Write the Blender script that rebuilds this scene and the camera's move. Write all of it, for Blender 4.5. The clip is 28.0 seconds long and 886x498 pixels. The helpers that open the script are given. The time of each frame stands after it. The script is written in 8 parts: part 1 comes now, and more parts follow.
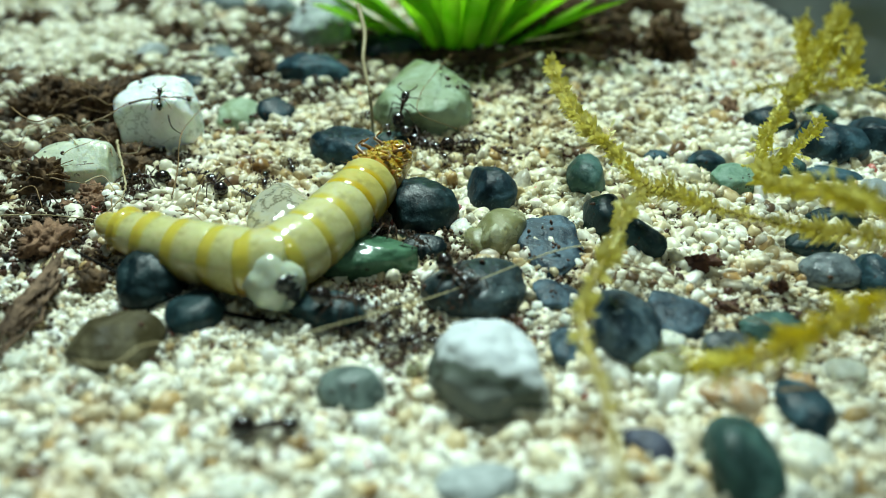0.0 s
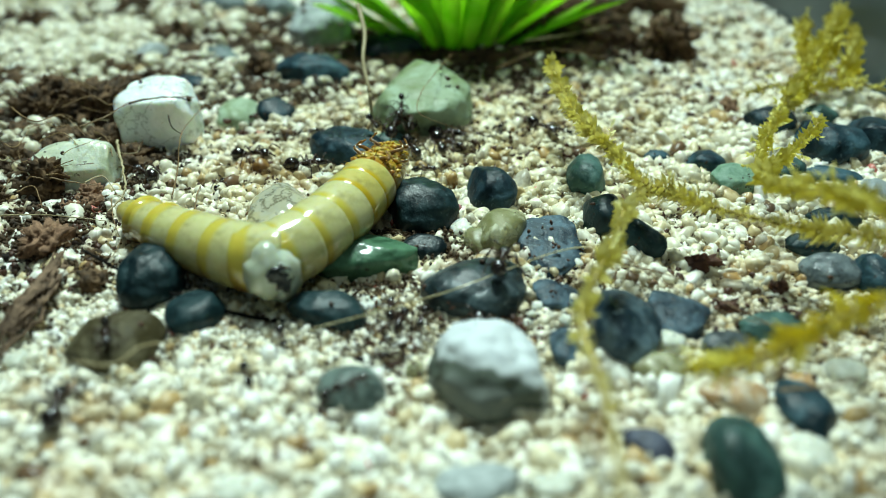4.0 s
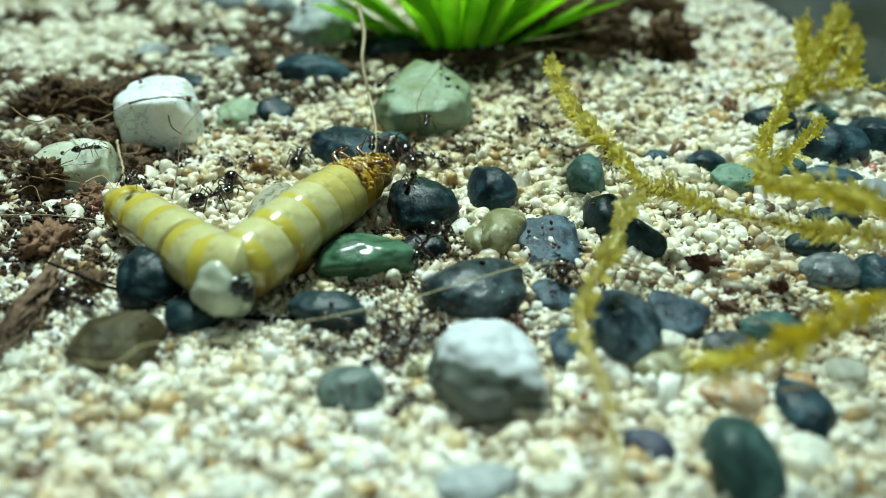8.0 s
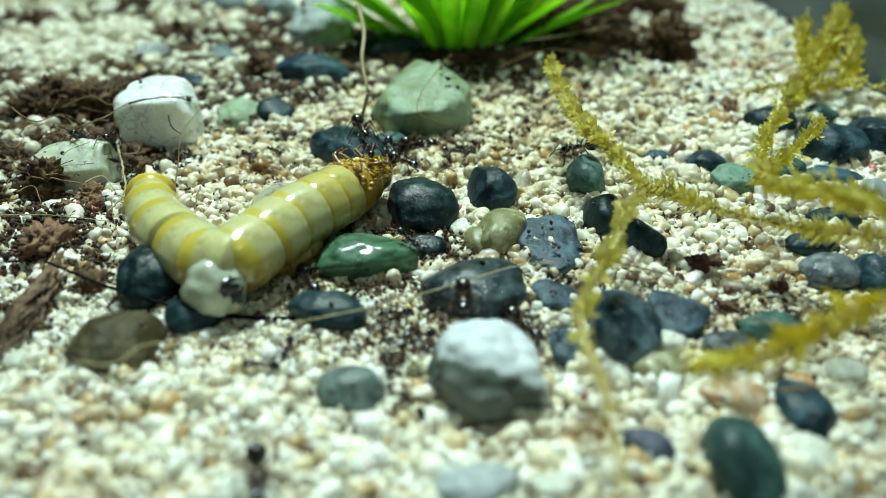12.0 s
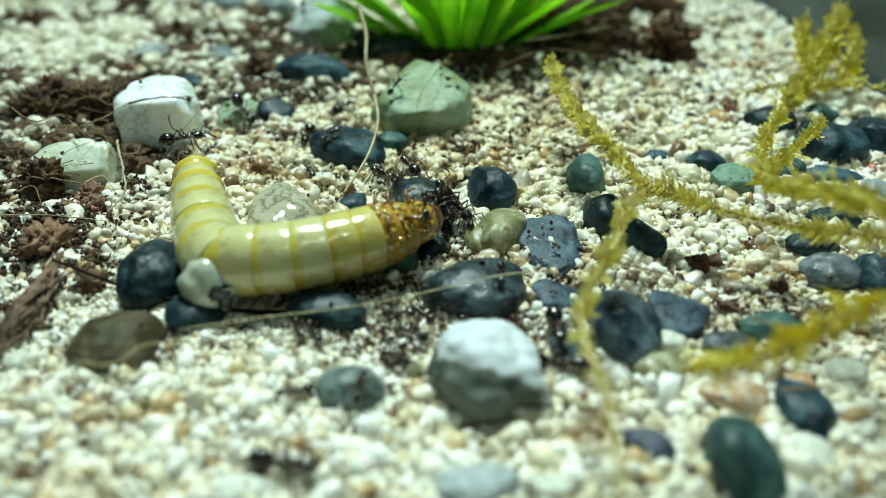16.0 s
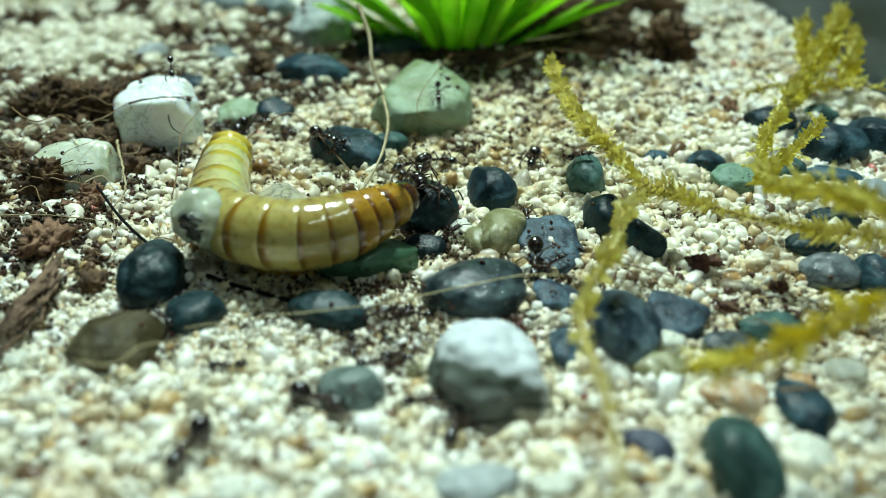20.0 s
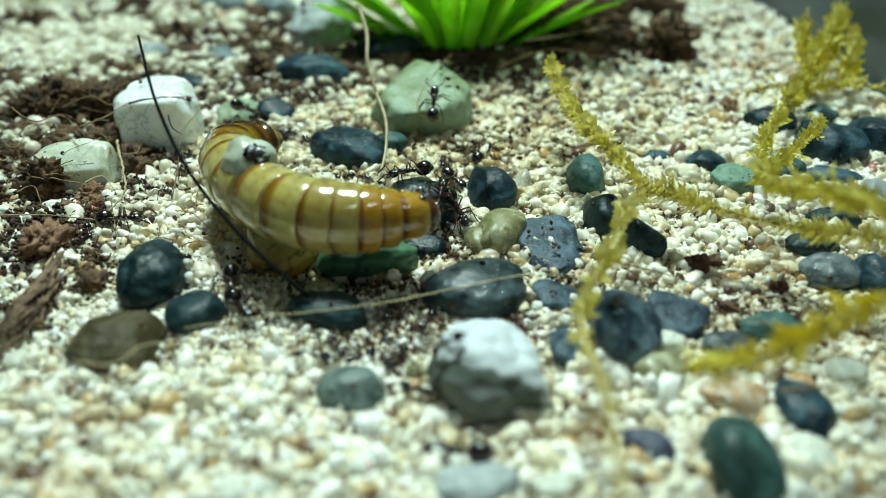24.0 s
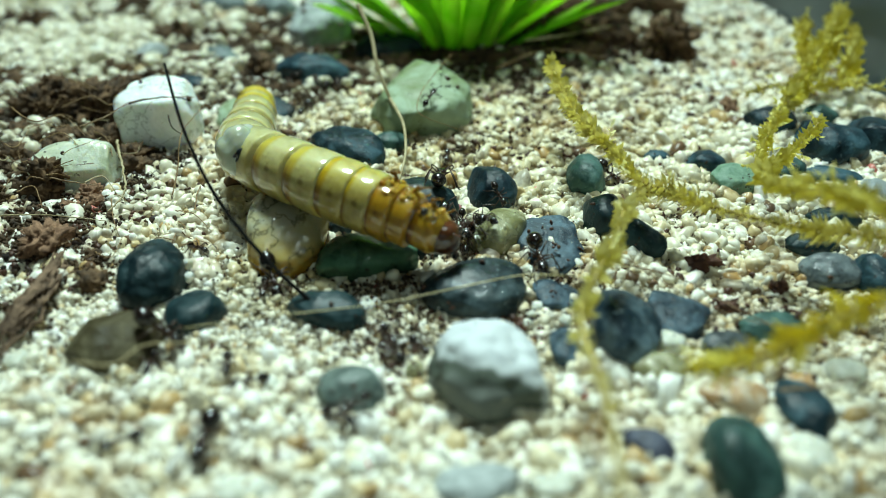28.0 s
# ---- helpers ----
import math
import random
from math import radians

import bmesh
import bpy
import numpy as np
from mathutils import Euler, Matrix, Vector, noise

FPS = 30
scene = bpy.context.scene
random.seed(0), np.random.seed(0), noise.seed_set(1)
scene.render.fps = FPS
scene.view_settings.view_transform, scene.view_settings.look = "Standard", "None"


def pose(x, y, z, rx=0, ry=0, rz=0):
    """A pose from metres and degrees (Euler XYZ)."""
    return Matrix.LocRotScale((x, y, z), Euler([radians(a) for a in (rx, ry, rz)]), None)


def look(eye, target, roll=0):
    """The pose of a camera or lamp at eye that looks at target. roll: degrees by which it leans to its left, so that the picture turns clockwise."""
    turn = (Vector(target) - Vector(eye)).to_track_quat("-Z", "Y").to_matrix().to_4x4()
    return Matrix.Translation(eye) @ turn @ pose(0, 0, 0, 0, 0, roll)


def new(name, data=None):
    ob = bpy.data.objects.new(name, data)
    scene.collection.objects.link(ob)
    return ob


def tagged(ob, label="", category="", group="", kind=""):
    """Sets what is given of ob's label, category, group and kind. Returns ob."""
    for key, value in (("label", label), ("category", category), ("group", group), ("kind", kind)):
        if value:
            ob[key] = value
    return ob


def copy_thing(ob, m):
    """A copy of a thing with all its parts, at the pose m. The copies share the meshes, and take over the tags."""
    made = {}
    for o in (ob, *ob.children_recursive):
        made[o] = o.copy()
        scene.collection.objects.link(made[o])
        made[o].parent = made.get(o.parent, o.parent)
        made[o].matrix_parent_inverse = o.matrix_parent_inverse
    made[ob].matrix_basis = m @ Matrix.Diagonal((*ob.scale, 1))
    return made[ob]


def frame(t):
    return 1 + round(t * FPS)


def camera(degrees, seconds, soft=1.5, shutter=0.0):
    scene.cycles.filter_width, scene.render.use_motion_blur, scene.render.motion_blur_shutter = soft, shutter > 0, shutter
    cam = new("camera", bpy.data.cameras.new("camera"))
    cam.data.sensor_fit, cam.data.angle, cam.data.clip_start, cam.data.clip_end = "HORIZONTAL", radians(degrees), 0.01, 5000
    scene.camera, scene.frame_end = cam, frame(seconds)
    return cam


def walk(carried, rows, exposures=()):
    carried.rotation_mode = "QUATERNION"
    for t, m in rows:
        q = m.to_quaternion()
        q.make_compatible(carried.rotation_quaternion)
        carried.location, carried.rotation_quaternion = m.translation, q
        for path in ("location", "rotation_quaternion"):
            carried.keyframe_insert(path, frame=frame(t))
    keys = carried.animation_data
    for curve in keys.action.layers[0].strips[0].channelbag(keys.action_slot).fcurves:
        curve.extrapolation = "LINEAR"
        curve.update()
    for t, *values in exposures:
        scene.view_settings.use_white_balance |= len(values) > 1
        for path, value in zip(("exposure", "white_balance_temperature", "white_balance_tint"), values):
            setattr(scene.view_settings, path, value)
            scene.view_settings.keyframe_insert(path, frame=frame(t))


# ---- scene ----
cam = camera(60, 28.0, soft=0.6)
cam.data.dof.use_dof = True
cam.data.dof.focus_distance = 0.0525
cam.data.dof.aperture_fstop = 26.0
STAND = look((0, -0.042, 0.0265), (0, 0, 0))
walk(cam, [(0.0, STAND), (28.0, STAND)])

MM = 0.001

# ---- light: a dim room, a desk lamp behind the open tank and a weak added fill before it ----
world = bpy.data.worlds.new("room")
scene.world = world
world.use_nodes = True
world.node_tree.nodes["Background"].inputs[0].default_value = (0.74, 1.0, 0.95, 1)
world.node_tree.nodes["Background"].inputs[1].default_value = 0.002


def desk_lamp(name, eye, aim, watts, length, width, spread):
    data = bpy.data.lights.new(name, "AREA")
    data.shape, data.size, data.size_y = "RECTANGLE", length, width
    data.energy, data.color, data.spread = watts, (0.755, 1.0, 0.93), radians(spread)
    ob = new(name, data)
    ob.matrix_world = look(eye, aim)


desk_lamp("desk_lamp", (-0.02, 0.125, 0.25), (0, -0.008, 0), 0.245, 0.065, 0.05, 80)
# added fill light from the front, not a lamp of the place
desk_lamp("tube_lamp", (0.06, -0.06, 0.24), (0, 0, 0), 0.045, 0.16, 0.010, 150)


# ---- materials ----
def material(name, rough=0.6, metal=0.0, coat=0.0):
    m = bpy.data.materials.new(name)
    m.use_nodes = True
    b = m.node_tree.nodes["Principled BSDF"]
    b.inputs["Roughness"].default_value = rough
    b.inputs["Metallic"].default_value = metal
    b.inputs["Coat Weight"].default_value = coat
    b.inputs["Coat Roughness"].default_value = 0.08
    return m, m.node_tree.nodes, m.node_tree.links, b


def ramp(nodes, stops, smooth=True):
    r = nodes.new("ShaderNodeValToRGB")
    while len(r.color_ramp.elements) < len(stops):
        r.color_ramp.elements.new(0.5)
    for e, (p, c) in zip(r.color_ramp.elements, stops):
        e.position, e.color = p, (*c, 1)
    if not smooth:
        r.color_ramp.interpolation = "CONSTANT"
    return r


def noise_node(nodes, links, scale, detail=4, coord="Object", rough=0.55):
    tc = nodes.new("ShaderNodeTexCoord")
    n = nodes.new("ShaderNodeTexNoise")
    n.inputs["Scale"].default_value, n.inputs["Detail"].default_value = scale, detail
    n.inputs["Roughness"].default_value = rough
    links.new(tc.outputs[coord], n.inputs["Vector"])
    return n


def mix(nodes, links, kind, a, b, factor):
    x = nodes.new("ShaderNodeMix")
    x.data_type, x.blend_type = "RGBA", kind
    if isinstance(factor, (int, float)):
        x.inputs[0].default_value = factor
    else:
        links.new(factor, x.inputs[0])
    for socket, value in ((x.inputs[6], a), (x.inputs[7], b)):
        if isinstance(value, tuple):
            socket.default_value = (*value, 1)
        else:
            links.new(value, socket)
    return x.outputs[2]


def bump(nodes, links, b, height, strength, distance):
    n = nodes.new("ShaderNodeBump")
    n.inputs["Strength"].default_value, n.inputs["Distance"].default_value = strength, distance
    links.new(height, n.inputs["Height"])
    links.new(n.outputs["Normal"], b.inputs["Normal"])


def stone(name, dark, light, rough=0.45, scale=700, speck=0.2, sss=0.0, coat=0.0, fleck=(0.45, 0.45, 0.42), clear=0.0, spec=0.32, film=False, vein=0.0, dirt=0.85):
    """Pebble: two tones in clouds, broken crystals, fine specks, dried dust, worn relief under a thin wet film."""
    m, nodes, links, b = material(name, rough, 0, coat)
    b.inputs["Coat Roughness"].default_value = 0.12
    big = noise_node(nodes, links, scale, 6, rough=0.62)
    big.inputs["Distortion"].default_value = 0.8
    info = nodes.new("ShaderNodeObjectInfo")
    shift = nodes.new("ShaderNodeMath")
    shift.operation = "MULTIPLY_ADD"
    shift.inputs[1].default_value, shift.inputs[2].default_value = 0.22, -0.11
    links.new(info.outputs["Random"], shift.inputs[0])
    add = nodes.new("ShaderNodeMath")
    links.new(big.outputs["Fac"], add.inputs[0])
    links.new(shift.outputs[0], add.inputs[1])
    base = ramp(nodes, [(0.36, dark), (0.49, tuple(0.35 * u + 0.65 * v for u, v in zip(light, dark))), (0.56, tuple(0.75 * u + 0.25 * v for u, v in zip(light, dark))), (0.68, light)])
    links.new(add.outputs[0], base.inputs[0])
    # pale crystals scattered through the stone
    fine = noise_node(nodes, links, scale * 6, 3, rough=0.75)
    spots = ramp(nodes, [(0.60, (0, 0, 0)), (0.70, (speck, speck, speck))])
    links.new(fine.outputs["Fac"], spots.inputs[0])
    col = mix(nodes, links, "MIX", base.outputs[0], fleck, spots.outputs[0])
    # dried dust in the hollows
    grime = noise_node(nodes, links, scale * 0.42, 6, rough=0.7)
    dust = ramp(nodes, [(0.54, (0, 0, 0)), (0.72, (0.55, 0.55, 0.55))])
    links.new(grime.outputs["Fac"], dust.inputs[0])
    col = mix(nodes, links, "MIX", col, tuple(1.25 * u + 0.006 * v for u, v in zip(light, (1.0, 0.9, 0.7))), dust.outputs[0])
    # brown scraps of dirt
    scrap = noise_node(nodes, links, 1900, 3, rough=0.6)
    bits = ramp(nodes, [(0.655, (0, 0, 0)), (0.69, (dirt, dirt, dirt))])
    links.new(scrap.outputs["Fac"], bits.inputs[0])
    col = mix(nodes, links, "MIX", col, (0.030, 0.014, 0.007), bits.outputs[0])
    if vein:
        crack = noise_node(nodes, links, 260, 5, rough=0.6)
        line = ramp(nodes, [(0.488, (0, 0, 0)), (0.50, (vein, vein, vein)), (0.512, (0, 0, 0))])
        links.new(crack.outputs["Fac"], line.inputs[0])
        col = mix(nodes, links, "MIX", col, (0.10, 0.11, 0.09), line.outputs[0])
    links.new(col, b.inputs["Base Color"])
    gloss = ramp(nodes, [(0.35, (rough * 0.6,) * 3), (0.7, (min(1, rough * 1.5),) * 3)])
    links.new(big.outputs["Fac"], gloss.inputs[0])
    links.new(gloss.outputs[0], b.inputs["Roughness"])
    rough_h = nodes.new("ShaderNodeMath")
    rough_h.operation = "MULTIPLY_ADD"
    rough_h.inputs[1].default_value = 2.4
    links.new(grime.outputs["Fac"], rough_h.inputs[0])
    links.new(fine.outputs["Fac"], rough_h.inputs[2])
    bump(nodes, links, b, rough_h.outputs[0], 0.45, 0.00016)
    if not film:
        links.new(b.inputs["Normal"].links[0].from_socket, b.inputs["Coat Normal"])
    b.inputs["Specular IOR Level"].default_value = spec
    if clear:
        b.inputs["Transmission Weight"].default_value = clear
        b.inputs["IOR"].default_value = 1.46
    if sss:
        b.inputs["Subsurface Weight"].default_value = sss
        b.inputs["Subsurface Radius"].default_value = (1.0, 0.8, 0.5)
        b.inputs["Subsurface Scale"].default_value = 0.0009
    return m


PALE_FLECK = (0.30, 0.42, 0.46)
STONE = {
    "slate": stone("slate_stone", (0.004, 0.014, 0.021), (0.045, 0.105, 0.135), 0.48, 460, speck=0.3, spec=0.22, fleck=PALE_FLECK),
    "dark": stone("dark_stone", (0.002, 0.008, 0.011), (0.018, 0.046, 0.052), 0.46, 460, speck=0.2, spec=0.22, coat=0.08, fleck=PALE_FLECK),
    "wet": stone("wet_slate_stone", (0.012, 0.022, 0.026), (0.085, 0.130, 0.142), 0.5, 420, coat=0.25, speck=0.4, spec=0.2, fleck=PALE_FLECK),
    "green": stone("green_grey_stone", (0.009, 0.030, 0.028), (0.070, 0.150, 0.132), 0.5, 420, spec=0.25, speck=0.3, fleck=PALE_FLECK),
    "wetgreen": stone("wet_green_stone", (0.020, 0.062, 0.032), (0.085, 0.200, 0.112), 0.4, coat=0.45, film=True, speck=0.06, spec=0.2),
    "mint": stone("pale_green_stone", (0.15, 0.19, 0.07), (0.36, 0.46, 0.34), 0.55, speck=0.2, scale=170, fleck=(0.62, 0.68, 0.60), spec=0.2),
    "mint2": stone("mint_green_stone", (0.090, 0.190, 0.130), (0.200, 0.320, 0.230), 0.5, speck=0.2, fleck=(0.4, 0.5, 0.42)),
    "plate": stone("flat_blue_slate", (0.016, 0.030, 0.044), (0.105, 0.170, 0.220), 0.45, 600, speck=0.6, spec=0.25, fleck=PALE_FLECK),
    "mottled": stone("mottled_slate", (0.014, 0.030, 0.042), (0.250, 0.360, 0.420), 0.46, scale=330, speck=0.5, spec=0.22, fleck=PALE_FLECK),
    "purple": stone("violet_slate", (0.012, 0.014, 0.026), (0.085, 0.095, 0.140), 0.45, spec=0.25),
    "grey": stone("blue_grey_stone", (0.112, 0.150, 0.157), (0.262, 0.314, 0.325), 0.45, speck=0.2),
    "grey2": stone("dark_grey_stone", (0.025, 0.034, 0.040), (0.143, 0.174, 0.186), 0.45, 480, speck=0.25, coat=0.15),
    "pale": stone("pale_grey_stone", (0.272, 0.306, 0.306), (0.468, 0.510, 0.510), 0.4, speck=0.15),
    "white": stone("white_marble", (0.78, 0.83, 0.82), (0.90, 0.94, 0.93), 0.30, 300, speck=0.05, sss=0.6, fleck=(0.25, 0.25, 0.22), coat=0.2, vein=0.5, dirt=0.15),
    "milk": stone("milky_quartz", (0.54, 0.54, 0.45), (0.80, 0.80, 0.72), 0.30, sss=0.35, speck=0.05),
    "beige": stone("beige_quartz", (0.26, 0.25, 0.09), (0.56, 0.55, 0.34), 0.24, sss=0.35, speck=0.1, fleck=(0.25, 0.2, 0.1), clear=0.4, coat=0.4),
    "murk": stone("murky_green_stone", (0.014, 0.026, 0.024), (0.16, 0.21, 0.19), 0.45, speck=0.3, scale=380),
    "jade": stone("grey_green_marble", (0.40, 0.44, 0.28), (0.76, 0.80, 0.68), 0.30, speck=0.12, sss=0.6, scale=230, coat=0.3),
    "honey": None,
    "amber": stone("amber_quartz", (0.45, 0.24, 0.09), (0.62, 0.56, 0.46), 0.3, sss=0.35, speck=0.1),
    "brown": stone("olive_brown_stone", (0.050, 0.040, 0.018), (0.220, 0.190, 0.115), 0.6, scale=330, speck=0.3, spec=0.15, fleck=(0.3, 0.27, 0.18)),
    "agate": None,
    "rose": stone("rose_stone", (0.42, 0.13, 0.13), (0.70, 0.38, 0.36), 0.4, speck=0.1, sss=0.2),
}


def banded_stone():
    """White above, a grey-green band across the lower face, with a ragged border."""
    m, nodes, links, b = material("grey_and_white_stone", 0.55)
    n = noise_node(nodes, links, 130, 6, rough=0.6)
    tc = nodes.new("ShaderNodeTexCoord")
    dot = nodes.new("ShaderNodeVectorMath")
    dot.operation = "DOT_PRODUCT"
    dot.inputs[1].default_value = (-55, -90, -130)
    links.new(tc.outputs["Object"], dot.inputs[0])
    add = nodes.new("ShaderNodeMath")
    add.operation = "MULTIPLY_ADD"
    add.inputs[1].default_value = 1.5
    links.new(n.outputs["Fac"], add.inputs[0])
    links.new(dot.outputs["Value"], add.inputs[2])
    r = ramp(nodes, [(0.52, (0.62, 0.66, 0.69)), (0.70, (0.44, 0.47, 0.47)), (0.78, (0.08, 0.095, 0.075)), (0.92, (0.09, 0.105, 0.085)), (1.0, (0.15, 0.165, 0.145))])
    links.new(add.outputs[0], r.inputs[0])
    links.new(r.outputs[0], b.inputs["Base Color"])
    b.inputs["Specular IOR Level"].default_value = 0.25
    bump(nodes, links, b, n.outputs["Fac"], 0.35, 0.0005)
    return m


STONE["agate"] = banded_stone()


def clear_quartz():
    """Glassy pale quartz that turns amber towards its underside."""
    m, nodes, links, b = material("honey_quartz", 0.12, 0, 0.0)
    n = noise_node(nodes, links, 330, 5, rough=0.65)
    tc = nodes.new("ShaderNodeTexCoord")
    sep = nodes.new("ShaderNodeSeparateXYZ")
    links.new(tc.outputs["Object"], sep.inputs[0])
    depth = nodes.new("ShaderNodeMapRange")
    depth.inputs[1].default_value, depth.inputs[2].default_value = -0.0006, 0.0032
    links.new(sep.outputs[2], depth.inputs[0])
    add = nodes.new("ShaderNodeMath")
    add.operation = "MULTIPLY_ADD"
    add.inputs[1].default_value = 0.7
    links.new(n.outputs["Fac"], add.inputs[0])
    links.new(depth.outputs[0], add.inputs[2])
    r = ramp(nodes, [(0.34, (0.70, 0.40, 0.05)), (0.68, (0.70, 0.53, 0.19)), (0.95, (0.62, 0.57, 0.37)), (1.0, (0.62, 0.60, 0.46))])
    links.new(add.outputs[0], r.inputs[0])
    crack = noise_node(nodes, links, 420, 4, rough=0.6)
    line = ramp(nodes, [(0.470, (0, 0, 0)), (0.50, (0.75, 0.75, 0.75)), (0.530, (0, 0, 0))])
    links.new(crack.outputs["Fac"], line.inputs[0])
    links.new(mix(nodes, links, "MIX", r.outputs[0], (0.10, 0.085, 0.035), line.outputs[0]), b.inputs["Base Color"])
    b.inputs["Transmission Weight"].default_value = 0.36
    b.inputs["IOR"].default_value = 1.46
    b.inputs["Subsurface Weight"].default_value = 0.6
    b.inputs["Subsurface Radius"].default_value = (1.0, 0.8, 0.5)
    b.inputs["Subsurface Scale"].default_value = 0.0009
    bump(nodes, links, b, n.outputs["Fac"], 0.5, 0.0003)
    return m


STONE["honey"] = clear_quartz()
STONE_LABEL = {
    "slate": "rounded dark blue-grey slate pebble on sand", "dark": "smooth blackish green pebble on sand",
    "wet": "wet dark grey slate pebble in front of the larva", "green": "dull grey-green pebble half sunk in sand",
    "wetgreen": "wet dark green pebble under the larva", "mint": "pale mint-green pebble with a flat top",
    "mint2": "small mint-green pebble under moss", "plate": "flat blue-grey slate chip with dirt crumbs",
    "mottled": "mottled blue-black pebble beside a moss strand", "purple": "small violet-grey pebble on pale sand",
    "grey": "light blue-grey pebble at the soil's edge", "grey2": "matt dark grey pebble on sand",
    "pale": "pale grey rounded pebble on sand", "white": "smooth white marble pebble", "milk": "milky white quartz grain on sand",
    "beige": "translucent beige quartz pebble", "murk": "murky mottled green-grey pebble sunk in sand", "jade": "grey-green marble pebble among soil crumbs", "honey": "wet honey-coloured translucent quartz pebble under the larva",
    "amber": "amber-tinged quartz pebble on sand", "brown": "olive-brown rounded pebble on pale sand",
    "agate": "round white and grey banded pebble", "rose": "small rose-pink pebble among the sand",
}


def sand_material():
    m, nodes, links, b = material("coral_sand", 0.38)
    geo = nodes.new("ShaderNodeNewGeometry")
    tint = ramp(nodes, [(0.0, (0.86, 0.83, 0.70)), (0.22, (0.80, 0.72, 0.52)), (0.34, (0.90, 0.89, 0.82)), (0.62, (0.70, 0.57, 0.34)),
                        (0.67, (0.86, 0.82, 0.68)), (0.88, (0.55, 0.38, 0.18)), (0.905, (0.91, 0.91, 0.88)), (0.982, (0.20, 0.12, 0.07)), (0.996, (0.62, 0.20, 0.17))], False)
    links.new(geo.outputs["Random Per Island"], tint.inputs[0])
    n = noise_node(nodes, links, 2600, 4)
    shade = ramp(nodes, [(0.3, (0.86, 0.82, 0.70)), (0.6, (1, 1, 1))])
    links.new(n.outputs["Fac"], shade.inputs[0])
    col = mix(nodes, links, "MULTIPLY", tint.outputs[0], shade.outputs[0], 0.8)
    for scale, lo, hi, stain in ((60, 0.50, 0.76, (0.84, 0.73, 0.56)), (160, 0.54, 0.68, (0.70, 0.54, 0.35)), (420, 0.55, 0.70, (0.46, 0.32, 0.17))):
        dirt = noise_node(nodes, links, scale, 5, rough=0.65)
        amount = ramp(nodes, [(lo, (0, 0, 0)), (hi, (0.85, 0.85, 0.85))])
        links.new(dirt.outputs["Fac"], amount.inputs[0])
        col = mix(nodes, links, "MULTIPLY", col, stain, amount.outputs[0])
    # sand soaked by the larva's juices; its cast shadow is in this tint too
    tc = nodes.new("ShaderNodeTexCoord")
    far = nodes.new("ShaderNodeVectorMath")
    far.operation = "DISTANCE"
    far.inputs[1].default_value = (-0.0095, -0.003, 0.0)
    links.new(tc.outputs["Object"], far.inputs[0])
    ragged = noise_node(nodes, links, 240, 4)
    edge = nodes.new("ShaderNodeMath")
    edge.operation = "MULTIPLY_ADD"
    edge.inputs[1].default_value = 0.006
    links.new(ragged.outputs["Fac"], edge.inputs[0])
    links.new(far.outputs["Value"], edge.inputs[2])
    soak_shadow = nodes.new("ShaderNodeMapRange")
    soak_shadow.inputs[1].default_value, soak_shadow.inputs[2].default_value = 0.0082, 0.0055
    links.new(edge.outputs[0], soak_shadow.inputs[0])
    col = mix(nodes, links, "MULTIPLY", col, (0.95, 0.93, 0.84), soak_shadow.outputs[0])
    # sand soiled round the larva; towards the plant the tint also paints its shade
    soil_shade_dist = nodes.new("ShaderNodeVectorMath")
    soil_shade_dist.operation = "DISTANCE"
    soil_shade_dist.inputs[1].default_value = (0.001, 0.019, 0.0)
    links.new(tc.outputs["Object"], soil_shade_dist.inputs[0])
    worn = noise_node(nodes, links, 130, 5, rough=0.65)
    reach = nodes.new("ShaderNodeMath")
    reach.operation = "MULTIPLY_ADD"
    reach.inputs[1].default_value = 0.034
    links.new(worn.outputs["Fac"], reach.inputs[0])
    links.new(soil_shade_dist.outputs["Value"], reach.inputs[2])
    soil = nodes.new("ShaderNodeMapRange")
    soil.inputs[1].default_value, soil.inputs[2].default_value = 0.044, 0.026
    links.new(reach.outputs[0], soil.inputs[0])
    col = mix(nodes, links, "MULTIPLY", col, (0.86, 0.81, 0.67), soil.outputs[0])
    for scale, lo, hi in ((330, 0.53, 0.60), (1100, 0.58, 0.64)):
        filth = noise_node(nodes, links, scale, 4, rough=0.6)
        spots = ramp(nodes, [(lo, (0, 0, 0)), (hi, (1, 1, 1))])
        links.new(filth.outputs["Fac"], spots.inputs[0])
        share = nodes.new("ShaderNodeMath")
        share.operation = "MULTIPLY_ADD"
        share.inputs[1].default_value, share.inputs[2].default_value = 0.48, 0.12
        links.new(soil.outputs[0], share.inputs[0])
        both = nodes.new("ShaderNodeMath")
        both.operation = "MULTIPLY"
        links.new(spots.outputs[0], both.inputs[0])
        links.new(share.outputs[0], both.inputs[1])
        col = mix(nodes, links, "MULTIPLY", col, (0.20, 0.14, 0.09), both.outputs[0])
    links.new(col, b.inputs["Base Color"])
    bump(nodes, links, b, n.outputs["Fac"], 0.4, 0.00006)
    return m


def bed_material():
    m, nodes, links, b = material("sand_bed", 0.8)
    n = noise_node(nodes, links, 1500, 6)
    r = ramp(nodes, [(0.3, (0.34, 0.25, 0.13)), (0.62, (0.72, 0.64, 0.46))])
    links.new(n.outputs["Fac"], r.inputs[0])
    dirt = noise_node(nodes, links, 150, 4, rough=0.6)
    spots = ramp(nodes, [(0.42, (1, 1, 1)), (0.58, (0.16, 0.12, 0.08))])
    links.new(dirt.outputs["Fac"], spots.inputs[0])
    links.new(mix(nodes, links, "MULTIPLY", r.outputs[0], spots.outputs[0], 1.0), b.inputs["Base Color"])
    bump(nodes, links, b, n.outputs["Fac"], 0.6, 0.0003)
    return m


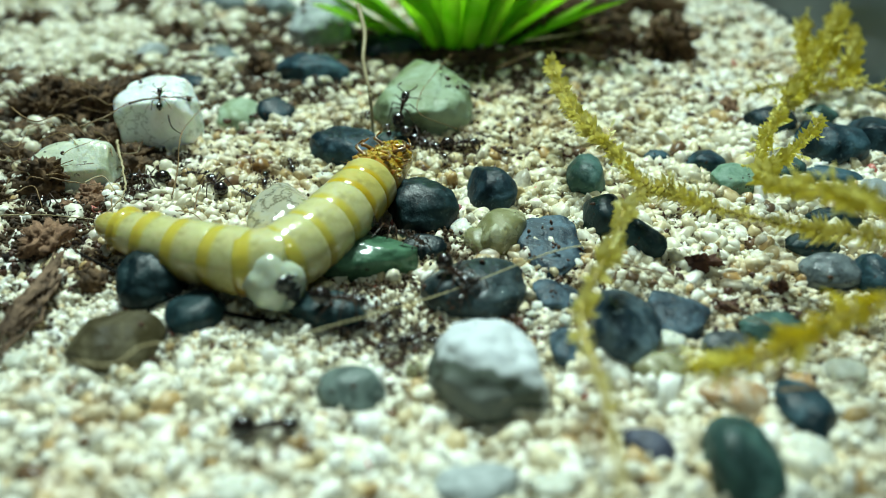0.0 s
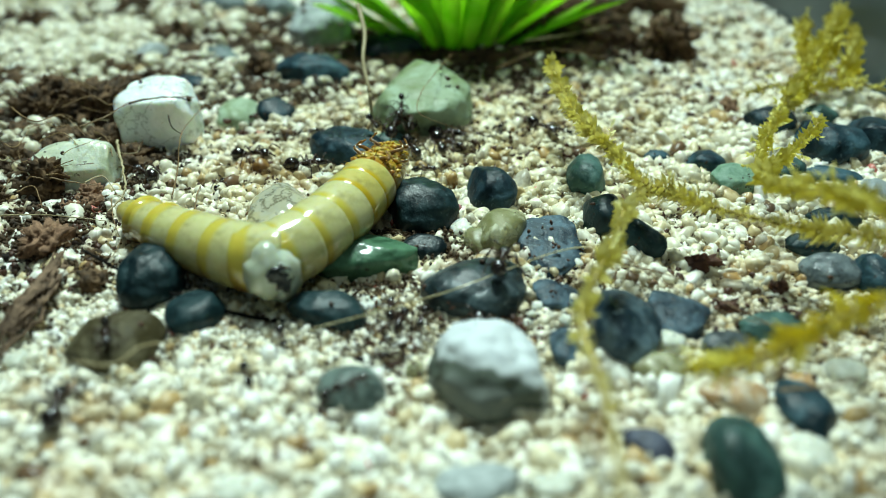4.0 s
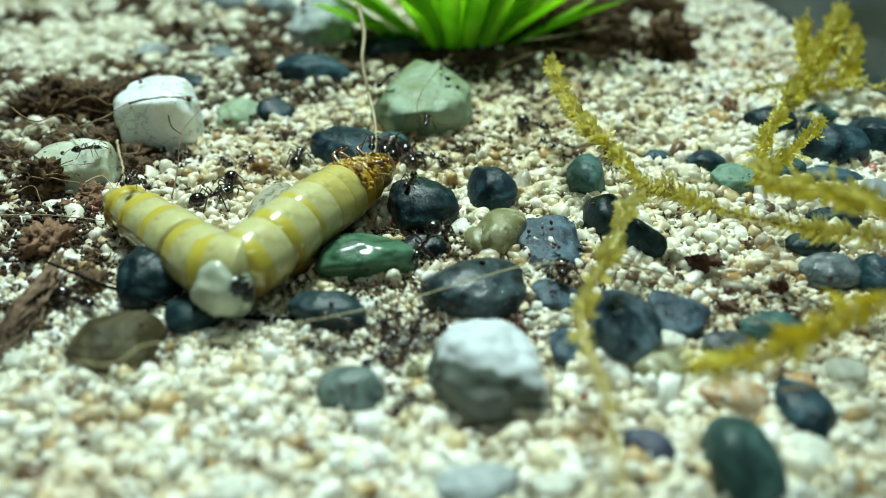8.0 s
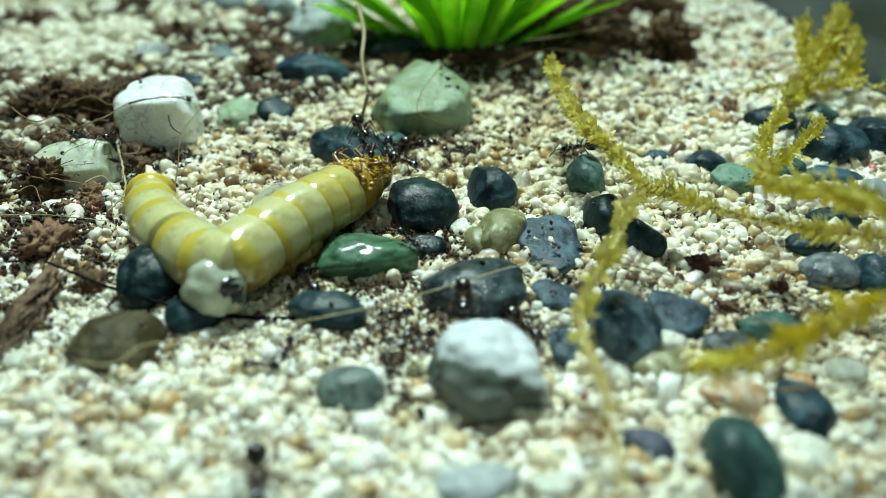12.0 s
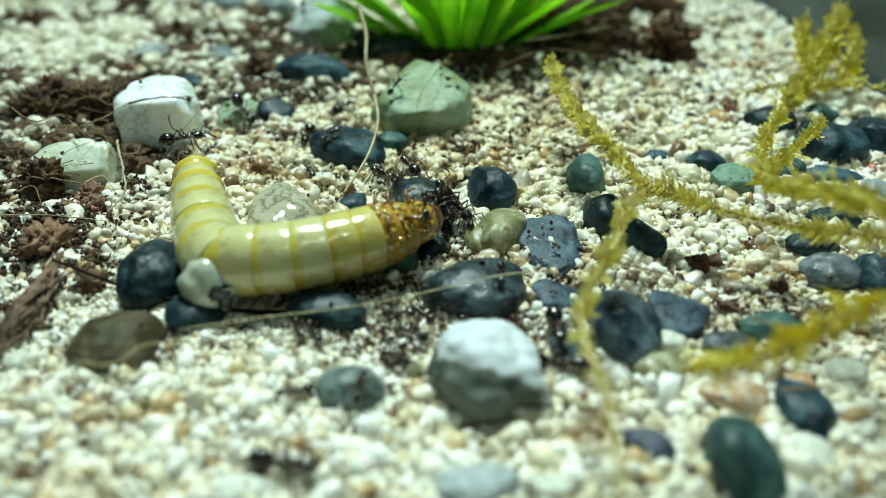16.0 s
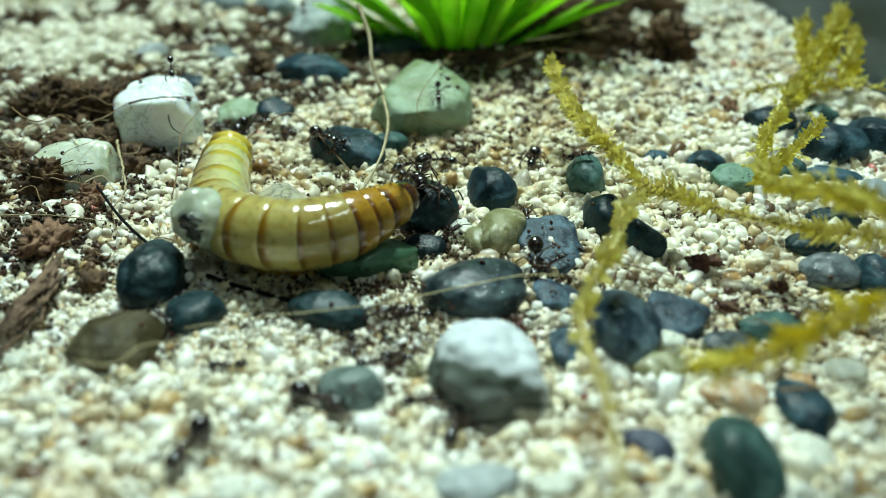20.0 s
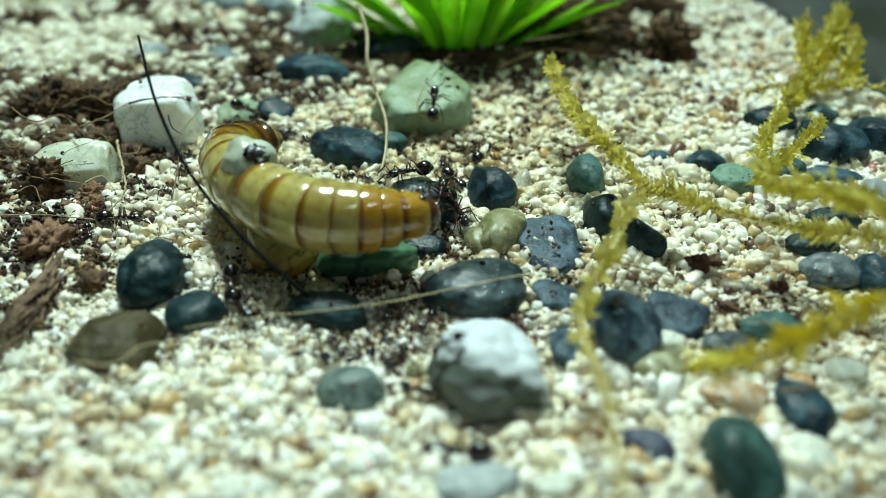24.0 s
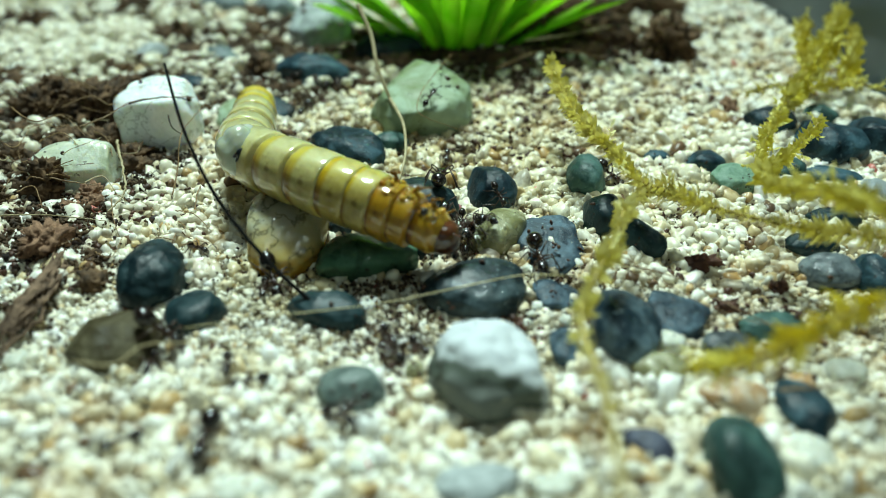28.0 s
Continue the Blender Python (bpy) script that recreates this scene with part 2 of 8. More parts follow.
def plain_grain(name, dark, light, rough, scale, strength=0.4, distance=0.0001, sss=0.0, coat=0.0):
    m, nodes, links, b = material(name, rough, 0, coat)
    n = noise_node(nodes, links, scale, 5)
    r = ramp(nodes, [(0.32, dark), (0.68, light)])
    links.new(n.outputs["Fac"], r.inputs[0])
    links.new(r.outputs[0], b.inputs["Base Color"])
    bump(nodes, links, b, n.outputs["Fac"], strength, distance)
    if sss:
        b.inputs["Subsurface Weight"].default_value = sss
        b.inputs["Subsurface Radius"].default_value = (1.0, 0.7, 0.3)
        b.inputs["Subsurface Scale"].default_value = 0.0006
    return m


def leafy(m, share):
    """Lets light pass through thin leaves."""
    nodes, links = m.node_tree.nodes, m.node_tree.links
    b, end = nodes["Principled BSDF"], nodes["Material Output"]
    t, x = nodes.new("ShaderNodeBsdfTranslucent"), nodes.new("ShaderNodeMixShader")
    x.inputs[0].default_value = share
    links.new(b.inputs["Base Color"].links[0].from_socket, t.inputs["Color"])
    links.new(b.outputs[0], x.inputs[1])
    links.new(t.outputs[0], x.inputs[2])
    links.new(x.outputs[0], end.inputs["Surface"])
    return m


def larva_material(name, belly, back, band, belly_band, rimcol=(0.15, 0.075, 0.008), unit=1.0, coat=1.0):
    """Skin: pale belly on +y, browner back, a warm band at the front and hind edge of each ring along z."""
    m, nodes, links, b = material(name, 0.34, 0, coat)
    b.inputs["Coat Roughness"].default_value = 0.02
    b.inputs["Coat IOR"].default_value = 1.75
    b.inputs["Specular IOR Level"].default_value = 0.15
    tc = nodes.new("ShaderNodeTexCoord")
    sep = nodes.new("ShaderNodeSeparateXYZ")
    links.new(tc.outputs["Object"], sep.inputs[0])
    side = nodes.new("ShaderNodeMapRange")
    side.inputs[1].default_value, side.inputs[2].default_value = -0.0011, 0.0009
    links.new(sep.outputs[1], side.inputs[0])
    skin = mix(nodes, links, "MIX", back, belly, side.outputs[0])
    cloud = noise_node(nodes, links, 800, 5, rough=0.65)
    patch = ramp(nodes, [(0.34, (0.60, 0.55, 0.42)), (0.50, (0.92, 0.90, 0.84)), (0.66, (1, 1, 1))])
    links.new(cloud.outputs["Fac"], patch.inputs[0])
    skin = mix(nodes, links, "MULTIPLY", skin, patch.outputs[0], 0.8)
    spot = noise_node(nodes, links, 2100, 3, rough=0.7)
    dots = ramp(nodes, [(0.60, (1, 1, 1)), (0.72, (0.45, 0.33, 0.16))])
    links.new(spot.outputs["Fac"], dots.inputs[0])
    back_only = nodes.new("ShaderNodeMath")
    back_only.operation = "SUBTRACT"
    back_only.inputs[0].default_value = 0.9
    links.new(side.outputs[0], back_only.inputs[1])
    skin = mix(nodes, links, "MULTIPLY", skin, dots.outputs[0], back_only.outputs[0])
    # a dark breathing spot on each flank of a ring
    across = nodes.new("ShaderNodeMath")
    across.operation = "ABSOLUTE"
    links.new(sep.outputs[0], across.inputs[0])
    place = nodes.new("ShaderNodeCombineXYZ")
    links.new(across.outputs[0], place.inputs[0])
    links.new(sep.outputs[1], place.inputs[1])
    links.new(sep.outputs[2], place.inputs[2])
    hole = nodes.new("ShaderNodeVectorMath")
    hole.operation = "DISTANCE"
    hole.inputs[1].default_value = (0.00195, -0.0007, 0.0002 * unit)
    links.new(place.outputs[0], hole.inputs[0])
    ragged = nodes.new("ShaderNodeMath")
    ragged.operation = "MULTIPLY_ADD"
    ragged.inputs[1].default_value = 0.0006
    links.new(spot.outputs["Fac"], ragged.inputs[0])
    links.new(hole.outputs["Value"], ragged.inputs[2])
    pit = nodes.new("ShaderNodeMapRange")
    pit.inputs[1].default_value, pit.inputs[2].default_value, pit.inputs[4].default_value = 0.00058, 0.00046, 0.6
    links.new(ragged.outputs[0], pit.inputs[0])
    skin = mix(nodes, links, "MIX", skin, (0.09, 0.045, 0.008), pit.outputs[0])
    edge = nodes.new("ShaderNodeMapRange")
    edge.interpolation_type = "SMOOTHSTEP"
    edge.inputs[1].default_value, edge.inputs[2].default_value = -0.00034 * unit, -0.00078 * unit
    links.new(sep.outputs[2], edge.inputs[0])
    skin = mix(nodes, links, "MIX", skin, mix(nodes, links, "MIX", band, belly_band, side.outputs[0]), edge.outputs[0])
    rim = nodes.new("ShaderNodeMapRange")
    rim.inputs[1].default_value, rim.inputs[2].default_value = -0.00092 * unit, -0.00104 * unit
    links.new(sep.outputs[2], rim.inputs[0])
    lip = nodes.new("ShaderNodeMath")
    lip.operation = "MULTIPLY"
    lip.inputs[1].default_value = 0.85
    links.new(rim.outputs[0], lip.inputs[0])
    links.new(back_only.outputs[0], lip.inputs[1])
    links.new(mix(nodes, links, "MIX", skin, rimcol, lip.outputs[0]), b.inputs["Base Color"])
    b.inputs["Subsurface Weight"].default_value = 0.65
    b.inputs["Subsurface Radius"].default_value = (1.0, 0.7, 0.25)
    b.inputs["Subsurface Scale"].default_value = 0.0005
    fine = noise_node(nodes, links, 900, 3)
    bump(nodes, links, b, fine.outputs["Fac"], 0.45, 0.00012)
    links.new(b.inputs["Normal"].links[0].from_socket, b.inputs["Coat Normal"])
    return m


def glass_dark():
    m, nodes, links, b = material("tank_plastic", 0.35)
    n = noise_node(nodes, links, 60, 4)
    r = ramp(nodes, [(0.3, (0.050, 0.074, 0.090)), (0.7, (0.095, 0.125, 0.14))])
    links.new(n.outputs["Fac"], r.inputs[0])
    links.new(r.outputs[0], b.inputs["Base Color"])
    return m



SAND, BED = sand_material(), bed_material()
GRAVEL = plain_grain("coral_gravel", (0.42, 0.37, 0.24), (0.85, 0.81, 0.66), 0.4, 420, 0.4, 0.0002, sss=0.15)
SOIL = {
    "soil": plain_grain("dark_soil", (0.008, 0.004, 0.002), (0.20, 0.112, 0.052), 0.9, 900, 0.9, 0.0003),
    "peat": plain_grain("loose_peat", (0.010, 0.005, 0.002), (0.115, 0.066, 0.030), 0.9, 620, 0.9, 0.0003),
    "clay": plain_grain("reddish_soil", (0.13, 0.062, 0.032), (0.36, 0.20, 0.115), 0.85, 1700, 0.9, 0.0003),
    "rust": plain_grain("rust_soil", (0.045, 0.014, 0.007), (0.15, 0.055, 0.028), 0.7, 1700, 0.9, 0.0003),
}
CRUMB = plain_grain("dirt_crumb", (0.016, 0.008, 0.006), (0.12, 0.045, 0.022), 0.55, 900)
LEAF = leafy(plain_grain("plant_leaf", (0.42, 0.82, 0.04), (0.78, 1.0, 0.18), 0.34, 300, 0.2, coat=0.2), 0.65)
MOSS_LEAF = leafy(plain_grain("moss_leaf", (0.74, 0.67, 0.16), (1.0, 0.96, 0.60), 0.45, 900, 0.2), 0.65)
MOSS_GOLD = leafy(plain_grain("golden_moss_leaf", (0.69, 0.61, 0.08), (0.95, 0.90, 0.36), 0.45, 900, 0.2), 0.7)
MOSS_SUN = leafy(plain_grain("bright_moss_leaf", (0.84, 0.72, 0.03), (0.97, 0.92, 0.26), 0.45, 900, 0.2), 0.45)
MOSS_STEM = plain_grain("moss_stem", (0.26, 0.19, 0.04), (0.52, 0.42, 0.13), 0.6, 900)
FIBRE = {
    "gold": plain_grain("golden_fibre", (0.50, 0.40, 0.17), (0.72, 0.62, 0.34), 0.4, 1200),
    "straw": plain_grain("straw_fibre", (0.30, 0.23, 0.11), (0.52, 0.44, 0.26), 0.5, 1200),
    "rootbrown": plain_grain("brown_root", (0.14, 0.075, 0.025), (0.34, 0.21, 0.09), 0.55, 1200),
    "black": plain_grain("black_bristle", (0.002, 0.002, 0.002), (0.008, 0.007, 0.006), 0.75, 1200),
}
FIBRE["black"].node_tree.nodes["Principled BSDF"].inputs["Specular IOR Level"].default_value = 0.1
BARK = plain_grain("bark_strip", (0.05, 0.026, 0.014), (0.27, 0.17, 0.105), 0.9, 1300, 1.0, 0.0004)
ANT_BODY = plain_grain("ant_shell", (0.005, 0.004, 0.004), (0.022, 0.012, 0.009), 0.20, 1500, 0.1, coat=0.5)
ANT_BROWN = plain_grain("ant_brown_shell", (0.018, 0.008, 0.005), (0.055, 0.022, 0.012), 0.26, 1500, 0.1, coat=0.3)
ANT_LEG = plain_grain("ant_leg", (0.020, 0.010, 0.006), (0.075, 0.035, 0.018), 0.35, 1500, 0.1)
PALE, STRAW = (0.64, 0.61, 0.31), (0.52, 0.43, 0.14)
SKIN = larva_material("larva_skin", PALE, STRAW, (0.25, 0.12, 0.004), (0.60, 0.49, 0.075))
SKIN_TAIL = larva_material("larva_tail_skin", PALE, (0.32, 0.17, 0.015), (0.13, 0.05, 0.003), (0.60, 0.48, 0.07), (0.06, 0.025, 0.003))
SKIN_TIP = larva_material("larva_tail_tip_skin", (0.62, 0.55, 0.18), (0.24, 0.11, 0.010), (0.16, 0.065, 0.006), (0.58, 0.48, 0.12), (0.12, 0.06, 0.01))
SKIN_MID = larva_material("larva_middle_skin", (0.62, 0.54, 0.17), (0.44, 0.33, 0.09), (0.20, 0.09, 0.004), (0.58, 0.40, 0.014), (0.10, 0.04, 0.005), 0.8)
SKIN_FRONT = larva_material("larva_front_skin", (0.50, 0.29, 0.020), (0.46, 0.25, 0.020), (0.17, 0.055, 0.002), (0.42, 0.19, 0.008), (0.06, 0.018, 0.003), 0.6)
SKIN_HEAD = larva_material("larva_head_skin", (0.14, 0.042, 0.010), (0.075, 0.020, 0.005), (0.05, 0.014, 0.004), (0.08, 0.024, 0.007), (0.04, 0.010, 0.003), 0.6)
LARVA_LEG = plain_grain("larva_leg", (0.10, 0.035, 0.006), (0.34, 0.165, 0.030), 0.25, 1100, 0.2, sss=0.2, coat=0.9)
WHITE_FLESH = plain_grain("wound_flesh", (0.42, 0.45, 0.33), (0.60, 0.64, 0.52), 0.25, 500, 0.3, 0.0002, sss=0.5, coat=0.8)
DARK_SCAB = plain_grain("dark_scab", (0.004, 0.005, 0.006), (0.035, 0.035, 0.03), 0.22, 1500, 0.8, 0.0002, coat=0.6)
PLASTIC = glass_dark()


# ---- geometry helpers ----
def finish(name, bm, mat, smooth=True):
    me = bpy.data.meshes.new(name)
    bm.to_mesh(me)
    bm.free()
    me.materials.append(mat)
    if smooth:
        me.shade_smooth()
    return me


def part(name, bm, mat, parent=None, label="", m=None, smooth=True):
    ob = new(name, finish(name, bm, mat, smooth))
    if parent:
        ob.parent = parent
    if m:
        ob.matrix_basis = m
    return tagged(ob, label)


def thing(name, label, category, group="", m=None, kind=""):
    ob = new(name)
    ob.empty_display_size = 0.001
    if m:
        ob.matrix_basis = m
    return tagged(ob, label, category, group, kind)


def fbm(p, octaves=3):
    v, a = 0.0, 1.0
    for _ in range(octaves):
        v += a * noise.noise(p)
        p = p * 2.1
        a *= 0.5
    return v


def blob(bm, centre, radii, sub=3, rough=0.0, freq=1.2, seed=0, turn=None, box=2.0, facets=0, flats=()):
    """A rounded lump in mm: an ellipsoid, boxier with box > 2, dented by noise."""
    made = bmesh.ops.create_icosphere(bm, subdivisions=sub, radius=1.0)["verts"]
    off = Vector((seed * 3.7, seed * 1.3, seed * 7.1))
    rnd = random.Random(seed)
    cuts = [(Vector((rnd.uniform(-1, 1), rnd.uniform(-1, 1), rnd.uniform(-0.6, 1))).normalized(), rnd.uniform(0.76, 0.93)) for _ in range(facets)]
    cuts += [(Vector(n).normalized(), reach) for n, reach in flats]
    for v in made:
        d = v.co.normalized()
        k = (abs(d.x) ** box + abs(d.y) ** box + abs(d.z) ** box) ** (-1 / box)
        k *= 1 + rough * fbm(d * freq + off)
        e = d * k
        for n, reach in cuts:
            over = e.dot(n) - reach + 0.10
            if over > 0:
                e = e - n * (over * over / (over + 0.16))
        d, k = e, 1.0
        p = Vector((d.x * k * radii[0], d.y * k * radii[1], d.z * k * radii[2]))
        if turn:
            p = turn @ p
        v.co = (p + Vector(centre)) * MM
    return made


def curve_points(points, n):
    """n+1 points of a smooth curve through the points."""
    pts = [Vector(p) for p in points]
    out = []
    for i in range(n + 1):
        s = i / n * (len(pts) - 1)
        k = min(int(s), len(pts) - 2)
        u = s - k
        p0, p1, p2, p3 = pts[max(k - 1, 0)], pts[k], pts[k + 1], pts[min(k + 2, len(pts) - 1)]
        out.append(0.5 * (2 * p1 + (p2 - p0) * u + (2 * p0 - 5 * p1 + 4 * p2 - p3) * u * u + (3 * p1 - p0 - 3 * p2 + p3) * u ** 3))
    return out


def tube(bm, pts, radius, sides=6):
    """A tube in mm along pts; radius is a number or a function of 0..1."""
    rings = []
    for i, p in enumerate(pts):
        d = (pts[min(i + 1, len(pts) - 1)] - pts[max(i - 1, 0)]).normalized()
        a = d.cross(Vector((0.31, 0.17, 0.93))).normalized()
        b = d.cross(a)
        r = radius(i / (len(pts) - 1)) if callable(radius) else radius
        rings.append([bm.verts.new((p + (a * math.cos(q) + b * math.sin(q)) * r) * MM) for q in [2 * math.pi * j / sides for j in range(sides)]])
    for u, v in zip(rings, rings[1:]):
        for j in range(sides):
            bm.faces.new((u[j], u[(j + 1) % sides], v[(j + 1) % sides], v[j]))
    bm.faces.new(rings[0][::-1])
    bm.faces.new(rings[-1])


def lathe(bm, profile, sides=28, squash=1.0, crease=0.0):
    """A closed body turned about z from (z, r) pairs in mm."""
    def dent(j):
        q = 2 * math.pi * j / sides
        return 1 - crease * sum(math.exp(-((math.cos(q) - s) / 0.11) ** 2) for s in (-0.80, 0.80)) * (1 if math.sin(q) > 0 else 0)
    rings = [[bm.verts.new((r * dent(j) * math.cos(2 * math.pi * j / sides) * MM, r * dent(j) * math.sin(2 * math.pi * j / sides) * squash * MM, z * MM)) for j in range(sides)] for z, r in profile]
    for u, v in zip(rings, rings[1:]):
        for j in range(sides):
            bm.faces.new((u[j], u[(j + 1) % sides], v[(j + 1) % sides], v[j]))
    bm.faces.new(rings[0][::-1])
    bm.faces.new(rings[-1])


# ---- the tank and the sand ----
def slab(name, x0, x1, y0, y1, z0, z1, label):
    bm = bmesh.new()
    bmesh.ops.create_cube(bm, size=1)
    for v in bm.verts:
        v.co = Vector(((x0 if v.co.x < 0 else x1) * MM, (y0 if v.co.y < 0 else y1) * MM, (z0 if v.co.z < 0 else z1) * MM))
    bmesh.ops.bevel(bm, geom=bm.edges[:], offset=0.3 * MM, segments=2, affect="EDGES")
    ob = new(name, finish(name, bm, PLASTIC, False))
    return tagged(ob, label, "tank wall", kind="structure")


slab("wall_east", 41.5, 44.5, -80, 96, -6, 60, "blue-grey plastic side wall of the tank")
slab("wall_west", -84.5, -81.5, -80, 96, -6, 60, "blue-grey plastic side wall of the tank")
slab("wall_north", -81.4, 41.4, 93, 96, -6, 60, "blue-grey plastic back wall of the tank")
slab("wall_south", -81.4, 41.4, -80, -77, -6, 60, "blue-grey plastic front wall of the tank")


def swell(x, y):
    """Height in mm of the sand's gentle relief."""
    return 0.35 * noise.noise(Vector((x * 0.07, y * 0.07, 0.3))) + 0.22 * noise.noise(Vector((x * 0.22, y * 0.22, 4.1)))


def sand_bed():
    bm = bmesh.new()
    nx, ny = 160, 170
    grid = [[bm.verts.new((x * MM, y * MM, (swell(x, y) - 0.27) * MM)) for x in [-81.4 + 122.8 * i / nx for i in range(nx + 1)]] for y in [-77 + 170 * j / ny for j in range(ny + 1)]]
    for u, v in zip(grid, grid[1:]):
        for i in range(nx):
            bm.faces.new((u[i], u[i + 1], v[i + 1], v[i]))
    tagged(new("ground", finish("ground", bm, BED)), "bed of pale coral sand in the tank", "sand", kind="structure")


sand_bed()


def unit_ball(sub):
    bm = bmesh.new()
    bmesh.ops.create_icosphere(bm, subdivisions=sub, radius=1.0)
    v = np.array([p.co for p in bm.verts])
    f = np.array([[q.index for q in p.verts] for p in bm.faces])
    bm.free()
    return v, f


def grain_mesh(name, spots, sub, mat, rng, angular=0.16):
    """Many small irregular grains in one mesh. spots: rows of x, y, z, radius in mm."""
    ball, tris = unit_ball(sub)
    n, k = len(spots), len(ball)
    spots = np.asarray(spots)
    axes = np.stack([rng.uniform(0.85, 1.55, n), rng.uniform(0.7, 1.05, n), rng.uniform(0.5, 0.9, n)], 1)
    q = rng.normal(size=(n, 4))
    q /= np.linalg.norm(q, axis=1, keepdims=True)
    w, x, y, z = q.T
    rot = np.stack([1 - 2 * (y * y + z * z), 2 * (x * y - z * w), 2 * (x * z + y * w), 2 * (x * y + z * w), 1 - 2 * (x * x + z * z), 2 * (y * z - x * w),
                    2 * (x * z - y * w), 2 * (y * z + x * w), 1 - 2 * (x * x + y * y)], 1).reshape(n, 3, 3)
    shape = ball[None] * (1 + rng.uniform(-angular, angular, (n, k, 1)))
    pts = np.einsum("nij,nkj->nki", rot, shape * axes[:, None, :]) * spots[:, None, 3:4] + spots[:, None, :3]
    faces = (tris[None] + (np.arange(n) * k)[:, None, None]).reshape(-1, 3)
    me = bpy.data.meshes.new(name)
    me.vertices.add(n * k)
    me.vertices.foreach_set("co", (pts * MM).astype(np.float32).ravel())
    me.loops.add(len(faces) * 3)
    me.loops.foreach_set("vertex_index", faces.astype(np.int32).ravel())
    me.polygons.add(len(faces))
    me.polygons.foreach_set("loop_start", np.arange(0, len(faces) * 3, 3, dtype=np.int32))
    me.update(calc_edges=True)
    me.materials.append(mat)
    me.shade_smooth()
    return new(name, me)


def swell_many(xs, ys):
    return np.array([swell(x, y) for x, y in zip(xs, ys)])


def scatter(rng, y0, y1, pitch, lo, hi, depth):
    """Grain places between two lines of the plan, as wide as the tank shows there."""
    half0, half1 = 23 + (y0 + 20) * 0.52, 23 + (y1 + 20) * 0.52
    area = (half0 + half1) * (y1 - y0)
    n = int(area / pitch ** 2)
    u = rng.uniform(0, 1, n)
    y = y0 + (y1 - y0) * u
    x = rng.uniform(-1, 1, n) * (half0 + (half1 - half0) * u)
    keep = x < 41
    x, y = x[keep], y[keep]
    r = lo + (hi - lo) * rng.beta(1.6, 3.2, len(x))
    z = swell_many(x, y) + rng.uniform(-depth, depth, len(x)) - 0.05
    return np.stack([x, y, z, r], 1)


def sand():
    rng = np.random.default_rng(11)
    front = scatter(rng, -24, -11, 0.45, 0.18, 0.98, 0.34)
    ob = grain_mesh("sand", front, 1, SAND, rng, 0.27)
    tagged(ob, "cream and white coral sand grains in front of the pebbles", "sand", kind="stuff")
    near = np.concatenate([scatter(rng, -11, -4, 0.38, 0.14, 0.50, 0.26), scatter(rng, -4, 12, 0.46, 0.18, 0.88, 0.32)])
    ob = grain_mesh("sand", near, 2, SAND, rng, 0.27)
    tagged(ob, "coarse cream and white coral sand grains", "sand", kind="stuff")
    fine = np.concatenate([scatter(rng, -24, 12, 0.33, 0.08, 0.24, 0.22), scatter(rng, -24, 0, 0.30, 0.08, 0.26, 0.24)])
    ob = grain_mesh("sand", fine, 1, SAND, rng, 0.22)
    tagged(ob, "fine cream coral sand between the coarse grains", "sand", kind="stuff")
    middle = scatter(rng, 12, 34, 0.56, 0.24, 0.96, 0.30)
    ob = grain_mesh("sand", middle, 2, SAND, rng, 0.26)
    tagged(ob, "coarse cream and white coral sand grains behind the larva", "sand", kind="stuff")
    far = scatter(rng, 34, 78, 0.66, 0.30, 1.05, 0.45)
    ob = grain_mesh("sand", far, 1, SAND, rng, 0.22)
    tagged(ob, "coarse coral sand grains towards the back wall", "sand", kind="stuff")


sand()

HILLS = []  # pebbles as (x, y, z, a, b, c, turn) in mm, for the ants to climb


def terrain(x, y):
    """Height in mm of the top surface at x, y."""
    h = swell(x, y) + 0.15
    for px, py, pz, a, b, c, turn in HILLS:
        dx, dy = x - px, y - py
        if abs(dx) + abs(dy) > a + b + c:
            continue
        ca, sa = math.cos(turn), math.sin(turn)
        u, v = (dx * ca + dy * sa) / a, (dy * ca - dx * sa) / b
        q = 1 - u * u - v * v
        if q > 0:
            h = max(h, pz + c * math.sqrt(q))
    return h


FLATS = {  # broad worn faces of single stones: normal, how far out
    12: (((-0.05, -0.28, 0.95), 0.72), ((0.0, -0.97, -0.25), 0.87), ((-0.75, 0.5, 0.45), 0.76)),
    14: (((0.98, -0.05, 0.1), 0.80), ((0.0, -0.55, 0.83), 0.72), ((0.0, -0.98, -0.1), 0.78)),
    5: (((0.0, -0.15, 0.98), 0.84), ((0.1, -0.97, 0.1), 0.86)),
    22: (((0.0, -0.25, 0.96), 0.50),),
}


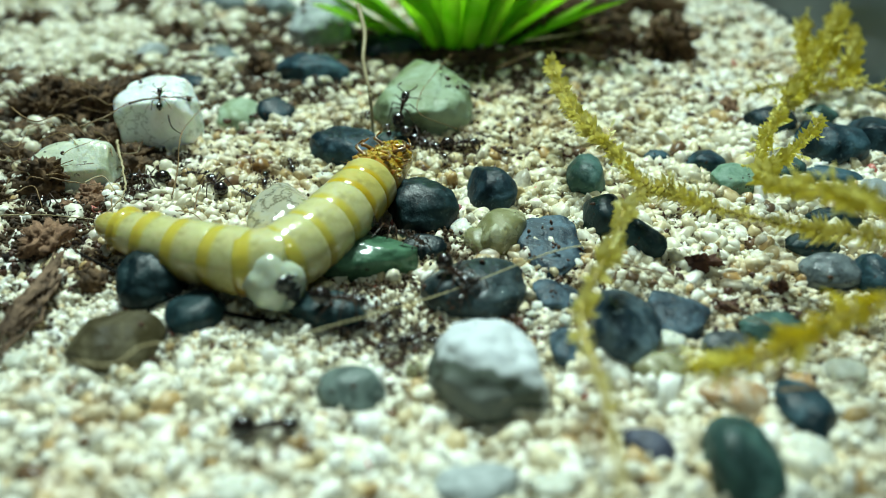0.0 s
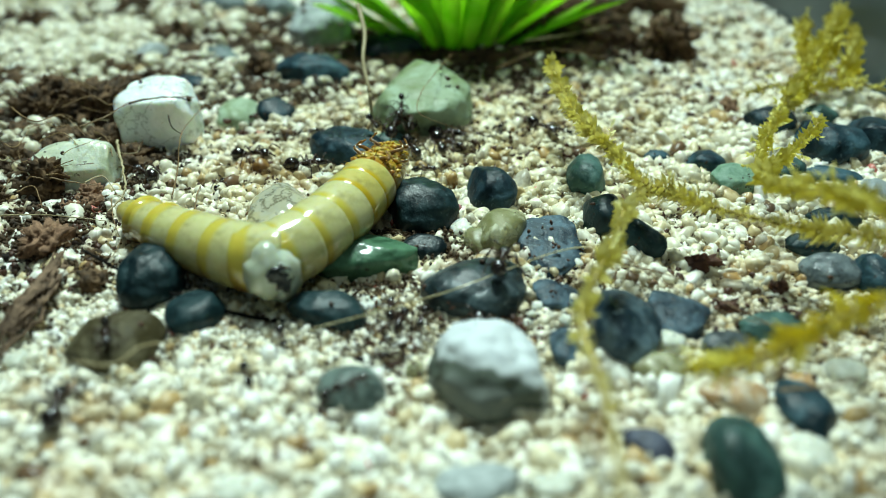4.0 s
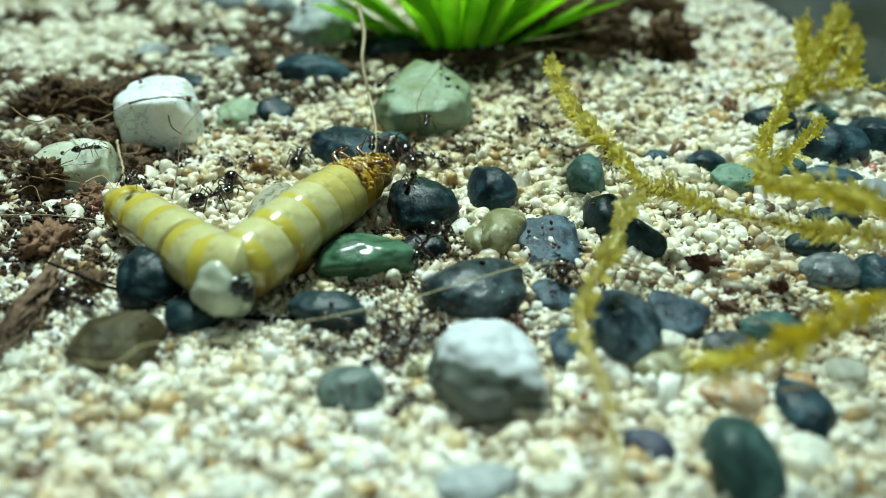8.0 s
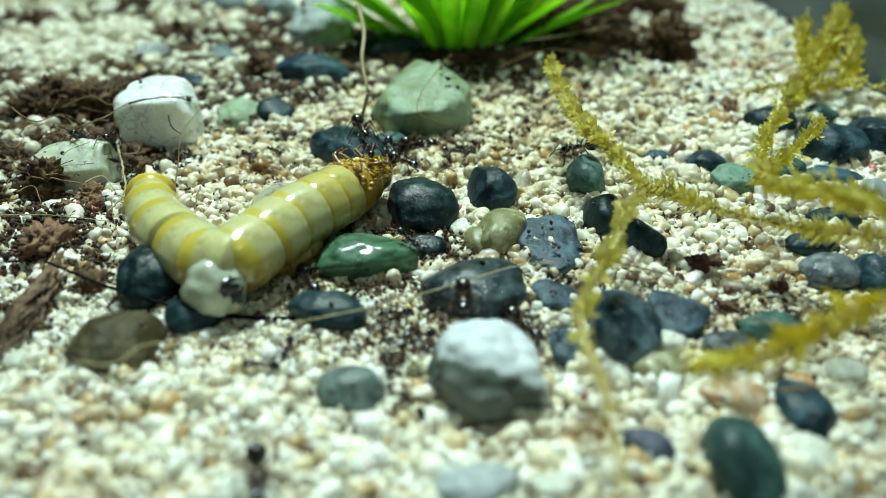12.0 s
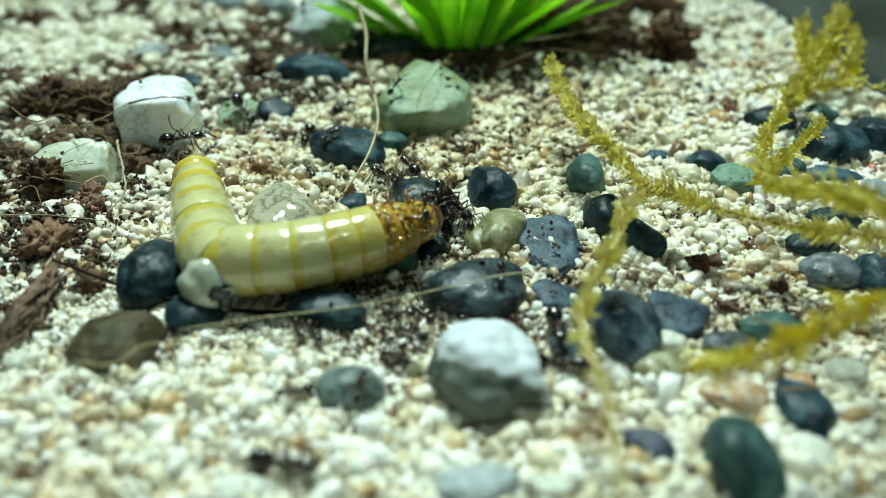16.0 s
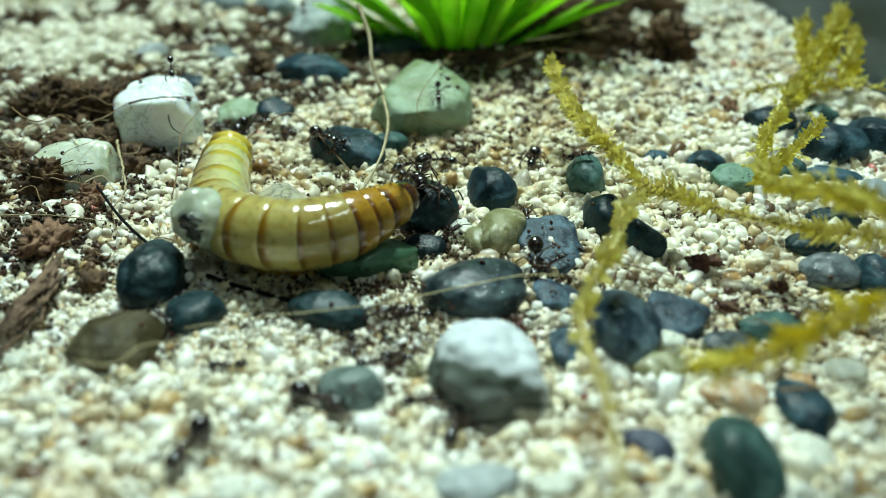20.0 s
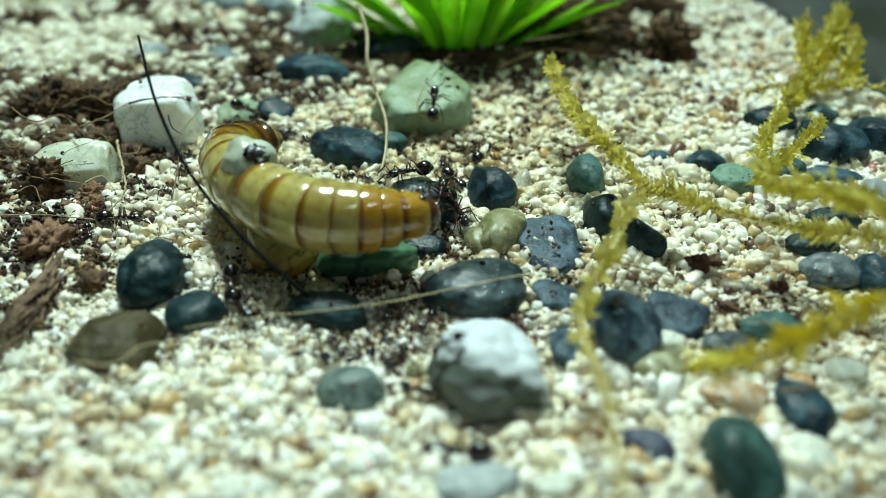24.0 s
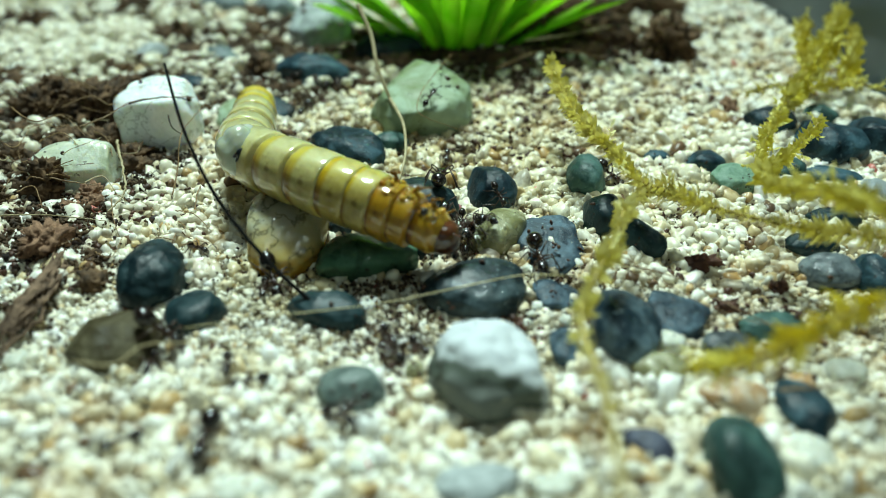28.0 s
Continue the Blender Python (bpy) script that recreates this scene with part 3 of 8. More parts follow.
def pebble(x, y, z, a, b, c, turn, kind, seed):
    bm = bmesh.new()
    flat = kind in ("plate", "mint")
    boxy = 2.0 if kind == "agate" else 3.2 if kind == "plate" else 3.0 if kind in ("white", "jade") else 2.1 if kind == "mint" else 2.6 if kind in ("wet", "brown", "milk") else 2.25
    blob(bm, (0, 0, 0), (a, b, c), 5 if a > 1.8 else 4 if a > 1.2 else 3, 0.17 if flat else 0.24 if kind == "agate" else 0.14, 0.95, seed, None, boxy, 0 if kind in ("agate", "white", "mint", "jade") else 3, FLATS.get(seed, ()))
    off = Vector((seed * 2.3, seed * 0.7, seed * 1.9))
    for v in bm.verts:
        p = v.co / MM + off
        v.co *= 1 + 0.034 * noise.noise(p * 0.9) + 0.010 * noise.noise(p * 2.4) + 0.003 * noise.noise(p * 6.5)
    ob = new("pebble", finish("pebble", bm, STONE[kind]))
    ob.matrix_basis = pose(x * MM, y * MM, z * MM, 0, 0, turn)
    tagged(ob, STONE_LABEL[kind], "pebble", "pebbles on the sand")
    HILLS.append((x, y, z, a, b, c, radians(turn)))
    return ob


# x, y, z, half length, half width, half height (mm), turn
pebble(-28.12, 57.74, 0.59, 2.89, 2.06, 1.4, 0, "grey", 1)
pebble(-20.74, 55.04, 0.8, 2.65, 2.8, 1.91, 0, "grey", 2)
pebble(-13.64, 44.43, 1.28, 3.63, 4.49, 3.05, 0, "pale", 3)
pebble(-12.95, 31.38, 0.73, 4.05, 2.56, 1.74, -10, "slate", 4)
pebble(-23.1, 17.0, 1.9, 3.05, 3.1, 3.3, 0, "white", 5)
pebble(-24.27, 29.26, 0.35, 1.91, 1.21, 0.82, -20, "slate", 6)
pebble(-23.49, 36.82, 0.47, 2.25, 1.66, 1.13, -21, "grey", 7)
pebble(-31.05, 37.66, 0.5, 1.91, 1.76, 1.2, -27, "pale", 8)
pebble(-17.94, 21.39, 0.49, 1.79, 2.78, 1.17, 0, "mint", 9)
pebble(-14.75, 21.87, 0.51, 1.75, 1.78, 1.21, 0, "slate", 10)
pebble(-7.62, 13.7, 0.69, 3.36, 2.41, 1.64, -35, "slate", 11)
pebble(-2.0, 21.3, 1.25, 4.35, 5.0, 3.5, 10, "mint", 12)
pebble(-4.22, 15.24, 0.42, 1.42, 1.48, 1.01, -39, "green", 13)
pebble(-27.0, 9.1, 1.1, 3.35, 1.9, 1.95, 12, "jade", 14)
pebble(-5.64, 38.02, 0.75, 3.6, 2.39, 1.79, 0, "dark", 15)
pebble(-1.62, 3.87, 0.81, 2.51, 2.56, 1.92, 0, "dark", 16)
pebble(3.48, 6.76, 0.76, 1.86, 2.66, 1.81, 0, "slate", 17)
pebble(3.7, 1.02, 0.62, 1.55, 2.19, 1.49, -31, "beige", 18)
pebble(2.27, 0.3, 0.37, 0.92, 1.31, 0.89, 0, "beige", 19)
pebble(1.24, 1.84, 0.3, 0.79, 1.06, 0.72, 0, "milk", 20)
pebble(1.69, -5.13, 0.45, 3.0, 2.5, 1.4, -8, "wet", 21)
pebble(6.77, -0.04, 0.41, 2.04, 3.25, 0.97, 0, "plate", 22)
pebble(6.7, -5.3, 0.19, 1.35, 1.3, 0.46, 0, "plate", 23)
pebble(10.56, 9.2, 0.61, 1.39, 2.18, 1.46, 0, "green", 24)
pebble(10.82, 3.28, 0.61, 1.38, 1.93, 1.45, 0, "dark", 25)
pebble(12.54, 0.65, 0.5, 1.14, 2.33, 1.2, 32, "dark", 26)
pebble(9.81, -9.16, 0.75, 1.9, 2.64, 1.8, 0, "mottled", 27)
pebble(12.86, -7.47, 0.24, 1.88, 1.87, 0.56, -28, "plate", 28)
pebble(21.63, 8.63, 0.48, 1.88, 1.67, 1.14, 0, "mint2", 29)
pebble(20.41, 12.13, 0.35, 1.58, 1.24, 0.84, 23, "slate", 30)
pebble(27.99, 19.65, 0.53, 2.24, 1.87, 1.27, -22, "slate", 31)
pebble(33.24, 21.42, 0.37, 1.59, 1.3, 0.89, 0, "green", 32)
pebble(31, 14.35, 0.83, 2.49, 2.9, 1.97, 0, "slate", 33)
pebble(34.91, 15.14, 0.77, 2.1, 2.7, 1.83, 0, "slate", 34)
pebble(29.09, 9.11, 0.37, 2.11, 1.3, 0.89, -20, "slate", 35)
pebble(26.11, 10.51, 0.43, 1.33, 1.5, 1.02, 0, "green", 36)
pebble(26.82, 3.35, 0.3, 2, 0.96, 0.72, 0, "dark", 37)
pebble(31.21, 7.11, 0.39, 1.23, 1.37, 0.93, 0, "pale", 38)
pebble(23.67, -0.15, 0.31, 1.75, 0.98, 0.74, 0, "dark", 39)
pebble(23.54, -3.36, 0.42, 1.82, 1.47, 1, 0, "grey2", 40)
pebble(26.04, -3.95, 0.53, 1.22, 1.85, 1.26, 0, "slate", 41)
pebble(-4.77, -1.99, 0.59, 3.16, 2.02, 1.41, 6, "wetgreen", 42)
pebble(-17.08, -4.34, 0.8, 1.88, 2.79, 1.9, 0, "dark", 43)
pebble(-14.07, -7.53, 0.48, 1.58, 1.67, 1.13, -35, "dark", 44)
pebble(-6.55, -7.37, 0.44, 2.26, 1.39, 1.04, -11, "dark", 45)
pebble(-17.3, -10.42, 0.53, 2.48, 2.12, 1.27, 11, "brown", 46)
pebble(2.3, -12.98, 0.98, 2.81, 2.75, 2.34, -15, "agate", 47)
pebble(-4.52, -13.64, 0.38, 1.73, 1.33, 0.9, -12, "murk", 48)
pebble(9.41, -17.26, 0.28, 1.32, 0.89, 0.67, -54, "purple", 49)
pebble(13.07, -18.56, 0.68, 1.53, 2.48, 1.61, 0, "green", 50)
pebble(17.36, -15.01, 0.38, 1.92, 1.19, 0.89, -81, "slate", 51)
pebble(14.32, -13.96, 0.31, 1.8, 1.08, 0.73, -13, "amber", 52)
pebble(11.17, -11.84, 0.28, 1.51, 0.99, 0.67, 0, "beige", 53)
pebble(1.6, -19.64, 0.35, 1.84, 1.21, 0.82, 0, "pale", 54)
pebble(15.17, -10.11, 0.28, 1.48, 0.97, 0.66, 8, "grey2", 55)
pebble(18.28, -8.59, 0.31, 1.87, 1.09, 0.74, 0, "green", 56)
pebble(-8.54, -19.84, 0.22, 1.45, 0.78, 0.53, 0, "milk", 57)
pebble(-10.17, 0.8, 0.93, 2.68, 4.43, 2.21, 0, "honey", 58)
pebble(6.54, -10, 0.19, 0.79, 1.49, 0.45, 0, "plate", 59)
pebble(-1.16, -0.46, 0.33, 1.45, 1.05, 0.79, 0, "dark", 60)
pebble(-6.25, 5.4, 0.31, 1.04, 1.09, 0.74, 0, "slate", 61)
pebble(-6.81, 2.56, 0.32, 0.84, 1.02, 0.77, 0, "dark", 62)
pebble(-14.33, -7.96, 0.13, 1.01, 0.47, 0.32, -7, "milk", 63)
pebble(-1.42, -11.97, 0.17, 0.52, 0.59, 0.4, 0, "beige", 64)
pebble(-4.2, -6.32, 0.17, 0.65, 0.61, 0.41, 0, "milk", 65)
pebble(-23.45, -6.59, 0.18, 0.65, 0.62, 0.42, 0, "milk", 66)
pebble(-22.2, -11.31, 0.21, 0.68, 0.74, 0.5, 0, "milk", 67)
pebble(24.56, 27.92, 0.28, 1.08, 0.97, 0.66, 0, "milk", 68)
pebble(36.61, 23.57, 0.3, 1.53, 1.06, 0.72, 0, "milk", 69)
pebble(18.05, -13.03, 0.2, 0.85, 0.7, 0.47, 0, "amber", 70)
pebble(-13.64, -13.38, 0.15, 0.7, 0.51, 0.35, 0, "milk", 71)
pebble(-3.62, -18.18, 0.19, 0.63, 0.67, 0.45, 0, "milk", 72)
pebble(16.48, -17.58, 0.26, 1.15, 0.91, 0.62, -24, "milk", 73)
pebble(4.78, -19.46, 0.2, 0.98, 0.7, 0.47, 0, "milk", 74)
pebble(-12.23, 29.18, 0.37, 1.64, 1.19, 0.89, 0, "dark", 75)
pebble(-46.96, 55.12, 0.43, 1.77, 1.51, 1.03, 0, "milk", 76)
pebble(-37.47, 37.94, 0.41, 1.8, 1.44, 0.98, 0, "milk", 77)
pebble(-39.01, 34.45, 0.37, 1.45, 1.3, 0.88, 0, "milk", 78)
pebble(-42.62, 32.3, 0.41, 1.24, 1.43, 0.97, 0, "milk", 79)
pebble(12.21, -9.7, 0.21, 0.91, 0.75, 0.51, 0, "milk", 80)
pebble(20.65, -12.24, 0.26, 1.01, 0.9, 0.61, 0, "milk", 81)
pebble(-8.64, -12.97, 0.15, 0.51, 0.51, 0.35, 0, "milk", 82)
pebble(-18.12, -16.08, 0.16, 0.53, 0.55, 0.37, 0, "amber", 83)
pebble(-8.84, 9.37, 0.24, 0.76, 0.84, 0.57, 0, "milk", 84)
pebble(16.84, 13.33, 0.22, 0.99, 0.78, 0.53, 0, "slate", 85)
pebble(16.84, 29.73, 0.17, 1.1, 0.61, 0.41, 0, "purple", 86)
pebble(-15.35, -3.7, 1.25, 0.42, 0.36, 0.34, 20, "milk", 87)
pebble(-15.15, -4.3, 0.75, 0.36, 0.34, 0.32, 70, "milk", 88)
pebble(-41.0, 27.2, 0.5, 0.95, 0.8, 0.75, 15, "rose", 89)
pebble(1.0, 4.8, 0.3, 0.36, 0.34, 0.32, 0, "rose", 90)
pebble(5.25, -2.90, 0.30, 0.42, 0.36, 0.32, 10, "milk", 91)
pebble(6.00, -3.40, 0.30, 0.36, 0.31, 0.27, 60, "milk", 92)
pebble(3.93, -6.63, 0.30, 0.44, 0.37, 0.33, 30, "milk", 93)
pebble(5.39, -6.60, 0.30, 0.36, 0.31, 0.27, 80, "milk", 94)
pebble(2.80, -6.90, 0.30, 0.34, 0.29, 0.26, 10, "milk", 95)
pebble(-0.13, -6.60, 0.30, 0.30, 0.26, 0.22, 40, "milk", 96)
pebble(0.68, -6.75, 0.30, 0.34, 0.29, 0.26, 0, "milk", 97)
pebble(1.81, -6.95, 0.30, 0.36, 0.31, 0.27, 70, "milk", 98)
pebble(8.70, 2.58, 0.30, 0.50, 0.42, 0.38, 20, "milk", 99)
pebble(6.83, -7.94, 0.30, 0.40, 0.34, 0.30, 50, "milk", 100)
pebble(7.50, -2.60, 0.30, 0.36, 0.31, 0.27, 15, "milk", 101)
pebble(8.30, -2.20, 0.30, 0.42, 0.36, 0.32, 40, "milk", 102)
pebble(4.50, -3.10, 0.30, 0.30, 0.26, 0.22, 30, "milk", 103)
pebble(5.00, -7.40, 0.30, 0.34, 0.29, 0.26, 10, "milk", 104)
pebble(8.20, -6.20, 0.30, 0.42, 0.36, 0.32, 75, "milk", 105)
pebble(4.60, -8.30, 0.30, 0.36, 0.31, 0.27, 25, "milk", 106)


# ---- soil, bark and crumbs ----
def soil_clump(x, y, z, a, b, c, kind, seed):
    bm = bmesh.new()
    blob(bm, (0, 0, 0), (a, b, c), 5 if a > 2 else 4, 0.3, 1.9, seed)
    off = Vector((seed * 1.7, seed * 0.9, seed * 2.3))
    for v in bm.verts:
        p = v.co / MM + off
        v.co *= 0.78 + 0.6 * abs(noise.noise(p * 1.5)) + 0.32 * noise.noise(p * 3.6) + 0.26 * noise.noise(p * 7.5) + 0.14 * noise.noise(p * 15.0)
    ob = new("soil_clump", finish("soil_clump", bm, SOIL[kind]))
    ob.matrix_basis = pose(x * MM, y * MM, z * MM)
    words = {"soil": "crumbly dark brown clump of fibrous soil", "clay": "reddish brown crumbly clump of soil", "rust": "small rust-brown crumb of soil on sand"}
    tagged(ob, words[kind], "soil clump", "soil clumps")


def bark_strip():
    bark = thing("bark_strip", "weathered fibrous brown strip of bark on sand", "bark")
    rnd = random.Random(2)
    for k in range(44):
        shift = Vector((rnd.uniform(-1.0, 1.0), rnd.uniform(-0.8, 0.8), rnd.uniform(-0.7, -0.1)))
        fat = rnd.uniform(0.025, 0.10)
        path = curve_points([Vector(p) + shift * (0.6 + 0.5 * math.sin(n * 1.7 + k)) for n, p in enumerate(BARK_LINE)], 30)
        cut = rnd.randint(0, 12)
        bm = bmesh.new()
        tube(bm, path[cut:31 - rnd.randint(0, 12)], lambda u: fat * (0.35 + math.sin(math.pi * min(1, 0.1 + 0.85 * u)) ** 0.6), 7)
        for v in bm.verts:
            p = v.co / MM
            v.co += Vector((0.20 * fbm(p * 2.2), 0.20 * fbm(p * 1.9 + Vector((3, 1, 0))), 0.18 * fbm(p * 1.6))) * MM
        part("strand", bm, BARK, bark)


def crumbs():
    rng = np.random.default_rng(5)
    rows = []
    for x, y, spread, n, lo, hi in CRUMB_SPOTS:
        for _ in range(n):
            px, py = rng.normal(x, spread), rng.normal(y, spread)
            r = rng.uniform(lo, hi)
            h = terrain(px, py)
            if h < 0.9 or rng.random() < (0.25 if 4 < px < 10 else 0.05):
                rows.append((px, py, h + r * 0.45, r))
    for k in range(6400):
        py = rng.uniform(-10, 45) if k < 1900 else rng.normal(7, 9) if k < 3900 else rng.uniform(-13, 14)
        px = rng.uniform(-1, 1) * (26 + 0.5 * py)
        r = 0.03 + (0.12 if k < 1900 else 0.10) * rng.beta(1.2, 3.5)
        h = terrain(px, py)
        if h < 0.9 or rng.random() < 0.06:
            rows.append((px, py, h + r * 0.5, r))
    ob = grain_mesh("dirt_crumbs", rows, 1, CRUMB, rng, 0.35)
    tagged(ob, "scattered dark red-brown dirt crumbs", "dirt", kind="stuff")


def peat():
    """Dark crumbs of planting soil worked into the sand; some heaps also stand in for shade."""
    rng = np.random.default_rng(31)
    rows = []
    for x, y, sx, sy, n, lo, hi in PEAT_SPOTS:
        for _ in range(n):
            px, py = rng.normal(x, sx), rng.normal(y, sy)
            r = lo + (hi - lo) * rng.beta(1.2, 2.6)
            h = swell(px, py)
            if px < 40 and terrain(px, py) < h + 0.5:
                rows.append((px, py, h + 0.2 + r * 0.5 + abs(rng.normal()) * 0.2, r))
    ob = grain_mesh("peat", rows, 1, SOIL["peat"], rng, 0.35)
    tagged(ob, "dark brown crumbly planting soil over the sand", "soil", kind="stuff")


def gravel():
    """White coral gravel, coarser than the sand, heaped in the back corner."""
    rng = np.random.default_rng(21)
    rows = []
    for x, y, sx, sy, n, lo, hi in GRAVEL_SPOTS:
        for _ in range(n):
            px, py = rng.normal(x, sx), rng.normal(y, sy)
            r = lo + (hi - lo) * rng.beta(1.3, 2.6)
            if px < 40:
                rows.append((px, py, swell(px, py) + r * 0.3 + rng.uniform(0, 0.8), r))
    ob = grain_mesh("gravel", rows, 2, GRAVEL, rng, 0.03)
    tagged(ob, "coarse white coral gravel mixed with soil", "gravel", kind="stuff")


# ---- plants ----
def leaf_blade(length, width, lift, droop):
    """A pointed leaf along +x that rises and arches over, in mm."""
    bm = bmesh.new()
    n = 12
    rows = []
    for i in range(n + 1):
        u = i / n
        w = width * (0.55 + 0.75 * u) * (1 - u ** 3) ** 0.8 * 0.62 + 0.02
        a = radians(lift) - radians(droop) * u
        rows.append((u, w, a))
    x = z = 0.0
    strips = []
    for u, w, a in rows:
        strips.append([bm.verts.new(Vector((x - k * math.sin(a), s * w, z + k * math.cos(a))) * MM) for s, k in
                       ((-1, 0.22 * w), (-0.5, 0.05 * w), (0, -0.10 * w), (0.5, 0.05 * w), (1, 0.22 * w), (0.5, -0.10 * w), (0, -0.30 * w), (-0.5, -0.10 * w))])
        x += math.cos(a) * length / n
        z += math.sin(a) * length / n
    for p, q in zip(strips, strips[1:]):
        for j in range(8):
            bm.faces.new((p[j], p[(j + 1) % 8], q[(j + 1) % 8], q[j]))
    bm.faces.new(strips[0][::-1])
    bm.faces.new(strips[-1])
    return bm


def rosette_plant(x, y):
    rnd = random.Random(4)
    plant = thing("rosette_plant", "bright green rosette plant with narrow pointed leaves", "plant", m=pose(x * MM, y * MM, 0.0))
    bm = bmesh.new()
    blob(bm, (0, 0, 0.3), (4.6, 2.8, 1.6), 3, 0.15, 1.5, 3)
    part("crown", bm, MOSS_STEM, plant, "brown-green crown at the base")
    # the last ring arches over out of view, added to shade the ground
    for ring, n, lift, droop, length, width, spread in ((0, 14, 34, 4, 14, 2.1, 4.6), (1, 15, 46, 12, 17, 2.4, 3.8), (2, 14, 58, 20, 18, 2.4, 2.6), (3, 10, 74, 24, 16, 2.2, 1.5), (4, 11, 78, 70, 25, 2.3, 1.2)):
        for k in range(n):
            q = 360 * (k + 0.5 * (ring % 2)) / n + rnd.uniform(-8, 8)
            front = max(0.0, -math.sin(radians(q)))
            bm = leaf_blade(length * rnd.uniform(0.75, 1.1), width * rnd.uniform(0.75, 1.15), lift + 22 * front ** 2 + rnd.uniform(-8, 8), droop * (1 - front) + rnd.uniform(-8, 10))
            part("leaf", bm, LEAF, plant, m=pose(math.cos(radians(q)) * spread * MM, math.sin(radians(q)) * spread * 0.6 * MM, (0.1 + 0.3 * ring) * MM, rnd.uniform(-15, 15), 0, q))


def moss_strand(points, seed, size=0.7, density=14.0, thick=1.0, fade=0.0, leaf=None, bushy=0.28):
    """A stem set with small pointed leaves."""
    rnd = random.Random(seed)
    strand = thing("moss_strand", "yellow-green feathery moss strand arching over the sand", "moss", "moss strands")
    path = curve_points(points, 10 * len(points))
    bm = bmesh.new()
    tube(bm, path, lambda u: 0.14 * thick, 6)
    part("stem", bm, MOSS_STEM, strand, "thin olive stem")
    total = sum((b - a).length for a, b in zip(path, path[1:]))
    count = int(total * density)
    bm = bmesh.new()
    for k in range(count):
        s = (k + rnd.random()) / count * (len(path) - 1)
        if rnd.random() < fade * s / len(path):
            continue
        i = min(int(s), len(path) - 2)
        p = path[i].lerp(path[i + 1], s - i)
        d = (path[i + 1] - path[i]).normalized()
        a = d.cross(Vector((0.2, 0.3, 0.9))).normalized()
        b = d.cross(a)
        q = k * 2.4 + rnd.uniform(-0.5, 0.5)
        out = a * math.cos(q) + b * math.sin(q)
        side = d.cross(out)
        ln = size * rnd.uniform(0.45, 1.5) * (0.8 + 0.75 * noise.noise(Vector((s * 0.35, seed * 5.3, 0.7)))) * (0.82 + 0.18 * min(1, 4 * s / len(path)))
        wd = ln * rnd.uniform(0.16, 0.30)
        fw = -0.55 * rnd.uniform(0.1, 1.4)
        c1 = p + (out * 0.55 + d * fw * 0.35) * ln
        tip = p + (out * 1.05 + d * fw * 1.0) * ln
        keel = (out * 0.05 - d * 0.07) * ln
        vs = [bm.verts.new(v * MM) for v in (p, c1 + side * wd, tip, c1 - side * wd, c1 + keel, c1 - keel * 0.6)]
        for f in ((0, 1, 4), (1, 2, 4), (2, 3, 4), (3, 0, 4), (1, 0, 5), (2, 1, 5), (3, 2, 5), (0, 3, 5)):
            bm.faces.new([vs[j] for j in f])
    for k in range(int(total * bushy)):
        i = rnd.randint(2, len(path) - 3)
        d = (path[i + 1] - path[i]).normalized()
        out = Vector((rnd.uniform(-1, 1), rnd.uniform(-1, 1), rnd.uniform(-0.3, 1))).normalized()
        for n in range(16):
            p = path[i] + (out * 0.8 - d * 0.5) * (n / 16 * size * rnd.uniform(1.7, 2.3))
            q = Vector((rnd.uniform(-1, 1), rnd.uniform(-1, 1), rnd.uniform(-1, 1))).normalized() + out * 0.8
            side = q.cross(out).normalized() * size * 0.16
            tip = p + q * size * rnd.uniform(0.35, 0.6)
            vs = [bm.verts.new(v * MM) for v in (p, p.lerp(tip, 0.5) + side, tip, p.lerp(tip, 0.5) - side)]
            bm.faces.new(vs[:3])
            bm.faces.new((vs[0], vs[2], vs[3]))
    leaves = part("leaves", bm, leaf or MOSS_LEAF, strand, "small pointed yellow-green leaves", smooth=False)
    leaves["kind"] = "stuff"
    return strand


def fibre(radius, kind, points, seed):
    bm = bmesh.new()
    path = curve_points(points, 8 * len(points))
    rnd = random.Random(seed)
    path = [p + Vector((rnd.uniform(-1, 1), rnd.uniform(-1, 1), rnd.uniform(-1, 1))) * radius * 0.5 for p in path]
    tube(bm, path, lambda u: radius * (1.1 - 0.6 * u), 6)
    ob = new("fibre", finish("fibre", bm, FIBRE[kind]))
    words = {"straw": "thin straw-coloured plant fibre on the sand", "rootbrown": "thin curled brown root fibre", "black": "fine black hair-like root"}
    tagged(ob, words[kind], "fibre", "loose fibres")
    return ob


# ---- the larva ----
SPANS = (0.9, 1.0, 1.0, 1.0, 1.05, 1.1, 1.1, 1.05, 1.0, 0.82, 0.72, 0.56, 0.52, 0.8, 0.45)  # ring lengths, tail to head
RINGS = len(SPANS)
CUTS = [sum(SPANS[:k]) / sum(SPANS) for k in range(RINGS + 1)]
GIRTH = (0.96, 1.44, 1.74, 1.94, 2.04, 2.10, 2.14, 2.14, 2.13, 2.11, 2.05, 1.93, 1.72, 1.38, 0.90)


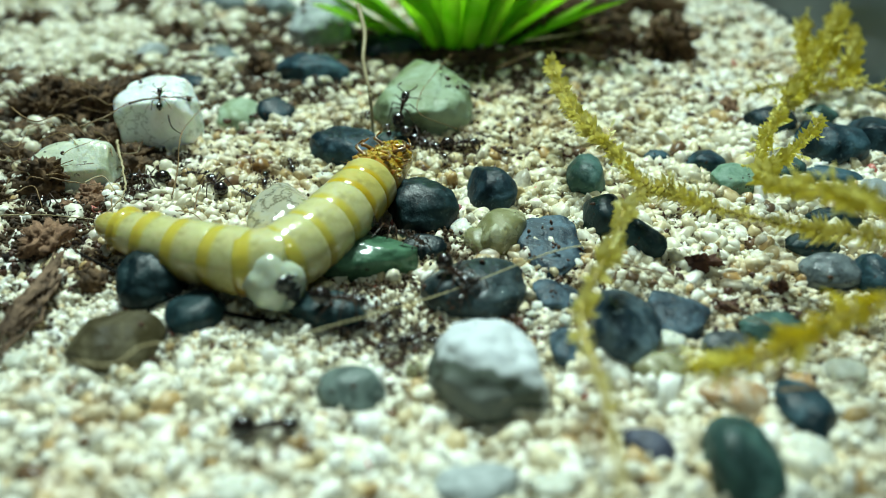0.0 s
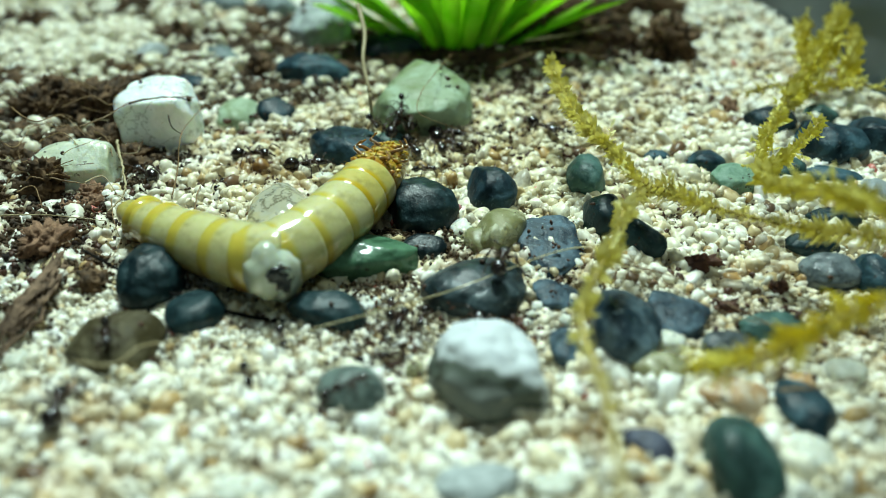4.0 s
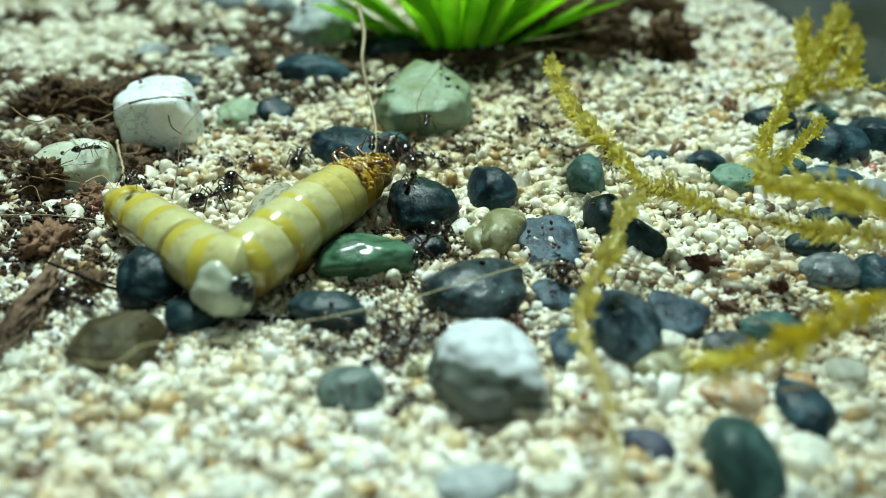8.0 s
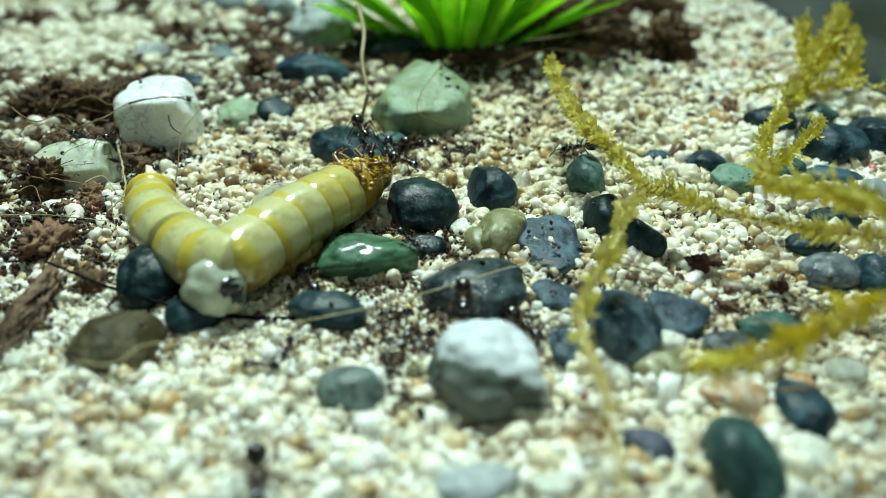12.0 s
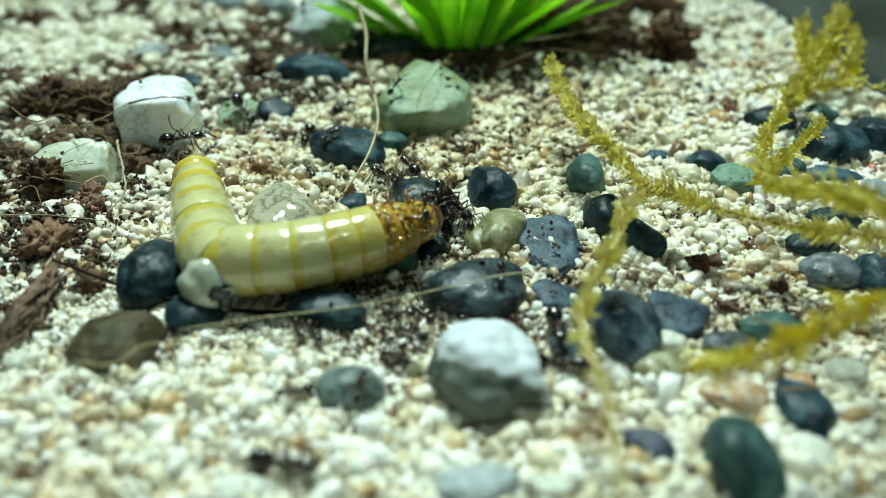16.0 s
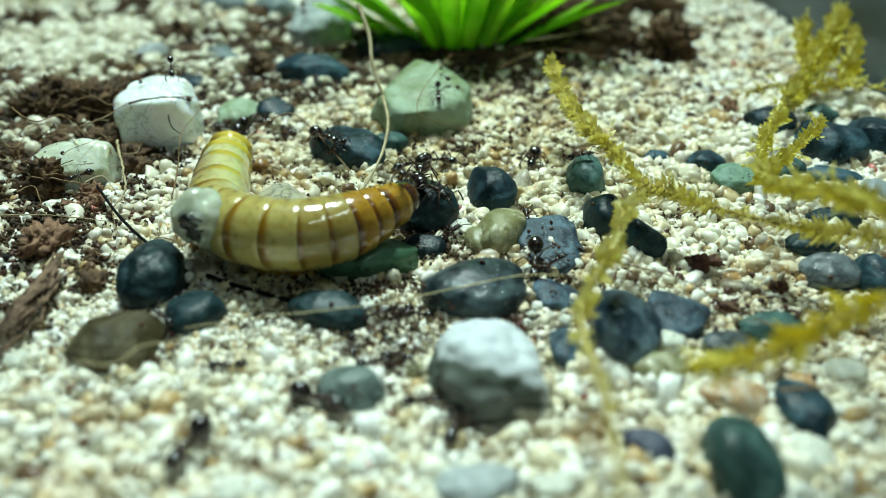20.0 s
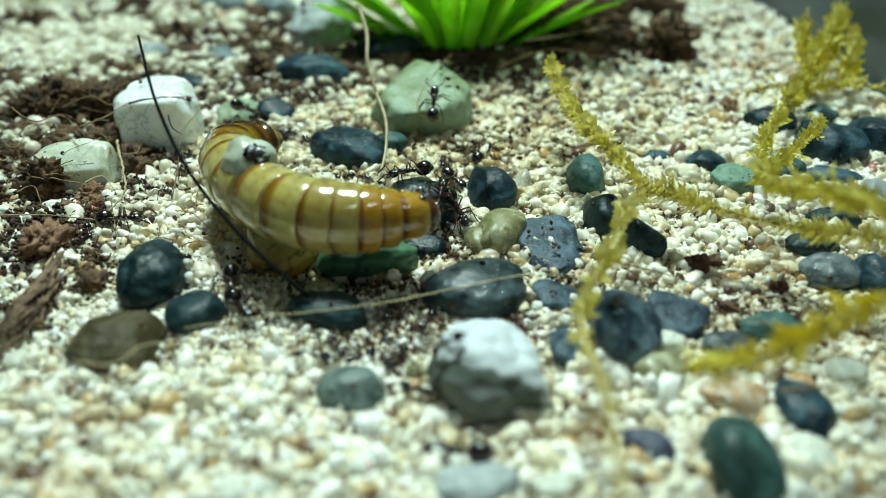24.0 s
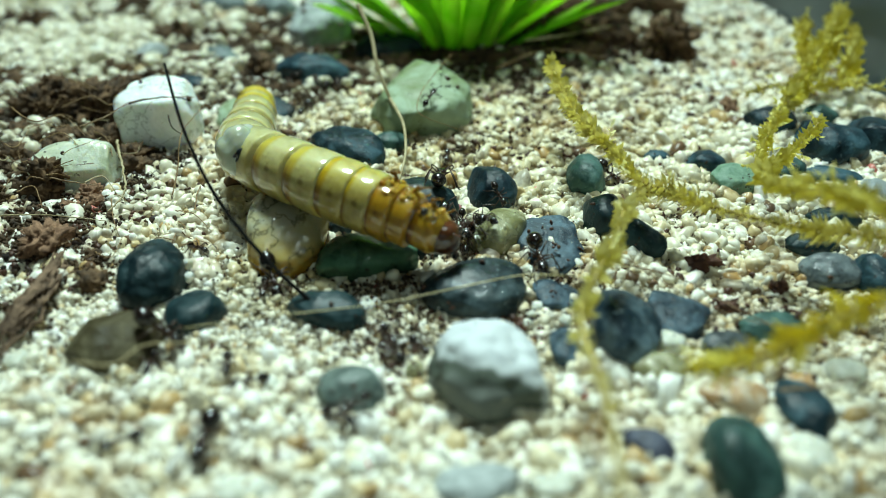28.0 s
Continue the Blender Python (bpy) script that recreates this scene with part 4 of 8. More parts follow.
def make_larva():
    larva = thing("beetle_larva", "wet yellow-banded beetle larva, bent double and wounded", "larva")
    made = []
    for i in range(RINGS):
        r, nr = GIRTH[i], GIRTH[min(i + 1, RINGS - 1)]
        bm = bmesh.new()
        if i == 0:
            prof = [(-1.75, 0.05), (-1.66, 0.34), (-1.45, 0.62), (-1.0, 0.86), (-0.4, 0.98), (0.3, 1.06), (0.9, 1.10), (1.2, 1.05), (1.5, 0.85), (1.7, 0.4), (1.75, 0.05)]
        elif i == RINGS - 1:
            prof = [(-1.6, 0.05), (-1.5, 0.7), (-1.15, 1.05), (-0.7, 1.16), (-0.1, 1.10), (0.25, 0.94), (0.48, 0.70), (0.62, 0.40), (0.68, 0.05)]
        else:
            prof = [(-z, q) for z, q in ((1.95, 0.05), (1.85, nr * 0.45), (1.6, nr * 0.78), (1.30, nr * 0.93), (1.08, r * 0.958), (0.85, r * 0.978), (0.5, r * 0.996), (0.0, r * 1.006),
                    (-0.5, r * 1.006), (-0.85, r * 0.999), (-1.06, r * 0.990), (-1.14, r * 0.978), (-1.19, r * 0.95), (-1.5, r * 0.72), (-1.72, r * 0.35), (-1.78, 0.05))][::-1]
        if i == RINGS - 2:
            prof = [(1.8, 0.05), (1.76, r * 0.24), (1.66, r * 0.48), (1.48, r * 0.70), (1.22, r * 0.85), (0.95, r * 0.94)] + [(z, q) for z, q in prof if z < 0.9]
        prof = [(z * (1.0 if i in (0, RINGS - 1) else SPANS[i] ** 0.9), q) for z, q in prof]
        lathe(bm, prof, 48, 0.96, 0.0 if i in (0, RINGS - 1) else 0.018)
        mat = SKIN_HEAD if i == RINGS - 1 else SKIN_FRONT if i >= RINGS - 4 else SKIN_MID if i >= RINGS - 6 else SKIN_TIP if i == 0 else SKIN_TAIL if i < 4 else SKIN
        name = "head" if i == RINGS - 1 else "tail" if i == 0 else "segment"
        ring = part(name, bm, mat, larva, {"head": "dark amber-brown head capsule", "tail": "blunt yellow tail"}.get(name, ""))
        made.append(ring)
        if RINGS - 5 < i < RINGS - 1:
            for s in (-1, 1):
                bm = bmesh.new()
                wild = random.Random(i * 2 + s)
                lean, splay, rise = wild.uniform(-0.5, 0.6), wild.uniform(0.9, 1.5), wild.uniform(0.3, 0.6)
                tube(bm, curve_points([(s * 0.55, r * 0.84, 0), (s * splay * 0.8, r * 0.95 + 0.1, lean * 0.4), (s * splay, r * 0.92 + 0.35 * rise, lean), (s * splay * 0.9, r * 0.92 + 0.7 * rise, lean + 0.3), (s * splay * 0.75, r * 0.92 + rise, lean + 0.45)], 14), lambda u: 0.15 * (1 - u) + 0.03 + 0.02 * math.cos(14 * u), 8)
                part("leg", bm, LARVA_LEG, ring, "short jointed amber leg")
        if RINGS - 5 < i < RINGS - 1:
            rnd = random.Random(i)
            bm = bmesh.new()
            for k in range(26):
                q, z = rnd.uniform(-1.2, 1.2), rnd.uniform(-0.5, 0.5)
                n = Vector((math.sin(q), math.cos(q), 0))
                up = n * rnd.uniform(0.06, 0.40) + Vector((rnd.uniform(-0.5, 0.5), 0, rnd.uniform(-0.4, 0.7)))
                w = rnd.uniform(0.02, 0.05)
                tube(bm, [n * r * 0.94 + Vector((0, 0, z)), n * r * 0.98 + Vector((0, 0, z)) + up * 0.5, n * r + Vector((0, 0, z)) + up], lambda u: w * (1 - 0.8 * u), 5)
            part("bristles", bm, LARVA_LEG, ring, "short amber bristles")["kind"] = "stuff"
            bm = bmesh.new()
            for k in range(26):
                q, z = rnd.uniform(-1.3, 1.3), rnd.uniform(-0.45, 0.45)
                blob(bm, (math.sin(q) * r * 0.97, math.cos(q) * r * 0.94, z), (rnd.uniform(0.14, 0.34), rnd.uniform(0.12, 0.24), rnd.uniform(0.14, 0.32)), 2, 0.25, 1.5, k + i)
            part("folds", bm, SKIN_FRONT, ring, "wet amber folds of torn skin")["kind"] = "stuff"
        if i == RINGS - 1:
            for s in (-1, 1):
                bm = bmesh.new()
                tube(bm, [Vector(p) for p in ((s * 0.5, 0.2, -0.05), (s * 0.75, 0.25, 0.4), (s * 0.8, 0.3, 0.8))], lambda u: 0.14 * (1 - u) + 0.05, 8)
                part("antenna", bm, SKIN_HEAD, ring)
                bm = bmesh.new()
                tube(bm, [Vector(p) for p in ((s * 0.45, 0.5, 0.0), (s * 0.35, 0.7, 0.35), (s * 0.08, 0.75, 0.55))], lambda u: 0.2 * (1 - u) + 0.04, 8)
                part("jaw", bm, DARK_SCAB, ring, "dark biting jaw")
    bm = bmesh.new()
    blob(bm, (0, 0, 0), (1.74, 1.64, 1.68), 4, 0.16, 1.4, 2)
    blob(bm, (0.35, 0.05, -0.85), (1.12, 1.18, 1.08), 4, 0.16, 1.6, 5)
    wound = part("wound", bm, WHITE_FLESH, larva, "pale swollen flesh of a wound")
    bm = bmesh.new()
    for x, z, a, b, seed in ((0, 0.12, 0.62, 0.46, 7), (0.14, -0.30, 0.44, 0.56, 8), (0.30, -0.76, 0.22, 0.34, 11), (-0.34, 0.42, 0.22, 0.15, 9), (-0.42, -0.06, 0.20, 0.18, 13), (0.50, 0.04, 0.15, 0.20, 15)):
        blob(bm, (x, -1.55 + 0.28 * (x * x + z * z), z), (a, 0.12, b), 3, 0.6, 2.4, seed)
    part("scab", bm, DARK_SCAB, wound, "small wet black scab")
    return larva, made, wound


def larva_line(points, s):
    """A point in mm at 0..1 along the centre line, and the way it goes there; tail to head."""
    marks = (0.0, 0.22, 0.43, 0.62, 0.81, 1.0)
    k = 0
    while k < 4 and s > marks[k + 1]:
        k += 1
    u = (s - marks[k]) / (marks[k + 1] - marks[k])
    h = marks[k + 1] - marks[k]

    def slope(i):
        a, b = max(i - 1, 0), min(i + 1, 5)
        return (points[b] - points[a]) / (marks[b] - marks[a]) * (0.45 if i == 2 else 1.0)
    t0, t1 = slope(k) * h, slope(k + 1) * h
    p0, p1 = points[k], points[k + 1]
    p = p0 * (2 * u ** 3 - 3 * u * u + 1) + t0 * (u ** 3 - 2 * u * u + u) + p1 * (3 * u * u - 2 * u ** 3) + t1 * (u ** 3 - u * u)
    return p


def larva_poses(points, turn, tail):
    """Poses of all rings for one shape of the centre line. turn: the front's roll; tail: by how much more the hind end is rolled, in degrees."""
    pts = [Vector(p) for p in points]
    out = []
    q = radians(turn + 18)
    belly = Vector((0, math.sin(q), math.cos(q)))
    for i in reversed(range(RINGS)):
        a, b = larva_line(pts, CUTS[i]), larva_line(pts, CUTS[i + 1])
        axis = (b - a).normalized()
        belly = (belly - axis * belly.dot(axis)).normalized()
        up = Matrix.Rotation(-radians(tail) * max(0.0, min(1.0, (6 - i) / 4)), 3, axis) @ belly
        m = Matrix((up.cross(axis), up, axis)).transposed().to_4x4()
        m.translation = (a + b) * 0.5 * MM
        out.append(m)
    return out[::-1]


# seconds and roll of the tail against the front
TAIL_ROLL = ((0, 0), (18, 0), (18.3, -26), (18.6, -62), (19, -78), (20, -80), (20.5, 85), (25, 85), (26, 25), (27, 0), (28, 0))


def tail_roll(t):
    return float(np.interp(t, [p[0] for p in TAIL_ROLL], [p[1] for p in TAIL_ROLL]))


# ---- ants ----
def make_ant(k, gaster, head, label):
    """An ant that faces +x, its feet at z = 0. k: mm per unit of body length."""
    ant = thing("ant", label, "ant", "ants round the larva")

    def lump(name, mat, *balls):
        bm = bmesh.new()
        for c, r in balls:
            blob(bm, [v * k for v in c], [v * k for v in r], 3 if max(r) > 0.12 else 2, 0.03, 2, 1)
        return part(name, bm, mat, ant)
    lump("thorax", ANT_BROWN, ((0.12, 0, 0.30), (0.13, 0.075, 0.08)), ((-0.02, 0, 0.29), (0.12, 0.06, 0.065)), ((-0.12, 0, 0.27), (0.07, 0.05, 0.05)))
    lump("waist", ANT_BROWN, ((-0.20, 0, 0.25), (0.045, 0.04, 0.055)), ((-0.265, 0, 0.25), (0.04, 0.045, 0.05)))
    lump("gaster", ANT_BODY, ((-0.47, 0, 0.26), (0.20 * gaster, 0.175 * gaster, 0.17 * gaster)), ((-0.62, 0, 0.23), (0.10 * gaster, 0.08 * gaster, 0.08 * gaster)))
    skull = lump("head", ANT_BODY, ((0.36, 0, 0.29), (0.14 * head, 0.125 * head, 0.095 * head)), ((0.28, 0.04, 0.30), (0.09 * head, 0.08 * head, 0.08 * head)), ((0.28, -0.04, 0.30), (0.09 * head, 0.08 * head, 0.08 * head)))
    for s in (-1, 1):
        bm = bmesh.new()
        tube(bm, [Vector(p) * k for p in ((0.44, s * 0.06, 0.26), (0.53, s * 0.07, 0.24), (0.58, s * 0.02, 0.23))], lambda u: k * (0.032 - 0.022 * u), 6)
        part("jaw", bm, ANT_BROWN, skull)
        bm = bmesh.new()
        tube(bm, [Vector(p) * k for p in ((0.44, s * 0.05, 0.32), (0.50, s * 0.18, 0.40), (0.56, s * 0.28, 0.44), (0.68, s * 0.30, 0.36), (0.80, s * 0.26, 0.28))], lambda u: k * (0.014 + 0.008 * u), 6)
        part("antenna", bm, ANT_LEG, skull)
    for s in (-1, 1):
        for x0, x1, x2, reach in ((0.14, 0.24, 0.44, 0.36), (0.02, 0.02, 0.0, 0.44), (-0.08, -0.22, -0.46, 0.42)):
            bm = bmesh.new()
            dx1, dx2 = x1 - x0, x2 - x0
            tube(bm, [Vector(p) * k for p in ((0, 0, 0), (dx1 * 0.5, s * reach * 0.28, 0.10), (dx1, s * reach * 0.52, 0.16), (dx1 + (dx2 - dx1) * 0.55, s * reach * 0.82, -0.08), (dx2, s * reach, -0.25), (dx2 * 1.10, s * reach * 1.10, -0.26))],
                 lambda u: k * (0.026 - 0.016 * u), 6)
            part("leg", bm, ANT_LEG, ant, m=pose(x0 * k * MM, s * 0.05 * k * MM, 0.26 * k * MM))
    return ant


CLOCK = (0, 1, 2, 3, 6, 7, 8, 9, 10, 11, 12, 15, 16, 17, 18, 19, 20, 21, 24, 25, 26, 27, 28)


def near_angle(a, b):
    """a plus the shortest turn from a to b, in degrees."""
    return a + (b - a + 180) % 360 - 180


def ant_route(ant, *stops):
    """Walk an ant from stop to stop of the clock. A stop: x, y, lift over the surface (mm), heading in degrees."""
    times, rows, gait = [], [], []
    for k in range(len(CLOCK) - 1):
        t0, t1 = CLOCK[k], CLOCK[k + 1]
        n = max(4, int((t1 - t0) * 3))
        times += [(k, j / n, t0 + (t1 - t0) * j / n) for j in range(n)]
    times.append((len(CLOCK) - 2, 1.0, CLOCK[-1]))
    facing, phase, last = stops[0][3], 0.0, None
    for k, u, t in times:
        (x0, y0, l0, h0), (x1, y1, l1, h1) = stops[k], stops[k + 1]
        dx, dy = x1 - x0, y1 - y0
        far = math.hypot(dx, dy)
        e = u * u * (3 - 2 * u)
        bend = math.sin(math.pi * u) * 0.10 * (1 if (k + len(ant.name)) % 2 else -1)
        x, y = x0 + dx * e - dy * bend, y0 + dy * e + dx * bend
        way = math.degrees(math.atan2(dy, dx))
        if far > 2.0 and 0.12 < u < 0.86:
            want = way
        else:
            want = h0 if u <= 0.5 else h1
        turn = near_angle(facing, want) - facing
        facing += max(-62, min(62, turn)) if u not in (0.0, 1.0) else max(-85, min(85, turn))
        z = terrain(x, y) + l0 + (l1 - l0) * e
        c, s = math.cos(radians(facing)), math.sin(radians(facing))
        ahead, behind = terrain(x + 0.6 * c, y + 0.6 * s), terrain(x - 0.6 * c, y - 0.6 * s)
        lean = max(-40, min(40, -math.degrees(math.atan2(ahead - behind, 1.2))))
        rows.append((t, pose(x * MM, y * MM, z * MM) @ pose(0, 0, 0, 0, 0, facing) @ pose(0, 0, 0, 0, lean, 0)))
        if last:
            phase += max(math.hypot(x - last[0], y - last[1]) * 2.2, 0.35)
        last = (x, y)
        gait.append((t, phase))
    walk(ant, rows)
    legs = [o for o in ant.children if o.name.startswith("leg")]
    for i, leg in enumerate(legs):
        hip, side = leg.matrix_basis.translation.copy(), 1 if i > 2 else -1
        swing = [(t, Matrix.Translation(hip) @ pose(0, 0, 0, 7 * side * math.cos(p + i * 2.1), 0, 20 * math.sin(p + math.pi * (i % 2 + i // 3)))) for t, p in gait]
        walk(leg, swing)


BARK_LINE = [(-23.99, -0.82, 0.9), (-23.44, -3.74, 1.2), (-23.25, -6.14, 1.4), (-23.17, -8.24, 1.4), (-23.28, -9.99, 1.1), (-23.69, -11.44, 0.7)]
CRUMB_SPOTS = []
CRUMB_SPOTS.append((-2.52, -7.42, 2.2, 90, 0.06, 0.2))
CRUMB_SPOTS.append((-0.76, -8.2, 1.5, 60, 0.06, 0.2))
CRUMB_SPOTS.append((-2.79, -11.07, 1.6, 50, 0.06, 0.2))
CRUMB_SPOTS.append((-1.7, -12.38, 1.2, 40, 0.06, 0.2))
CRUMB_SPOTS.append((-24.96, 4.5, 3, 160, 0.08, 0.3))
CRUMB_SPOTS.append((-28.51, 4.5, 2.5, 160, 0.08, 0.3))
CRUMB_SPOTS.append((-24.4, -1.27, 1.6, 80, 0.08, 0.3))
CRUMB_SPOTS.append((-26.62, -1.27, 2.2, 120, 0.08, 0.3))
CRUMB_SPOTS.append((-21.03, 6.98, 3, 60, 0.06, 0.2))
CRUMB_SPOTS.append((-17.02, 1.48, 2.5, 40, 0.05, 0.14))
CRUMB_SPOTS.append((-24.25, 11.57, 3, 80, 0.08, 0.3))
CRUMB_SPOTS.append((16.13, -1.92, 1.4, 25, 0.1, 0.3))
CRUMB_SPOTS.append((16.5, -6.36, 1.6, 25, 0.1, 0.3))
CRUMB_SPOTS.append((20.29, -4.96, 1.6, 18, 0.1, 0.3))
CRUMB_SPOTS.append((8.27, 0.07, 2, 60, 0.06, 0.18))
CRUMB_SPOTS.append((6.36, -3.78, 1.8, 60, 0.06, 0.18))
CRUMB_SPOTS.append((4.26, -8.45, 1.2, 24, 0.1, 0.3))
CRUMB_SPOTS.append((15.89, 4.11, 3, 50, 0.08, 0.25))
CRUMB_SPOTS.append((6.48, 12.56, 2.5, 60, 0.08, 0.28))
CRUMB_SPOTS.append((5.93, 16.85, 3, 50, 0.08, 0.28))
CRUMB_SPOTS.append((-12.99, 3.72, 3, 30, 0.05, 0.16))
CRUMB_SPOTS.append((-15.93, 11.57, 3.4, 25, 0.05, 0.18))
CRUMB_SPOTS.append((-13.58, -1.92, 2, 25, 0.05, 0.15))
CRUMB_SPOTS.append((-13.7, -9.19, 2.5, 40, 0.06, 0.2))
CRUMB_SPOTS.append((-6.91, -9.19, 3, 60, 0.05, 0.15))
CRUMB_SPOTS.append((25.75, 22.98, 3, 30, 0.08, 0.3))
CRUMB_SPOTS.append((-11.04, 20.41, 4, 50, 0.08, 0.28))
CRUMB_SPOTS.append((2.1, -7.68, 1, 30, 0.1, 0.25))
CRUMB_SPOTS.append((-17.26, -8.7, 1.6, 50, 0.08, 0.24))
CRUMB_SPOTS.append((-40.1, 30.2, 5, 260, 0.1, 0.45))
CRUMB_SPOTS.append((-33.28, 22.98, 3.5, 320, 0.1, 0.45))
CRUMB_SPOTS.append((-35.13, 19.19, 4, 260, 0.1, 0.4))
CRUMB_SPOTS.append((-31.24, 27.17, 3, 120, 0.1, 0.4))
CRUMB_SPOTS.append((-47.68, 47.02, 7, 160, 0.1, 0.4))
CRUMB_SPOTS.append((21.26, 49.29, 8, 200, 0.1, 0.45))
CRUMB_SPOTS.append((-20.7, 35.18, 6, 120, 0.1, 0.4))
CRUMB_SPOTS.append((18.38, -9.19, 2, 20, 0.1, 0.3))
CRUMB_SPOTS.append((5.61, 35.18, 4, 40, 0.1, 0.3))
CRUMB_SPOTS.append((-4.65, -13.22, 1.5, 30, 0.06, 0.18))
CRUMB_SPOTS.append((-31.87, 47.02, 11, 420, 0.1, 0.36))
CRUMB_SPOTS.append((-4.87, 34.31, 9, 320, 0.1, 0.36))
CRUMB_SPOTS.append((10.1, 33.46, 9, 380, 0.1, 0.36))
CRUMB_SPOTS.append((-41.75, 47.02, 9, 420, 0.1, 0.4))
CRUMB_SPOTS.append((-15.86, 25.02, 6, 240, 0.08, 0.32))
CRUMB_SPOTS.append((20.27, 30.2, 9, 280, 0.08, 0.32))
CRUMB_SPOTS.append((-16.88, 15.73, 4, 170, 0.06, 0.26))
CRUMB_SPOTS.append((-11.31, 22.32, 4, 200, 0.06, 0.28))
CRUMB_SPOTS.append((-25.13, 16.85, 3, 110, 0.06, 0.26))
CRUMB_SPOTS.append((5.14, 27.17, 4, 180, 0.08, 0.3))
CRUMB_SPOTS.append((1.64, 14.64, 3, 110, 0.06, 0.24))
CRUMB_SPOTS.append((29.45, 42.76, 9, 160, 0.1, 0.34))

soil_clump(-46.29, 46.67, 0.89, 2.4, 1.75, 1.48, "soil", 1)
soil_clump(-37.19, 52.31, 1.05, 2.34, 2.06, 1.75, "soil", 2)
soil_clump(-30.57, 21.39, 1.28, 3.41, 2.51, 2.13, "soil", 3)
soil_clump(-34.91, 21.01, 1.06, 2.49, 2.09, 1.77, "soil", 4)
soil_clump(-34.06, 22.6, 1.22, 2.54, 2.39, 2.04, "soil", 5)
soil_clump(-30.62, 11.95, 0.54, 1.41, 1.06, 0.9, "soil", 6)
soil_clump(-24.26, 12.85, 0.59, 1.14, 1.17, 0.99, "soil", 7)
soil_clump(-33.43, 12.85, 0.6, 1.22, 1.17, 0.99, "soil", 8)
soil_clump(-35.53, 17.77, 0.51, 1.31, 1, 0.85, "soil", 9)
soil_clump(-25.24, -0.66, 0.8, 1.58, 1.56, 1.33, "clay", 10)
soil_clump(-20.77, -4.56, 0.46, 0.96, 0.9, 0.76, "soil", 11)
soil_clump(-26.04, 4.67, 0.36, 0.72, 0.7, 0.59, "clay", 12)
soil_clump(15.33, 42.24, 1.42, 4.87, 2.79, 2.37, "soil", 13)
soil_clump(23.65, 38.16, 1.56, 2.53, 3.06, 2.6, "soil", 14)
soil_clump(-18.31, 33.12, 0.82, 1.31, 1.69, 1.37, "soil", 15)
soil_clump(-14.28, 28.4, 0.38, 1, 0.74, 0.63, "soil", 16)
soil_clump(-38.72, 33.75, 0.37, 1.32, 0.73, 0.62, "soil", 17)
soil_clump(16.05, -2.23, 0.33, 1.03, 0.65, 0.55, "rust", 18)
soil_clump(16.29, -6.67, 0.24, 0.74, 0.46, 0.39, "rust", 19)
soil_clump(19.97, -4.75, 0.26, 0.52, 0.52, 0.44, "rust", 20)
soil_clump(-25.12, 6.13, 0.36, 0.93, 0.72, 0.61, "clay", 21)
soil_clump(25.95, 55.65, 0.85, 3.59, 1.67, 1.42, "soil", 22)
soil_clump(25.74, 23.22, 0.44, 0.7, 1.61, 0.74, "clay", 23)
soil_clump(-22.21, -1.38, 0.28, 0.66, 0.55, 0.47, "soil", 24)
soil_clump(-25.16, 44.26, 0.69, 2.06, 1.36, 1.16, "soil", 25)
soil_clump(10, 44.68, 0.7, 2.06, 1.37, 1.16, "soil", 26)
soil_clump(4.41, -8.4, 0.24, 0.37, 0.47, 0.39, "rust", 27)
soil_clump(11.05, 42.81, 1.13, 3.47, 2.21, 1.88, "soil", 28)
soil_clump(13.57, 38.13, 0.72, 3.87, 1.41, 1.19, "soil", 29)
soil_clump(19.08, 41.35, 0.94, 2.28, 1.85, 1.57, "soil", 30)
soil_clump(7.16, 36.69, 0.58, 2.29, 1.13, 0.96, "soil", 31)
soil_clump(4.47, 35.98, 0.57, 2.97, 1.12, 0.95, "soil", 32)
soil_clump(8.39, 33.75, 0.37, 2.11, 0.73, 0.62, "soil", 33)
soil_clump(-4.6, 35.02, 0.54, 2.68, 1.05, 0.89, "soil", 34)
soil_clump(-0.24, 36.43, 0.54, 3.26, 1.07, 0.91, "soil", 35)
soil_clump(-43.44, 35.43, 0.64, 1.88, 1.25, 1.06, "soil", 36)
soil_clump(-30.99, 44.48, 0.63, 1.77, 1.23, 1.05, "soil", 37)
soil_clump(-21.74, 44.68, 0.7, 1.77, 1.37, 1.16, "soil", 38)
soil_clump(-26.4, 33.98, 0.53, 1.85, 1.04, 0.88, "soil", 39)
soil_clump(-18.39, 40.43, 0.6, 1.41, 1.18, 1, "soil", 40)
soil_clump(-33.03, 33.22, 0.56, 1.84, 1.09, 0.93, "soil", 41)
soil_clump(-27.96, 31.51, 0.39, 2.06, 0.77, 0.66, "soil", 42)
soil_clump(19.14, 53.21, 0.95, 3.51, 1.85, 1.58, "soil", 43)
soil_clump(13.74, 54.46, 0.96, 3.23, 1.87, 1.59, "soil", 44)
soil_clump(-10.53, 33.48, 0.46, 1.58, 0.91, 0.77, "soil", 45)
soil_clump(-7.6, 29.24, 0.35, 1.51, 0.69, 0.59, "soil", 46)
soil_clump(-17.35, 33.16, 0.4, 1.31, 0.79, 0.67, "soil", 47)
soil_clump(-8.51, 43.65, 0.62, 1.75, 1.22, 1.04, "soil", 48)
soil_clump(-22.98, 52.18, 0.68, 1.9, 1.32, 1.13, "soil", 49)
soil_clump(-15.56, 38, 0.39, 1.11, 0.77, 0.65, "soil", 50)
soil_clump(-2.83, 34.09, 0.37, 1.86, 0.73, 0.62, "soil", 51)
soil_clump(-19.93, 29.39, 0.3, 1.26, 0.58, 0.49, "soil", 52)
